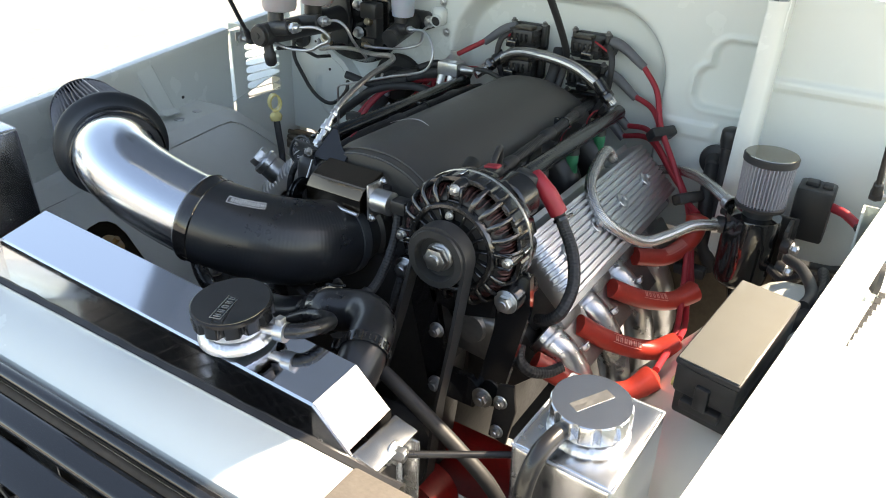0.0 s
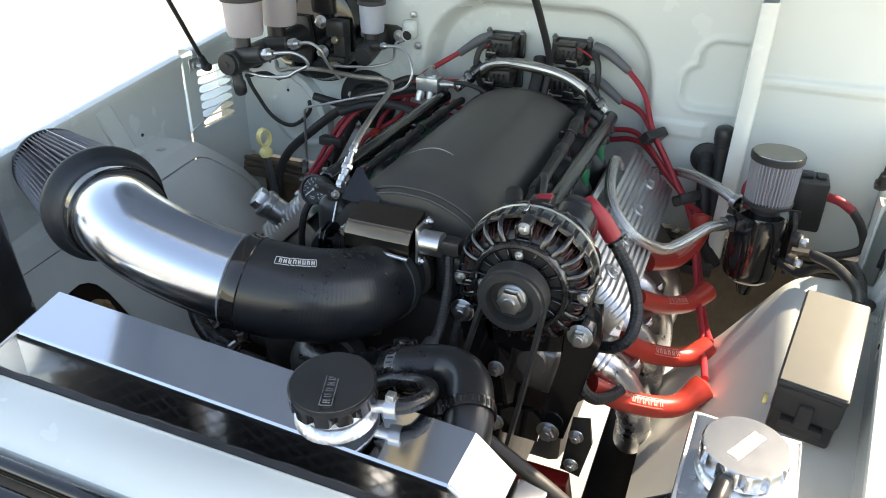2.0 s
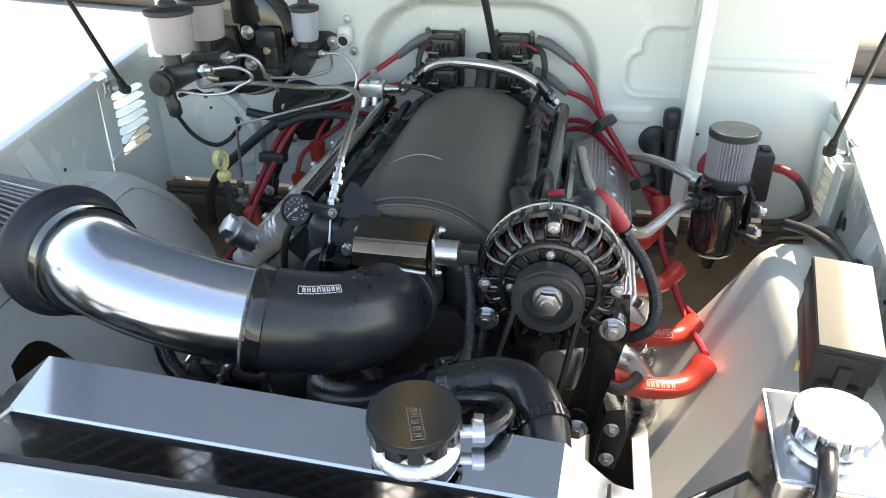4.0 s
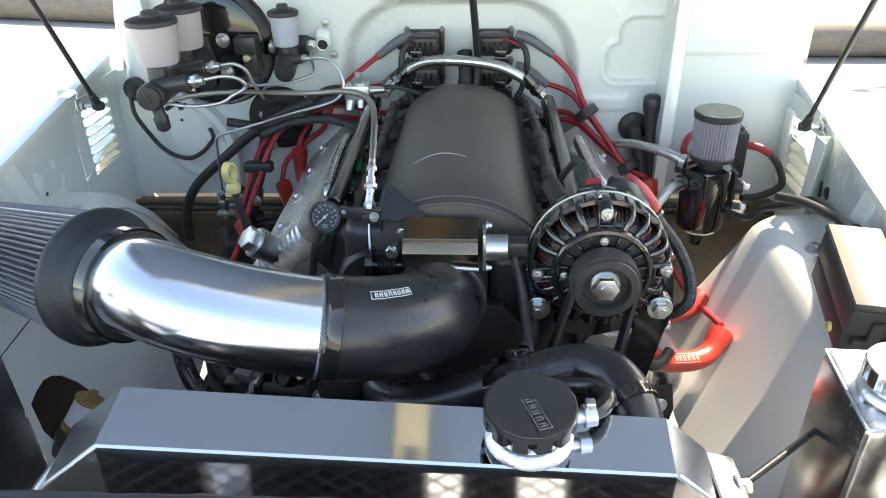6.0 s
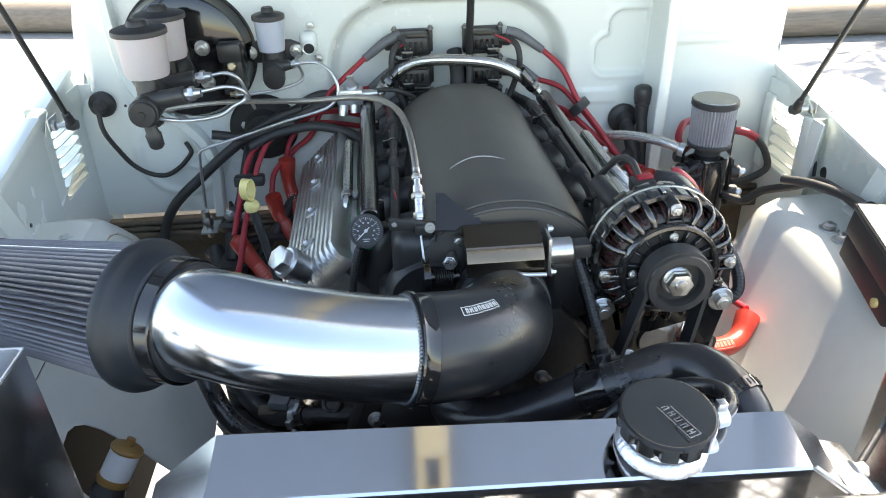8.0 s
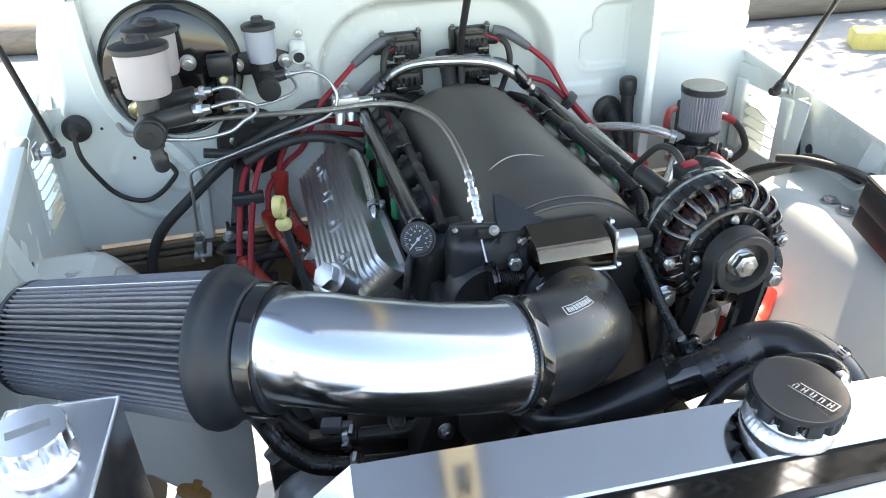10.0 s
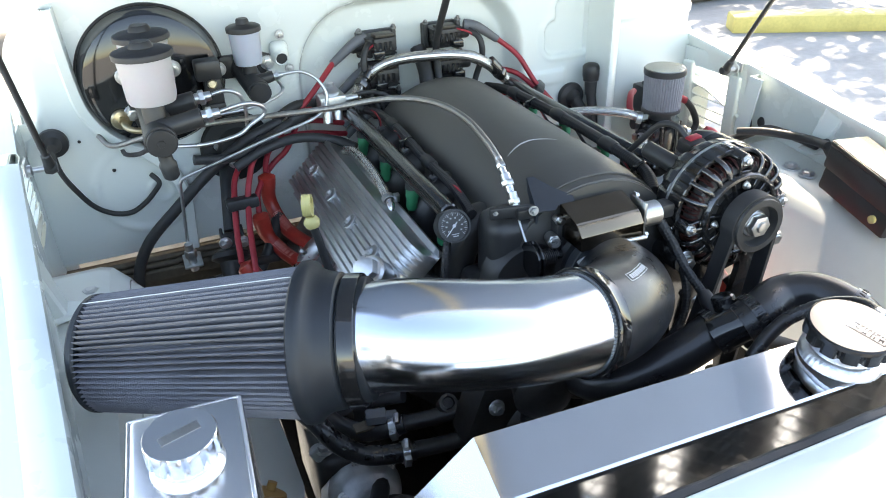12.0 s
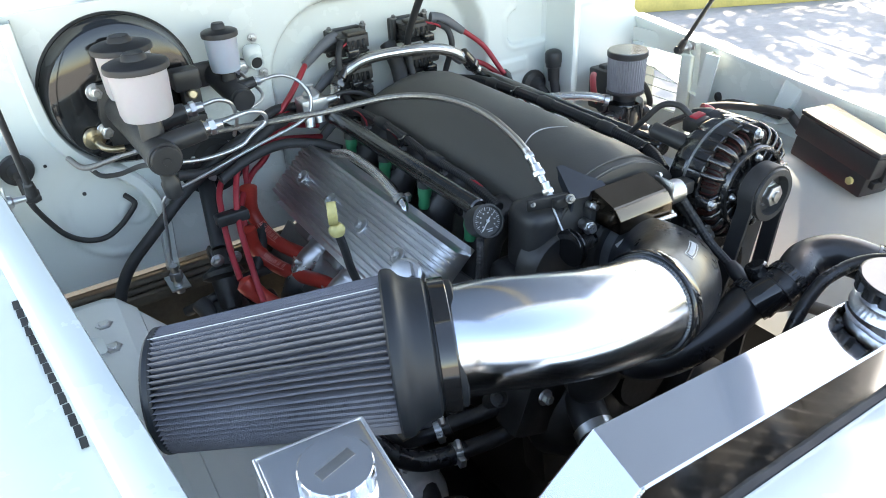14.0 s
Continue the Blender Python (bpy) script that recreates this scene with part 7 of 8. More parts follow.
# ---- breather catch can ----
def catch_can():
    t = thing("catch_can", (0.418, 0.664, 0.80), "gloss black oil catch can with a small pleated breather filter", "catch can")
    c = Vector((0.415, 0.672, 0))
    b = bm_()
    turn(b, [(0, 0.012), (0.002, 0.028), (0.007, 0.035), (0.014, 0.0390), (0.026, 0.0400), (0.116, 0.0400), (0.120, 0.0385), (0.121, 0.0)], c + Vector((-0.004, 0, 0.820)), (0, 0, 1), 48, cap=False)
    turn(b, [(0, 0.010), (0.02, 0.014), (0.03, 0.014)], c + Vector((-0.004, 0, 0.794)), (0, 0, 1), 20)
    part("can", b, BLACK_GLOSS, t)
    b = bm_()
    turn(b, [(0, 0.0215), (0.010, 0.0215), (0.012, 0.018), (0.022, 0.018)], c + Vector((0, 0, 0.940)), (0, 0, 1), 28)
    turn(b, [(0, 0.013), (0.012, 0.013), (0.014, 0.010)], c + Vector((-0.040, -0.010, 0.915)), (-1, -0.15, 0), 20)
    turn(b, [(0, 0.012), (0.012, 0.012), (0.014, 0.010)], c + Vector((-0.038, 0.012, 0.952 - 0.02)), (-1, 0.1, 0.2), 20)
    part("neck", b, BLACK, t)
    b = bm_()
    seg = 176
    rings = []
    for f in (0, 0.5, 1):
        r0 = 0.0345 + 0.0022 * f
        rings.append([b.verts.new(c + Vector(((r0 - (0.0055, 0.0, 0.0, 0.0055)[k % 4]) * math.cos(2 * math.pi * k / seg), (r0 - (0.0055, 0.0, 0.0, 0.0055)[k % 4]) * math.sin(2 * math.pi * k / seg), 0.961 + 0.066 * f))) for k in range(seg)])
    for A, B in zip(rings, rings[1:]):
        for k in range(seg):
            j = (k + 1) % seg
            b.faces.new((A[k], A[j], B[j], B[k]))
    k = part("breather_filter", b, PLEAT_LIGHT, t, "small grey pleated breather filter", 20)
    b = bm_()
    turn(b, [(-0.004, 0.027), (-0.003, 0.0355), (0.002, 0.0362), (0.004, 0.034)], c + Vector((0, 0, 0.958)), (0, 0, 1), 48)
    turn(b, [(0, 0.0362), (0.002, 0.0382), (0.010, 0.0382), (0.0115, 0.037)], c + Vector((0, 0, 1.024)), (0, 0, 1), 48)
    part("filter_band", b, RUBBER, k)
    b = bm_()
    turn(b, [(0, 0.0365), (0.0015, 0.036), (0.0016, 0.0)], c + Vector((0, 0, 1.0353)), (0, 0, 1), 48, cap=False)
    part("filter_top", b, ANODISED, k, "shiny dark metal top")
    # bracket with bolts
    b = bm_()
    box(b, c + Vector((0.046, 0.020, 0.885)), (0.006, 0.050, 0.085), None, 0.001)
    box(b, c + Vector((0.030, 0.052, 0.885)), (0.05, 0.006, 0.085), None, 0.001)
    for z in (0.905, 0.868):
        turn(b, [(0, 0.012), (0.012, 0.012)], c + Vector((0.046, -0.004, z)), (1, -0.3, 0), 18)
    part("bracket", b, BLACK, t)
    b = bm_()
    for z in (0.905, 0.868):
        bolt(b, c + Vector((0.058, -0.008, z)), (1, -0.3, 0), 0.0065, 0.008)
    part("bracket_bolt", b, STEEL, t)


catch_can()
line("braided_hose", [(0.192, 0.645, 0.985), (0.187, 0.632, 1.000), (0.188, 0.600, 1.000), (0.200, 0.535, 0.986), (0.220, 0.503, 0.968), (0.250, 0.496, 0.944), (0.285, 0.548, 0.908), (0.310, 0.580, 0.910), (0.338, 0.615, 0.922), (0.366, 0.655, 0.915)], 0.0085, STEEL_BRAID, "stainless braided breather hose from rocker cover to catch can", "hose", n=8, seg=16)
line("braided_hose", [(0.225, 0.800, 0.925), (0.262, 0.785, 0.938), (0.305, 0.740, 0.952), (0.345, 0.695, 0.955), (0.374, 0.674, 0.946)], 0.0085, STEEL_BRAID, "stainless braided breather hose to the catch can", "hose", n=8, seg=16)


def breather_ends():
    t = thing("breather_hose_ends", (0.36, 0.66, 0.91), "bright hose clamps on the catch can hoses", "fitting")
    for p, d in (((0.362, 0.655, 0.914), (1, 0.2, 0.2)), ((0.370, 0.676, 0.947), (0.8, -0.5, -0.2)), ((0.1925, 0.644, 0.974), (0.2, 0.3, -0.9))):
        b = bm_()
        clamp_ring(b, p, d, 0.0100, 0.009)
        part("clamp", b, STEEL, t)


breather_ends()


def relay_box():
    t = thing("relay_box", (0.497, 0.77, 0.87), "black plastic relay box on the firewall with a red battery cable", "relay box")
    b = bm_()
    box(b, (0.478, 0.785, 0.922), (0.054, 0.055, 0.086), None, 0.005)
    box(b, (0.470, 0.785, 0.967), (0.020, 0.020, 0.010), None, 0.003)
    box(b, (0.492, 0.785, 0.967), (0.016, 0.020, 0.008), None, 0.003)
    part("box", b, BLACK, t)
    b = bm_()
    hose(b, [(0.503, 0.772, 0.940), (0.525, 0.762, 0.938), (0.545, 0.755, 0.928)], 0.0072, 14)
    part("red_terminal_boot", b, RED_LEAD, t, "red terminal sleeve")
    b = bm_()
    hose(b, [(0.543, 0.755, 0.930), (0.562, 0.750, 0.905), (0.570, 0.746, 0.872), (0.535, 0.742, 0.853), (0.50, 0.735, 0.852)], 0.0066, 14)
    part("battery_cable", b, RUBBER, t)
    b = bm_()
    hose(b, [(0.395, 0.722, 0.925), (0.382, 0.722, 0.950), (0.395, 0.740, 0.968), (0.42, 0.765, 0.965)], 0.0062, 12)
    part("red_cable", b, RED_LEAD, t)


relay_box()
line("wiring_loom", [(0.45, 0.665, 0.865), (0.478, 0.640, 0.862), (0.500, 0.625, 0.885), (0.524, 0.575, 0.915), (0.525, 0.520, 0.948), (0.530, 0.47, 0.952), (0.525, 0.41, 0.955)], 0.0070, LOOM, "black corrugated loom along the inner wing", "wiring loom", n=8, seg=14)
line("wiring_loom", [(0.480, 0.540, 0.945), (0.500, 0.505, 0.953), (0.516, 0.46, 0.958), (0.522, 0.42, 0.962), (0.518, 0.385, 0.965)], 0.0072, BLACK, "black taped loom branch along the inner wing", "wiring loom", n=8, seg=12)


def horn_and_wire():
    t = thing("wing_grommet", (0.583, 0.575, 0.935), "black rubber grommet in the inner wing with a thin wire", "grommet")
    b = bm_()
    turn(b, [(0, 0.021), (0.006, 0.021), (0.012, 0.014), (0.022, 0.010), (0.024, 0.0)], (0.590, 0.575, 0.935), (-1, -0.1, 0), 28, cap=False)
    part("grommet", b, RUBBER, t)
    b = bm_()
    hose(b, [(0.575, 0.60, 1.030), (0.574, 0.612, 1.010), (0.576, 0.614, 0.97), (0.572, 0.604, 0.93), (0.570, 0.60, 0.915)], 0.0028, 8)
    part("wire", b, RUBBER, t)


horn_and_wire()


# ---- fuse box ----
def fuse_box():
    t = thing("fuse_box", (0.477, 0.255, 0.90), "black fuse box with a glossy pale lid on the wheel arch", "fuse box")
    R = Matrix.Rotation(radians(-8.9), 3, "Z") @ Matrix.Rotation(radians(9.3), 3, "X") @ Matrix.Rotation(radians(2), 3, "Y")
    c = Vector((0.475, 0.2530, 0.9885))
    b = bm_()
    box(b, c + R @ Vector((0, 0, -0.022)), (0.062, 0.150, 0.036), R, 0.004)
    box(b, c + R @ Vector((0, 0, -0.056)), (0.060, 0.140, 0.036), R, 0.004)
    box(b, c + R @ Vector((0.0, -0.076, -0.032)), (0.014, 0.008, 0.030), R, 0.002)
    box(b, c + R @ Vector((0.0, -0.074, -0.050)), (0.040, 0.010, 0.012), R, 0.002)
    part("box", b, BLACK, t)
    b = bm_()
    box(b, c, (0.064, 0.152, 0.008), R, 0.003)
    k = part("lid", b, BLACK, t, "black rimmed lid")
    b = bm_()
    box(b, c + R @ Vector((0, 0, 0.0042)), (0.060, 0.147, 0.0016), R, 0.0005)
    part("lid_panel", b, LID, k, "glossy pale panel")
    b = bm_()
    turn(b, [(0, 0.006), (0.004, 0.006), (0.005, 0.004)], c + R @ Vector((-0.035, -0.050, -0.052)), R @ Vector((-1, 0, 0)), 16)
    part("yellow_plug", b, YELLOW, t)
    b = bm_()
    box(b, c + R @ Vector((0.005, -0.066, -0.068)), (0.030, 0.006, 0.010), R, 0.001)
    part("red_lock", b, RED_LEAD, t)
    b = bm_()
    hose(b, [c + R @ Vector((0.01, 0.07, -0.05)), c + R @ Vector((0.02, 0.10, -0.055)), c + R @ Vector((0.035, 0.15, -0.05))], 0.008, 12)
    part("loom_tail", b, RUBBER, t)


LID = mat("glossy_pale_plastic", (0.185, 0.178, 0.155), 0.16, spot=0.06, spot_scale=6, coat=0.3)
fuse_box()


# ---- overflow tanks ----
def tank(c, size, yaw, capr, label, hose_pts):
    t = thing("overflow_tank", (c[0], c[1], c[2] - size[2]), label, "overflow tank", "overflow tanks")
    R = Matrix.Rotation(radians(yaw), 3, "Z") @ Matrix.Rotation(radians(3), 3, "X")
    c = Vector(c)
    b = bm_()
    box(b, c + R @ Vector((0, 0, -size[2] / 2)), size, R, 0.008, 3)
    k = part("tank", b, SATIN_TANK, t, "polished aluminium tank body", 25)
    b = bm_()
    hx, hy = size[0] / 2 - 0.002, size[1] / 2 - 0.002
    for (x0, y0), (x1, y1) in (((-hx, -hy), (hx, -hy)), ((hx, -hy), (hx, hy)), ((hx, hy), (-hx, hy)), ((-hx, hy), (-hx, -hy))):
        n = int(max(abs(x1 - x0), abs(y1 - y0)) / 0.0026)
        for i in range(n):
            f = (i + 0.5) / n
            p = c + R @ Vector((x0 + (x1 - x0) * f, y0 + (y1 - y0) * f, -0.0025))
            turn(b, [(-0.0016, 0.0009), (0, 0.0015), (0.0016, 0.0009)], p, R @ Vector((x1 - x0, y1 - y0, 0)), 7)
    part("seam_weld", b, WELD, k)
    q = c + R @ Vector((0, -0.004, 0))
    up = R @ Vector((0, 0, 1))
    b = bm_()
    turn(b, [(-0.001, capr * 0.86), (0.014, capr * 0.84), (0.015, capr * 0.7)], q, up, 36)
    turn(b, [(-0.002, capr * 1.02), (0.002, capr * 1.0), (0.005, capr * 0.93), (0.007, capr * 0.85)], q, up, 140, wave=lambda w, h: 1 + 0.016 * abs(math.sin(w * 19)))
    part("neck", b, WELD, t)
    b = bm_()
    cap(b, q + up * 0.012, up, capr, 0.018, 12, True)
    k = part("cap", b, CAP_ALU, t, "brushed scalloped billet cap", 35)
    b = bm_()
    box(b, q + up * 0.0302, (capr * 1.1, capr * 0.30, 0.0004), R @ Matrix.Rotation(radians(62 if c.x > 0 else 20), 3, "Z"), 0)
    part("etched_mark", b, CAST, k)
    b = bm_()
    hose(b, hose_pts, 0.0075, 14)
    part("overflow_hose", b, HOSE, t)


tank((-0.498, 0.026, 1.050), (0.086, 0.114, 0.24), -4, 0.0255, "polished welded aluminium overflow tank beside the radiator", [(-0.500, -0.040, 1.030), (-0.502, -0.075, 1.02), (-0.503, -0.085, 0.96), (-0.50, -0.085, 0.85)])
tank((0.404, 0.037, 0.989), (0.090, 0.110, 0.24), -3, 0.0335, "polished welded aluminium overflow tank with a scalloped cap", [(0.394, 0.013, 1.000), (0.391, -0.007, 1.004), (0.386, -0.029, 0.995), (0.382, -0.040, 0.96), (0.382, -0.042, 0.90)])


# ---- gauge, dipstick, oil cap ----
def gauge():
    t = thing("pressure_gauge", (-0.163, 0.325, 0.99), "round black fuel pressure gauge with white numerals ring", "gauge")
    d = Vector((-0.06, -0.86, 0.42)).normalized()
    c = Vector((-0.163, 0.320, 1.016))
    b = bm_()
    turn(b, [(-0.026, 0.010), (-0.024, 0.0195), (0.0, 0.0205), (0.002, 0.0205), (0.0022, 0.0180), (-0.001, 0.0178)], c, d, 44)
    part("case", b, BLACK, t)
    R = axes(d)
    b = bm_()
    for k in range(31):
        a = radians(-135 + 270 * k / 30 + 90)
        r0, r1 = (0.0125, 0.0165) if k % 3 == 0 else (0.0145, 0.0162)
        p = c + R @ Vector((math.cos(a) * (r0 + r1) / 2, math.sin(a) * (r0 + r1) / 2, -0.0004))
        box(b, p, (r1 - r0, 0.0004 if k % 3 else 0.0008, 0.0003), R @ Matrix.Rotation(a, 3, "Z"), 0)
    for k in range(8):
        a = radians(-125 + 250 * k / 7 + 90)
        box(b, c + R @ Vector((math.cos(a) * 0.0098, math.sin(a) * 0.0098, -0.0004)), (0.0020, 0.0016, 0.0003), R, 0)
    box(b, c + R @ Vector((0, -0.010, -0.0004)), (0.009, 0.0009, 0.0003), R, 0)
    box(b, c + R @ Vector((0, -0.0125, -0.0004)), (0.007, 0.0010, 0.0003), R, 0)
    k = part("dial_marks", b, DIAL, t, "pale dial ticks and marks")
    b = bm_()
    box(b, c + R @ Vector((-0.003, -0.003, 0.0006)), (0.020, 0.0012, 0.0006), R @ Matrix.Rotation(radians(45), 3, "Z"), 0)
    turn(b, [(0, 0.0022), (0.0012, 0.002)], c, d, 14)
    part("needle", b, WHITE, t)
    b = bm_()
    hose(b, [c + Vector((-0.004, 0.010, -0.018)), (-0.176, 0.318, 0.985), (-0.182, 0.312, 0.955), (-0.190, 0.318, 0.90)], 0.0048, 12)
    part("sleeved_hose", b, LOOM, t)


gauge()


def dipstick():
    t = thing("dipstick", (-0.30, 0.425, 0.85), "pale yellow plastic oil dipstick handle on a black tube", "dipstick")
    b = bm_()
    n = 28
    c = Vector((-0.314, 0.426, 1.031))
    u, v = Vector((0.42, 0.91, 0)).normalized(), Vector((0, 0, 1))
    rows = []
    w = u.cross(v)
    for i in range(n + 1):
        a = 2 * math.pi * i / n
        e = u * math.cos(a) * 0.0075 + v * math.sin(a) * 0.0115
        f = u * math.cos(a) * 0.0105 + v * math.sin(a) * 0.0148
        rows.append([c + e - w * 0.005, c + f - w * 0.0055, c + f + w * 0.0055, c + e + w * 0.005, c + e - w * 0.005])
    sheet(b, rows, 0)
    turn(b, [(0, 0.0085), (0.006, 0.0105), (0.010, 0.0095), (0.014, 0.006)], (-0.311, 0.424, 1.002), (-0.1, 0.05, 1), 22)
    part("handle", b, YELLOW, t)
    b = bm_()
    hose(b, [(-0.311, 0.424, 1.004), (-0.306, 0.422, 0.980), (-0.300, 0.420, 0.945), (-0.288, 0.405, 0.90), (-0.275, 0.395, 0.85), (-0.25, 0.39, 0.76)], 0.0055, 12)
    part("tube", b, BLACK, t)


dipstick()


def oil_cap():
    t = thing("oil_filler_cap", (-0.268, 0.345, 0.95), "bright oil filler plug with a hexagon head", "oil cap")
    d = Vector((-0.62, -0.35, 0.68))
    b = bm_()
    turn(b, [(-0.022, 0.020), (0.002, 0.019), (0.003, 0.021), (0.012, 0.021), (0.015, 0.018), (0.016, 0.0)], (-0.258, 0.350, 0.958), d, 30, cap=False)
    part("collar", b, STEEL, t)
    b = bm_()
    prism(b, hexagon(0.0165), d, 0.013, Vector((-0.258, 0.350, 0.958)) + d.normalized() * 0.015, bevel=0.002)
    part("hex_head", b, ROCKER, t)


oil_cap()
line("braided_hose", [(-0.192, 0.690, 0.985), (-0.190, 0.640, 1.000), (-0.189, 0.58, 1.002), (-0.189, 0.53, 0.997), (-0.190, 0.488, 0.986)], 0.0072, STEEL_BRAID, "short stainless braided breather hose along the rocker cover", "hose", n=8, seg=14)


def pcv():
    t = thing("breather_elbow", (-0.192, 0.475, 0.96), "bright elbow and clamp at the end of the breather hose", "fitting")
    b = bm_()
    clamp_ring(b, (-0.190, 0.486, 0.986), (0, -1, -0.3), 0.0078, 0.008)
    part("clamp", b, STEEL, t)
    b = bm_()
    hose(b, [(-0.190, 0.486, 0.986), (-0.191, 0.475, 0.982), (-0.194, 0.468, 0.972), (-0.198, 0.464, 0.955)], 0.006, 12)
    part("elbow", b, CHROME, t)


pcv()


# ---- alternator cable, looms on the engine ----
def alt_cable():
    t = thing("alternator_cable", (0.214, 0.33, 1.05), "black alternator cable with a red sleeve", "cable")
    b = bm_()
    hose(b, [(0.205, 0.326, 1.067), (0.214, 0.321, 1.0615), (0.228, 0.322, 1.045), (0.2405, 0.324, 1.026)], 0.0098, 16, rad=lambda q, tot: 0.0075 + 0.0035 * min(1, q / tot * 2))
    part("red_sleeve", b, RED_LEAD, t, "red heat-shrink sleeve")
    b = bm_()
    hose(b, [(0.2385, 0.324, 1.029), (0.251, 0.321, 1.010), (0.270, 0.308, 0.988), (0.284, 0.286, 0.960), (0.283, 0.262, 0.936), (0.268, 0.262, 0.918), (0.25, 0.275, 0.905)], 0.0074, 16)
    part("cable", b, LOOM, t)


alt_cable()
line("wiring_loom", [(0.112, 0.300, 1.010), (0.124, 0.340, 1.022), (0.122, 0.420, 1.030), (0.120, 0.50, 1.033), (0.116, 0.60, 1.034), (0.108, 0.70, 1.034), (0.098, 0.765, 1.025)], 0.0080, LOOM, "black corrugated wiring loom beside the intake cover", "wiring loom", seg=14)
line("wiring_loom", [(-0.128, 0.345, 1.012), (-0.124, 0.42, 1.022), (-0.122, 0.52, 1.022), (-0.118, 0.62, 1.026), (-0.118, 0.72, 1.024), (-0.125, 0.775, 1.015)], 0.0065, LOOM, "thin black wiring loom beside the intake cover", "wiring loom", seg=12)
line("alternator_pigtail", [(0.158, 0.302, 1.072), (0.154, 0.322, 1.084), (0.146, 0.345, 1.080), (0.136, 0.365, 1.055), (0.13, 0.385, 1.03)], 0.0042, RUBBER, "black alternator plug pigtail", "wiring loom")
line("sensor_loom", [(0.070, 0.236, 1.012), (0.078, 0.215, 0.985), (0.082, 0.190, 0.960), (0.084, 0.165, 0.945), (0.080, 0.145, 0.938)], 0.0058, LOOM, "corrugated black sensor loom in front of the engine", "wiring loom")
line("sensor_loom", [(0.086, 0.250, 0.99), (0.092, 0.225, 0.965), (0.094, 0.20, 0.93), (0.088, 0.19, 0.89), (0.07, 0.19, 0.86)], 0.0052, LOOM, "corrugated black sensor loom in front of the engine", "wiring loom")
b_ = bm_()
turn(b_, [(0, 0.0075), (0.010, 0.0095), (0.032, 0.0095), (0.036, 0.007), (0.046, 0.006)], (0.083, 0.158, 0.944), (-0.1, -0.75, -0.35), 18)
solid("sensor_plug", b_, BLACK, (0.083, 0.158, 0.944), "black sensor plug pushed into the coolant hose joint", "connector")
for _p in ([(-0.36, 0.735, 0.972), (-0.31, 0.745, 0.99), (-0.25, 0.755, 0.995), (-0.195, 0.745, 0.985), (-0.165, 0.72, 0.975)], [(-0.42, 0.74, 0.995), (-0.36, 0.75, 0.985), (-0.30, 0.765, 1.0), (-0.24, 0.785, 1.02), (-0.20, 0.80, 1.02)], [(-0.28, 0.79, 1.02), (-0.24, 0.80, 1.035), (-0.20, 0.81, 1.03), (-0.17, 0.82, 1.02)]):
    line("wiring_loom", _p, 0.0078, RUBBER, "black taped loom across the back of the engine", "wiring loom")
line("heater_hose", [(-0.27, 0.785, 1.018), (-0.33, 0.782, 0.997), (-0.40, 0.785, 0.951), (-0.46, 0.780, 0.903), (-0.515, 0.778, 0.853), (-0.543, 0.775, 0.80), (-0.548, 0.775, 0.74)], 0.0092, RUBBER, "black rubber heater hose falling beside the engine", "hose", seg=14)


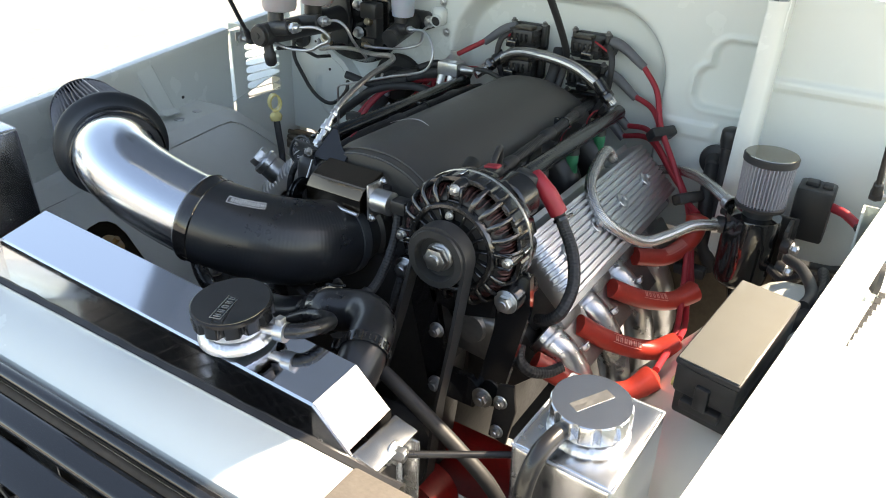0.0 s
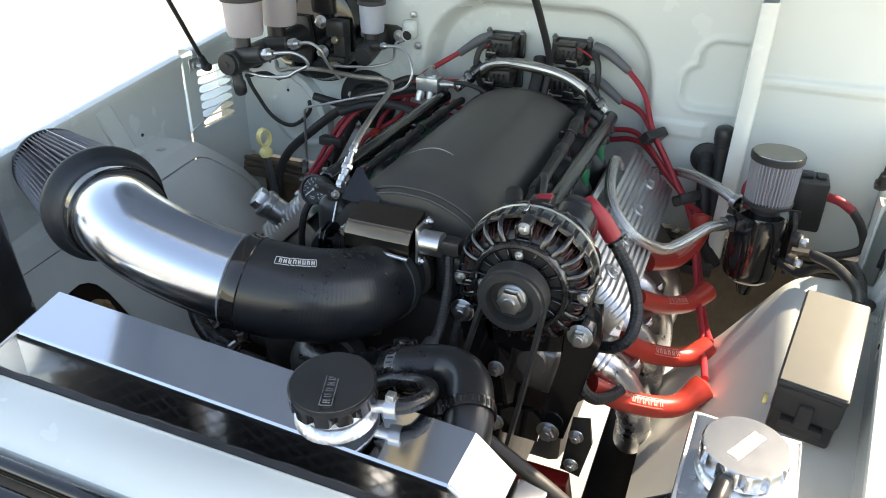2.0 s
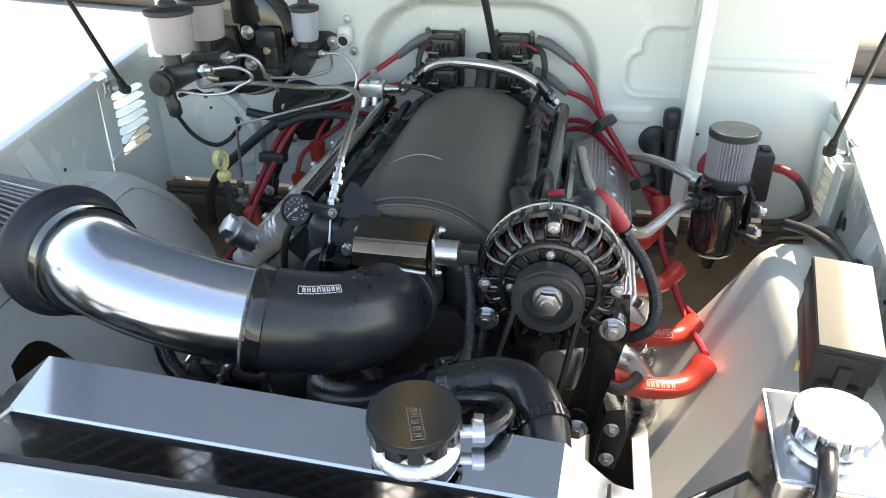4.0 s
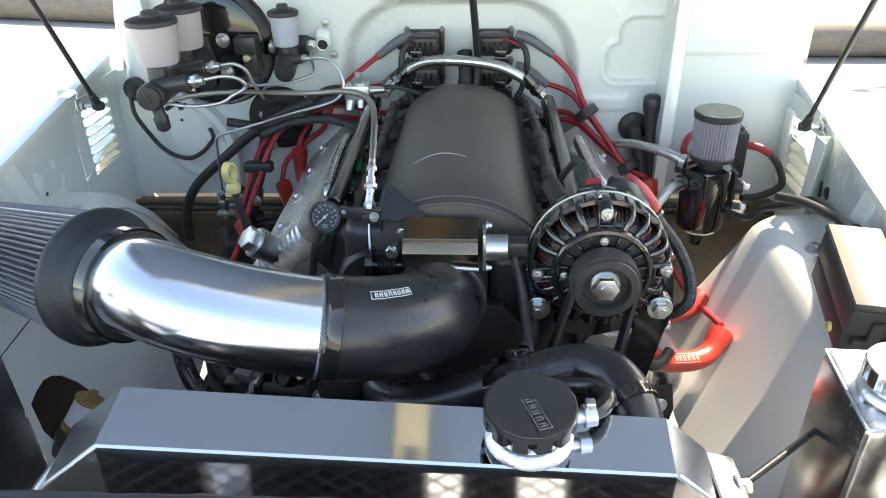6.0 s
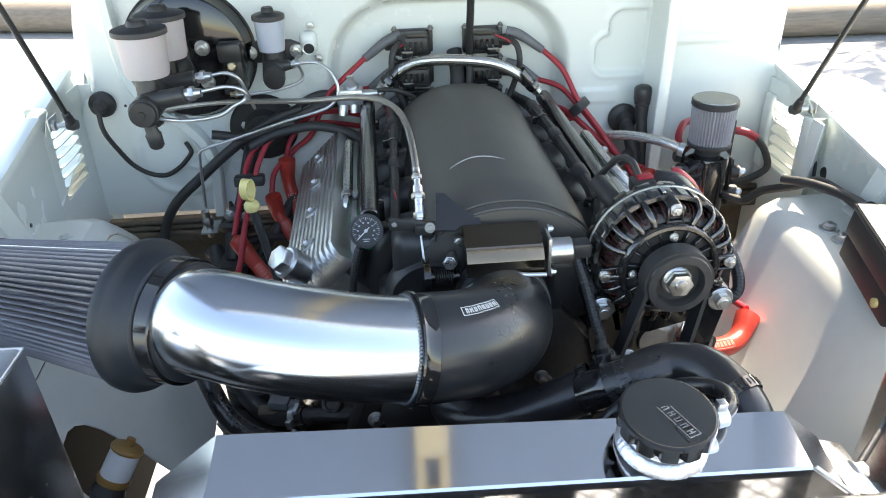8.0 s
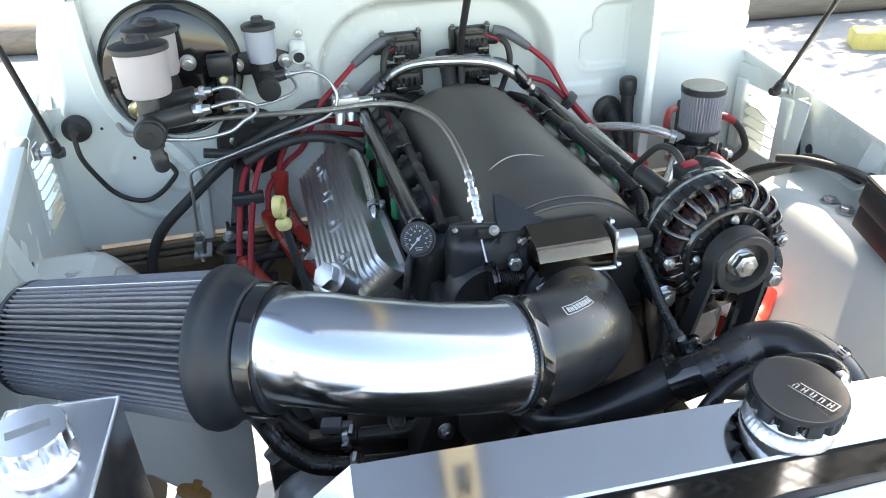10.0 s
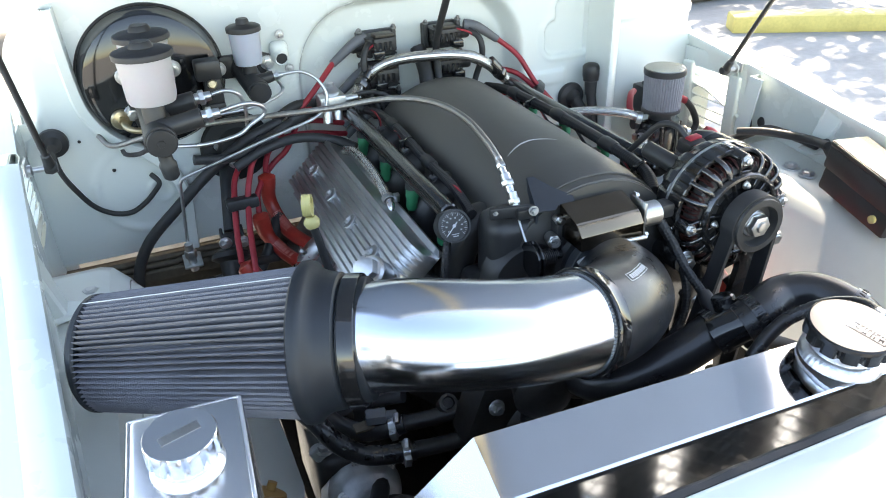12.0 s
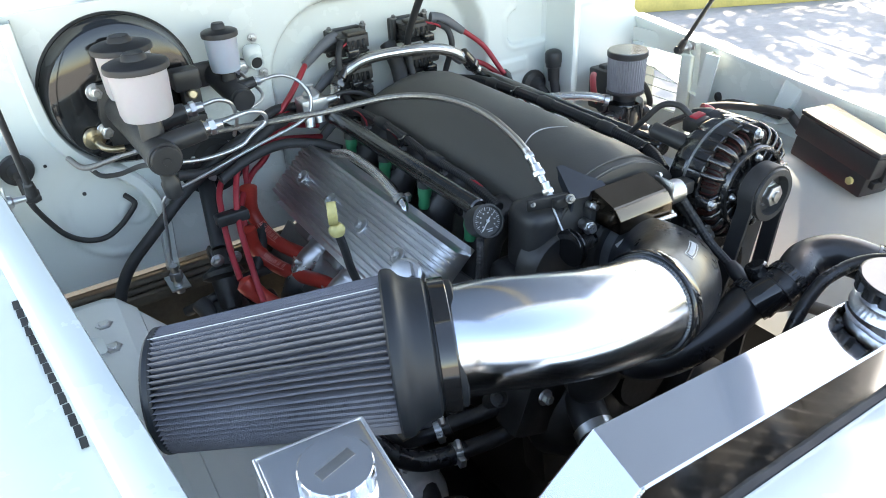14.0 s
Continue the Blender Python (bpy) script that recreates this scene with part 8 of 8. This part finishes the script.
# ---- coolant hoses ----
def coolant():
    t = thing("top_radiator_hose", (0.10, 0.08, 0.93), "black moulded top radiator hose with band clamps", "hose")
    b = bm_()
    hose(b, [(0.176, -0.012, 0.928), (0.177, 0.010, 0.953), (0.171, 0.039, 0.969), (0.155, 0.072, 0.973), (0.126, 0.088, 0.968), (0.090, 0.080, 0.962), (0.070, 0.084, 0.950)], 0.0232, 28)
    part("upper_hose", b, HOSE, t)
    b = bm_()
    hose(b, [(0.090, 0.081, 0.961), (0.070, 0.088, 0.948), (0.050, 0.098, 0.932)], 0.0225, 28)
    turn(b, [(0, 0.013), (0.014, 0.013), (0.016, 0.011)], (0.072, 0.110, 0.955), (-0.2, 0.5, 1), 20)
    part("sensor_joint", b, BLACK_GLOSS, t, "black metal sensor joint")
    b = bm_()
    hose(b, [(0.055, 0.105, 0.932), (0.020, 0.108, 0.914), (-0.030, 0.118, 0.892), (-0.070, 0.140, 0.880), (-0.085, 0.18, 0.878), (-0.088, 0.24, 0.88)], 0.0232, 28)
    part("lower_hose", b, HOSE, t)
    for p, d in (((0.1715, 0.0365, 0.968), (-0.35, 0.85, 0.30)), ((0.084, 0.082, 0.958), (-1, 0.1, -0.45)), ((0.056, 0.105, 0.933), (-1, 0.1, -0.5))):
        b = bm_()
        clamp_ring(b, p, d, 0.0242, 0.012)
        k = part("clamp", b, BLACK_GLOSS, t, "black worm-drive band clamp")
        b = bm_()
        R = axes(d)
        for i in range(30):
            a = 2 * math.pi * i / 30
            u = R @ Vector((math.cos(a), math.sin(a), 0))
            box(b, Vector(p) + u * 0.0255, (0.0014, 0.0058, 0.0010), Matrix((R @ Vector((-math.sin(a), math.cos(a), 0)), R @ Vector((0, 0, 1)), u)).transposed(), 0)
        part("rolled_bead", b, DIRTY, k, "row of stamped thread slots")
    line("overflow_hose", [(0.122, -0.024, 1.005), (0.136, -0.014, 1.005), (0.143, 0.006, 1.001), (0.136, 0.028, 0.992), (0.116, 0.042, 0.982), (0.085, 0.047, 0.970), (0.05, 0.044, 0.94), (0.03, 0.044, 0.88)], 0.0074, HOSE, "small black overflow hose from the filler neck", "hose", seg=14)
    for k, pts in enumerate(([(-0.258, 0.275, 0.778), (-0.290, 0.289, 0.767), (-0.318, 0.310, 0.760), (-0.348, 0.345, 0.773), (-0.372, 0.390, 0.800), (-0.40, 0.46, 0.82)], [(-0.260, 0.240, 0.764), (-0.292, 0.243, 0.768), (-0.322, 0.250, 0.774), (-0.350, 0.262, 0.795), (-0.369, 0.285, 0.818), (-0.40, 0.35, 0.825)])):
        t = thing("heater_hose", pts[0], "black heater hose with a worm-drive clamp", "hose", "front heater hoses")
        b = bm_()
        hose(b, pts, 0.0122, 18)
        part("hose", b, HOSE, t)
        b = bm_()
        o, d = Vector(pts[0]).lerp(Vector(pts[1]), 0.4), (Vector(pts[1]) - Vector(pts[0])).normalized()
        clamp_ring(b, o, d, 0.0126, 0.009)
        prism(b, hexagon(0.0045), (0.3, 0.9, 0.2), 0.014, o + Vector((0.0, -0.010, 0.013)), bevel=0.0008)
        part("clamp", b, STEEL, t)
    t = thing("water_pump_outlet", (-0.12, 0.16, 0.78), "black coolant outlet with a hose under the intake pipe", "pump")
    b = bm_()
    hose(b, [(-0.10, 0.22, 0.80), (-0.125, 0.16, 0.79), (-0.14, 0.10, 0.765), (-0.15, 0.05, 0.70), (-0.15, 0.02, 0.62)], 0.024, 22)
    part("hose", b, RUBBER, t)
    b = bm_()
    clamp_ring(b, (-0.128, 0.155, 0.788), (-0.2, -0.9, -0.3), 0.0245, 0.012)
    part("clamp", b, STEEL, t)


coolant()


# ---- gas struts ----
def strut(a, u, label):
    a, u = Vector(a), Vector(u).normalized()
    t = thing("gas_strut", a, label, "gas strut", "bonnet gas struts")
    b = bm_()
    rod(b, a + u * 0.022, a + u * 0.30, 0.0042, seg=14)
    part("rod", b, BLACK, t)
    b = bm_()
    rod(b, a + u * 0.28, a + u * 0.70, 0.0085, seg=18, bevel=0.002)
    part("cylinder", b, BLACK_GLOSS, t)
    b = bm_()
    rod(b, a - u * 0.006, a + u * 0.026, 0.0085, 0.006, 16, 0.002)
    turn(b, [(-0.008, 0.007), (0.0, 0.0095), (0.008, 0.007)], a, (1, 0, 0), 16)
    part("socket", b, BLACK, t)
    s = 1 if a.x > 0 else -1
    b = bm_()
    turn(b, [(0, 0.004), (0.022, 0.004), (0.024, 0.008), (0.030, 0.008)], a, (s, 0, 0), 14)
    part("ball_stud", b, STEEL, t)
    b = bm_()
    box(b, a + Vector((s * 0.030, 0.004, 0.004)), (0.003, 0.034, 0.018), None, 0.001)
    part("stud_plate", b, STEEL, t)


strut((-0.606, 0.664, 1.050), (-0.036, -0.45, 0.89), "black gas strut rising from the inner wing to the bonnet")
strut((0.555, 0.671, 1.010), (-0.036, -0.53, 0.845), "black gas strut rising from the inner wing to the bonnet")


# ---- front corner details ----
def under_bits():
    # chassis rails
    for s, x in ((-1, -0.345), (1, 0.275)):
        b = bm_()
        box(b, (x, 0.35, 0.50), (0.07, 1.6, 0.12), None, 0.006)
        solid("chassis_rail", b, DIRTY, (x, 0.35, 0.44), "dark oily steel chassis rail", "chassis rail")
    b = bm_()
    box(b, (-0.03, -0.02, 0.50), (0.66, 0.08, 0.10), None, 0.006)
    solid("crossmember", b, DIRTY, (-0.03, -0.02, 0.45), "dark oily front crossmember", "crossmember")
    # suspension tops seen in the openings of both arches
    for p, u in ((Vector((-0.450, 0.171, 0.8225)), Vector((0.47, 0.39, 0.79))), (Vector((0.398, 0.20, 0.66)), Vector((-0.3, 0.05, 0.95)))):
        u.normalize()
        t = thing("shock_absorber", p - Vector((0, 0, 0.3)), "tilted shock absorber top with white bush and brown washers", "shock absorber", "shock absorbers")
        b = bm_()
        turn(b, [(-0.017, 0.0168), (0.016, 0.0168)], p, u, 26)
        part("bush", b, WHITE, t)
        b = bm_()
        turn(b, [(0.0145, 0.0172), (0.017, 0.0185), (0.020, 0.0175), (0.0215, 0.012)], p, u, 26)
        turn(b, [(-0.024, 0.0180), (-0.021, 0.0188), (-0.016, 0.0178)], p, u, 26)
        rod(b, p + u * 0.020, p + u * 0.030, 0.005, seg=12)
        part("washer", b, AMBER, t, "amber rubber washer")
        b = bm_()
        turn(b, [(-0.30, 0.022), (-0.09, 0.023), (-0.085, 0.018), (-0.075, 0.022), (-0.065, 0.017), (-0.055, 0.021), (-0.045, 0.016), (-0.036, 0.020), (-0.022, 0.015)], p, u, 24)
        part("body", b, BLACK, t, "black ribbed rubber boot")
    # dark baffle beside the left tank
    t = thing("radiator_baffle", (-0.47, 0.06, 0.75), "gloss black radiator side baffle", "baffle")
    b = bm_()
    sheet(b, [[(-0.375, -0.055, 0.62), (-0.545, -0.06, 0.62)], [(-0.375, -0.055, 0.88), (-0.555, -0.06, 0.95)]], 0.003)
    part("plate", b, BLACK_GLOSS, t)
    b = bm_()
    hose(b, [(0.11, 0.105, 0.900), (0.15, 0.10, 0.889), (0.20, 0.10, 0.860), (0.25, 0.10, 0.829), (0.29, 0.105, 0.79), (0.31, 0.12, 0.72), (0.31, 0.13, 0.62)], 0.0085, 18)
    solid("lower_radiator_hose", b, RUBBER, (0.2, 0.1, 0.6), "slim black coolant hose falling behind the radiator", "hose")
    b = bm_()
    rod(b, (0.255, -0.030, 0.930), (0.40, 0.10, 0.905), 0.0034, seg=12)
    solid("stay_rod", b, HOSE, (0.275, -0.028, 0.92), "thin black stay rod bolted to the radiator", "rod")
    b = bm_()
    bolt(b, (0.252, -0.030, 0.932), (1, 0.1, 0), 0.007, 0.012)
    solid("stay_bolt", b, STEEL, (0.272, -0.03, 0.925), "bright bolt on the radiator side plate", "bolt")
    b = bm_()
    prism(b, [(-0.10, -0.06), (0.10, -0.06), (0.08, 0.05), (-0.08, 0.05)], (0, -1, 0), 0.03, (0.15, 0.30, 0.62), bevel=0.006)
    turn(b, [(0, 0.05), (0.05, 0.05)], (0.13, 0.18, 0.60), (0, 1, 0), 28)
    solid("steering_pump", b, RED_DARK, (0.15, 0.25, 0.55), "dark red painted part low behind the radiator", "pump")


under_bits()


# ---- dark clutter low beside and behind the engine ----
def low_parts():
    t = thing("gearbox", (0.0, 1.05, 0.40), "dark oily bellhousing and gearbox behind the engine", "gearbox")
    b = bm_()
    turn(b, [(0, 0.21), (0.10, 0.19), (0.22, 0.13), (0.60, 0.12)], (0, 0.77, 0.66), (0, 1, 0), 36)
    part("bellhousing", b, DIRTY, t)
    t = thing("sump", (0.0, 0.45, 0.2), "dark oily engine sump over the axle", "sump")
    b = bm_()
    box(b, (0.0, 0.88, 0.34), (0.28, 0.28, 0.22), None, 0.03)
    part("pan", b, DIRTY, t)
    b = bm_()
    rod(b, (-0.70, 0.26, 0.36), (0.64, 0.26, 0.36), 0.05, seg=20)
    turn(b, [(-0.10, 0.06), (-0.05, 0.12), (0.05, 0.12), (0.10, 0.06)], (0.18, 0.26, 0.36), (0, 1, 0), 24)
    solid("front_axle", b, DIRTY, (0, 0.26, 0.30), "dark oily solid front axle", "axle")
    t = thing("steering_box", (-0.33, 0.34, 0.60), "black steering box bolted to the chassis rail", "steering box")
    b = bm_()
    box(b, (-0.330, 0.36, 0.68), (0.09, 0.16, 0.14), None, 0.02, 3)
    turn(b, [(0, 0.045), (0.03, 0.045), (0.034, 0.02), (0.06, 0.014)], (-0.33, 0.37, 0.745), (0, 0, 1), 24)
    rod(b, (-0.335, 0.42, 0.72), (-0.345, 0.66, 0.80), 0.012, seg=14)
    part("casting", b, DIRTY, t)
    b = bm_()
    for q in ((-0.30, 0.30, 0.752), (-0.36, 0.30, 0.752), (-0.30, 0.43, 0.752), (-0.36, 0.43, 0.752)):
        bolt(b, q, (0, 0, 1), 0.008, 0.008)
    part("lid_bolt", b, CAST, t)
    # pump and tensioner low at the front of the engine
    t = thing("water_pump", (-0.10, 0.22, 0.70), "dark cast water pump with bright bolts", "pump")
    b = bm_()
    turn(b, [(0, 0.075), (0.02, 0.078), (0.05, 0.06), (0.07, 0.03)], (-0.09, 0.25, 0.755), (0, -1, 0), 32)
    box(b, (-0.16, 0.235, 0.80), (0.07, 0.05, 0.09), Matrix.Rotation(radians(20), 3, "Y"), 0.012)
    hose(b, [(-0.15, 0.25, 0.80), (-0.21, 0.262, 0.785), (-0.268, 0.280, 0.775)], 0.0105, 16)
    hose(b, [(-0.15, 0.23, 0.775), (-0.21, 0.236, 0.762), (-0.268, 0.241, 0.765)], 0.0105, 16)
    part("casting", b, DIRTY, t)
    b = bm_()
    for k in range(9):
        a = k * 0.7
        bolt(b, (-0.09 + 0.066 * math.cos(a), 0.232, 0.755 + 0.066 * math.sin(a)), (0, -1, 0), 0.0055, 0.007)
    bolt(b, (-0.165, 0.205, 0.825), (0, -1, 0.2), 0.007, 0.008)
    part("pump_bolt", b, STEEL, t)
    t = thing("belt_tensioner", (-0.06, 0.19, 0.86), "black belt tensioner pulley behind the elbow", "pulley")
    b = bm_()
    turn(b, [(0, 0.034), (0.004, 0.038), (0.024, 0.038), (0.028, 0.034), (0.030, 0.012)], (-0.06, 0.20, 0.862), (0, -1, 0), 32)
    part("wheel", b, BLACK, t)
    b = bm_()
    bolt(b, (-0.06, 0.168, 0.862), (0, -1, 0), 0.008, 0.008)
    part("wheel_bolt", b, STEEL, t)
    # sensor with a brass collar, and a small grey plug beside the heater pipes
    t = thing("coolant_sensor", (-0.2175, 0.235, 0.82), "small metal-collared coolant sensor on the front of the engine", "sensor")
    b = bm_()
    turn(b, [(-0.03, 0.009), (0.0, 0.009), (0.002, 0.0110), (0.008, 0.0110), (0.009, 0.0075), (0.003, 0.006)], (-0.2175, 0.231, 0.831), (-0.1, -0.7, 0.7), 24, cap=False)
    part("collar", b, DIRTY, t, "dull metal collar")
    b = bm_()
    turn(b, [(0, 0.0085), (0.004, 0.0085), (0.005, 0.003)], (-0.2175, 0.231, 0.831), (-0.1, -0.7, 0.7), 20)
    part("core", b, DIRTY, t)
    t = thing("pipe_plug", (-0.294, 0.293, 0.77), "small grey plug on a bracket above the heater hoses", "connector")
    b = bm_()
    box(b, (-0.291, 0.292, 0.788), (0.026, 0.018, 0.013), Matrix.Rotation(radians(-14), 3, "Z"), 0.002)
    box(b, (-0.272, 0.288, 0.786), (0.014, 0.012, 0.009), Matrix.Rotation(radians(-14), 3, "Z"), 0.0015)
    part("shell", b, GREY_BOOT, t)
    b = bm_()
    box(b, (-0.300, 0.294, 0.776), (0.040, 0.016, 0.004), None, 0.001)
    part("bracket", b, RUSTY, t, "dull brown bracket")
    # looms and hoses hanging into the dark on the steering side
    for pts, r in (([(-0.44, 0.70, 0.80), (-0.41, 0.62, 0.755), (-0.38, 0.52, 0.74), (-0.37, 0.42, 0.72)], 0.014), ([(-0.30, 0.77, 0.86), (-0.33, 0.73, 0.82), (-0.37, 0.70, 0.77), (-0.39, 0.66, 0.70)], 0.010), ([(-0.25, 0.30, 0.80), (-0.30, 0.34, 0.78), (-0.35, 0.42, 0.77), (-0.40, 0.50, 0.75), (-0.43, 0.60, 0.72)], 0.009), ([(-0.46, 0.72, 0.78), (-0.42, 0.70, 0.80), (-0.36, 0.71, 0.81), (-0.30, 0.73, 0.80)], 0.008), ([(-0.40, 0.10, 0.70), (-0.36, 0.16, 0.72), (-0.31, 0.24, 0.71), (-0.29, 0.32, 0.68)], 0.012)):
        line("engine_loom", pts, r, RUBBER, "black taped loom low beside the engine", "wiring loom")
    t = thing("steering_pump_unit", (-0.31, 0.26, 0.62), "pale grey cast pump with a dark pulley and a paper label", "pump")
    ax = Vector((0.25, -0.72, 0.64)).normalized()
    o = Vector((-0.318, 0.262, 0.700))
    b = bm_()
    turn(b, [(-0.07, 0.030), (-0.05, 0.046), (-0.01, 0.050), (0.0, 0.047), (0.012, 0.036), (0.016, 0.020)], o, ax, 36)
    rod(b, o + Vector((-0.03, 0.03, 0.02)), o + Vector((-0.055, 0.045, 0.055)), 0.011, 0.009, 16, 0.002)
    part("casting", b, PUMP_GREY, t)
    b = bm_()
    turn(b, [(0.018, 0.012), (0.018, 0.046), (0.022, 0.048), (0.030, 0.044), (0.036, 0.048), (0.040, 0.046), (0.040, 0.012)], o + Vector((0.012, -0.035, -0.050)), ax, 40)
    part("pulley", b, BLACK, t)
    b = bm_()
    rows = []
    R = axes(ax)
    for i in range(7):
        a = radians(118 + 8 * i)
        rows.append([o + R @ Vector((0.0504 * math.cos(a), 0.0504 * math.sin(a), h)) for h in (-0.036, -0.012)])
    sheet(b, rows, 0.0003)
    part("label", b, WHITE, t, "small white paper label")
    b = bm_()
    for k in range(5):
        a = radians(72 * k + 20)
        bolt(b, o + R @ Vector((0.040 * math.cos(a), 0.040 * math.sin(a), 0.008)), ax, 0.005, 0.005)
    part("bolt", b, STEEL, t)
    # Dark sheet added to hide the sunlit ground beside the engine.
    b = bm_()
    sheet(b, [[(-0.345, 0.20, 0.49), (-0.12, 0.20, 0.47)], [(-0.345, 0.80, 0.52), (-0.12, 0.80, 0.50)]], 0.003)
    solid("ground_screen", b, DIRTY, (-0.23, 0.5, 0.47), "added dark sheet hiding the bright ground beside the engine", "guard")
    b = bm_()
    box(b, (-0.395, 0.66, 0.73), (0.10, 0.10, 0.09), None, 0.012)
    box(b, (-0.40, 0.665, 0.785), (0.05, 0.06, 0.03), None, 0.006)
    solid("junction_block", b, BLACK, (-0.395, 0.66, 0.68), "black plastic junction block beside the engine", "block")
    # dark sheet added under the front of the engine to keep the gap dark
    b = bm_()
    sheet(b, [[(-0.30, 0.00, 0.42), (0.05, 0.00, 0.42)], [(-0.30, 0.60, 0.44), (0.05, 0.60, 0.44)]], 0.003)
    solid("added_under_sheet", b, DIRTY, (-0.05, 0.5, 0.42), "added dark sheet under the engine", "bash plate")


low_parts()


# ---- small parts round the engine ----
def small_parts():
    # coloured injector plugs and their short wires beside the rails
    for s, x in ((-1, -0.128), (1, 0.124)):
        for k in range(4):
            y = 0.366 + 0.110 * k
            t = thing("injector_connector", (x, y, 0.99), "grey and black injector connector with a short twin wire", "connector", "injector connectors")
            b = bm_()
            box(b, (x, y, 0.998), (0.018, 0.016, 0.020), Matrix.Rotation(radians(20 * s), 3, "Y"), 0.003)
            part("shell", b, BLACK, t)
            b = bm_()
            box(b, (x - s * 0.002, y, 1.010), (0.010, 0.012, 0.004), Matrix.Rotation(radians(20 * s), 3, "Y"), 0.001)
            part("lock", b, GREY_BOOT, t, "grey lock tab")
            for e in (-0.003, 0.003):
                b = bm_()
                hose(b, [(x, y + e, 1.006), (x - s * 0.004, y + 0.012 + e, 1.018), (x - s * 0.003, y + 0.030 + e, 1.026), (x - s * 0.002, y + 0.045, 1.026)], 0.0014, 6, 4)
                part("wire", b, RED_LEAD if (k + (e > 0)) % 3 == 0 else BLACK, t)
    # taped branch points on the looms
    for p, d, r in (((0.122, 0.420, 1.030), (0, 1, 0), 0.0098), ((0.118, 0.55, 1.034), (0, 1, 0), 0.0094), ((0.110, 0.68, 1.034), (0.05, 1, 0), 0.0096), ((-0.122, 0.50, 1.022), (0, 1, 0), 0.0085), ((-0.118, 0.66, 1.026), (0, 1, 0), 0.0085), ((-0.30, 0.762, 0.998), (1, 0.1, 0.1), 0.0105), ((-0.24, 0.786, 1.02), (1, 0.2, 0.2), 0.0105)):
        b = bm_()
        turn(b, [(-0.016, r * 0.85), (-0.013, r), (0.011, r * 1.04), (0.016, r * 0.85)], p, d, 16, wave=lambda a, h: 1 + 0.03 * math.sin(3 * a + 90 * h))
        solid("loom_tape", b, RUBBER, p, "black tape wrapped round a wiring loom", "tape", "loom tape wraps")
    # cable ties with bright tails
    for p, d, r in (((0.114, 0.62, 1.034), (0, 1, 0), 0.0086), ((0.124, 0.345, 1.023), (0, 1, 0.2), 0.0086), ((-0.121, 0.58, 1.024), (0, 1, 0), 0.0075), ((0.245, 0.323, 1.020), (0.6, -0.15, -0.8), 0.0092)):
        b = bm_()
        clamp_ring(b, p, d, r, 0.004)
        solid("cable_tie", b, BLACK_GLOSS, p, "black nylon cable tie round a loom", "cable tie", "cable ties")
    # bracket with bright clamp low behind the radiator
    t = thing("lower_bracket", (0.305, -0.01, 0.80), "bright bracket with a round bush low beside the radiator", "bracket")
    b = bm_()
    box(b, (0.300, -0.004, 0.835), (0.050, 0.035, 0.006), Matrix.Rotation(radians(12), 3, "Y"), 0.002)
    box(b, (0.322, 0.004, 0.845), (0.010, 0.030, 0.030), Matrix.Rotation(radians(12), 3, "Y"), 0.002)
    part("plate", b, STEEL, t)
    b = bm_()
    turn(b, [(0, 0.009), (0.004, 0.010), (0.007, 0.007)], (0.295, -0.005, 0.838), (0.2, 0, 1), 20)
    part("bush", b, WHITE, t)
    b = bm_()
    turn(b, [(-0.05, 0.022), (0.0, 0.024), (0.02, 0.020), (0.03, 0.01)], (0.285, 0.02, 0.80), (0.2, -0.4, 1), 24)
    part("mount", b, RUBBER, t)
    # copper coloured plate and bolts beside the accessory bracket
    t = thing("engine_mount_plate", (0.235, 0.21, 0.78), "dark oily steel plate beside the alternator bracket", "plate")
    b = bm_()
    prism(b, [(-0.018, -0.05), (0.006, -0.055), (0.016, 0.0), (0.010, 0.035), (-0.010, 0.03)], (0, -1, 0), 0.006, (0.250, 0.205, 0.820), bevel=0.0015)
    part("plate", b, DIRTY, t)
    b = bm_()
    for q in ((0.247, 0.196, 0.83), (0.245, 0.196, 0.785)):
        bolt(b, q, (0, -1, 0), 0.006, 0.006)
    part("bolt", b, STEEL, t)
    line("ribbed_sleeve", [(0.232, 0.270, 0.862), (0.238, 0.258, 0.850), (0.252, 0.262, 0.836), (0.268, 0.280, 0.830), (0.280, 0.297, 0.834)], 0.0072, LOOM, "short ribbed black cable sleeve beside the alternator bracket", "sleeve", seg=14)


small_parts()
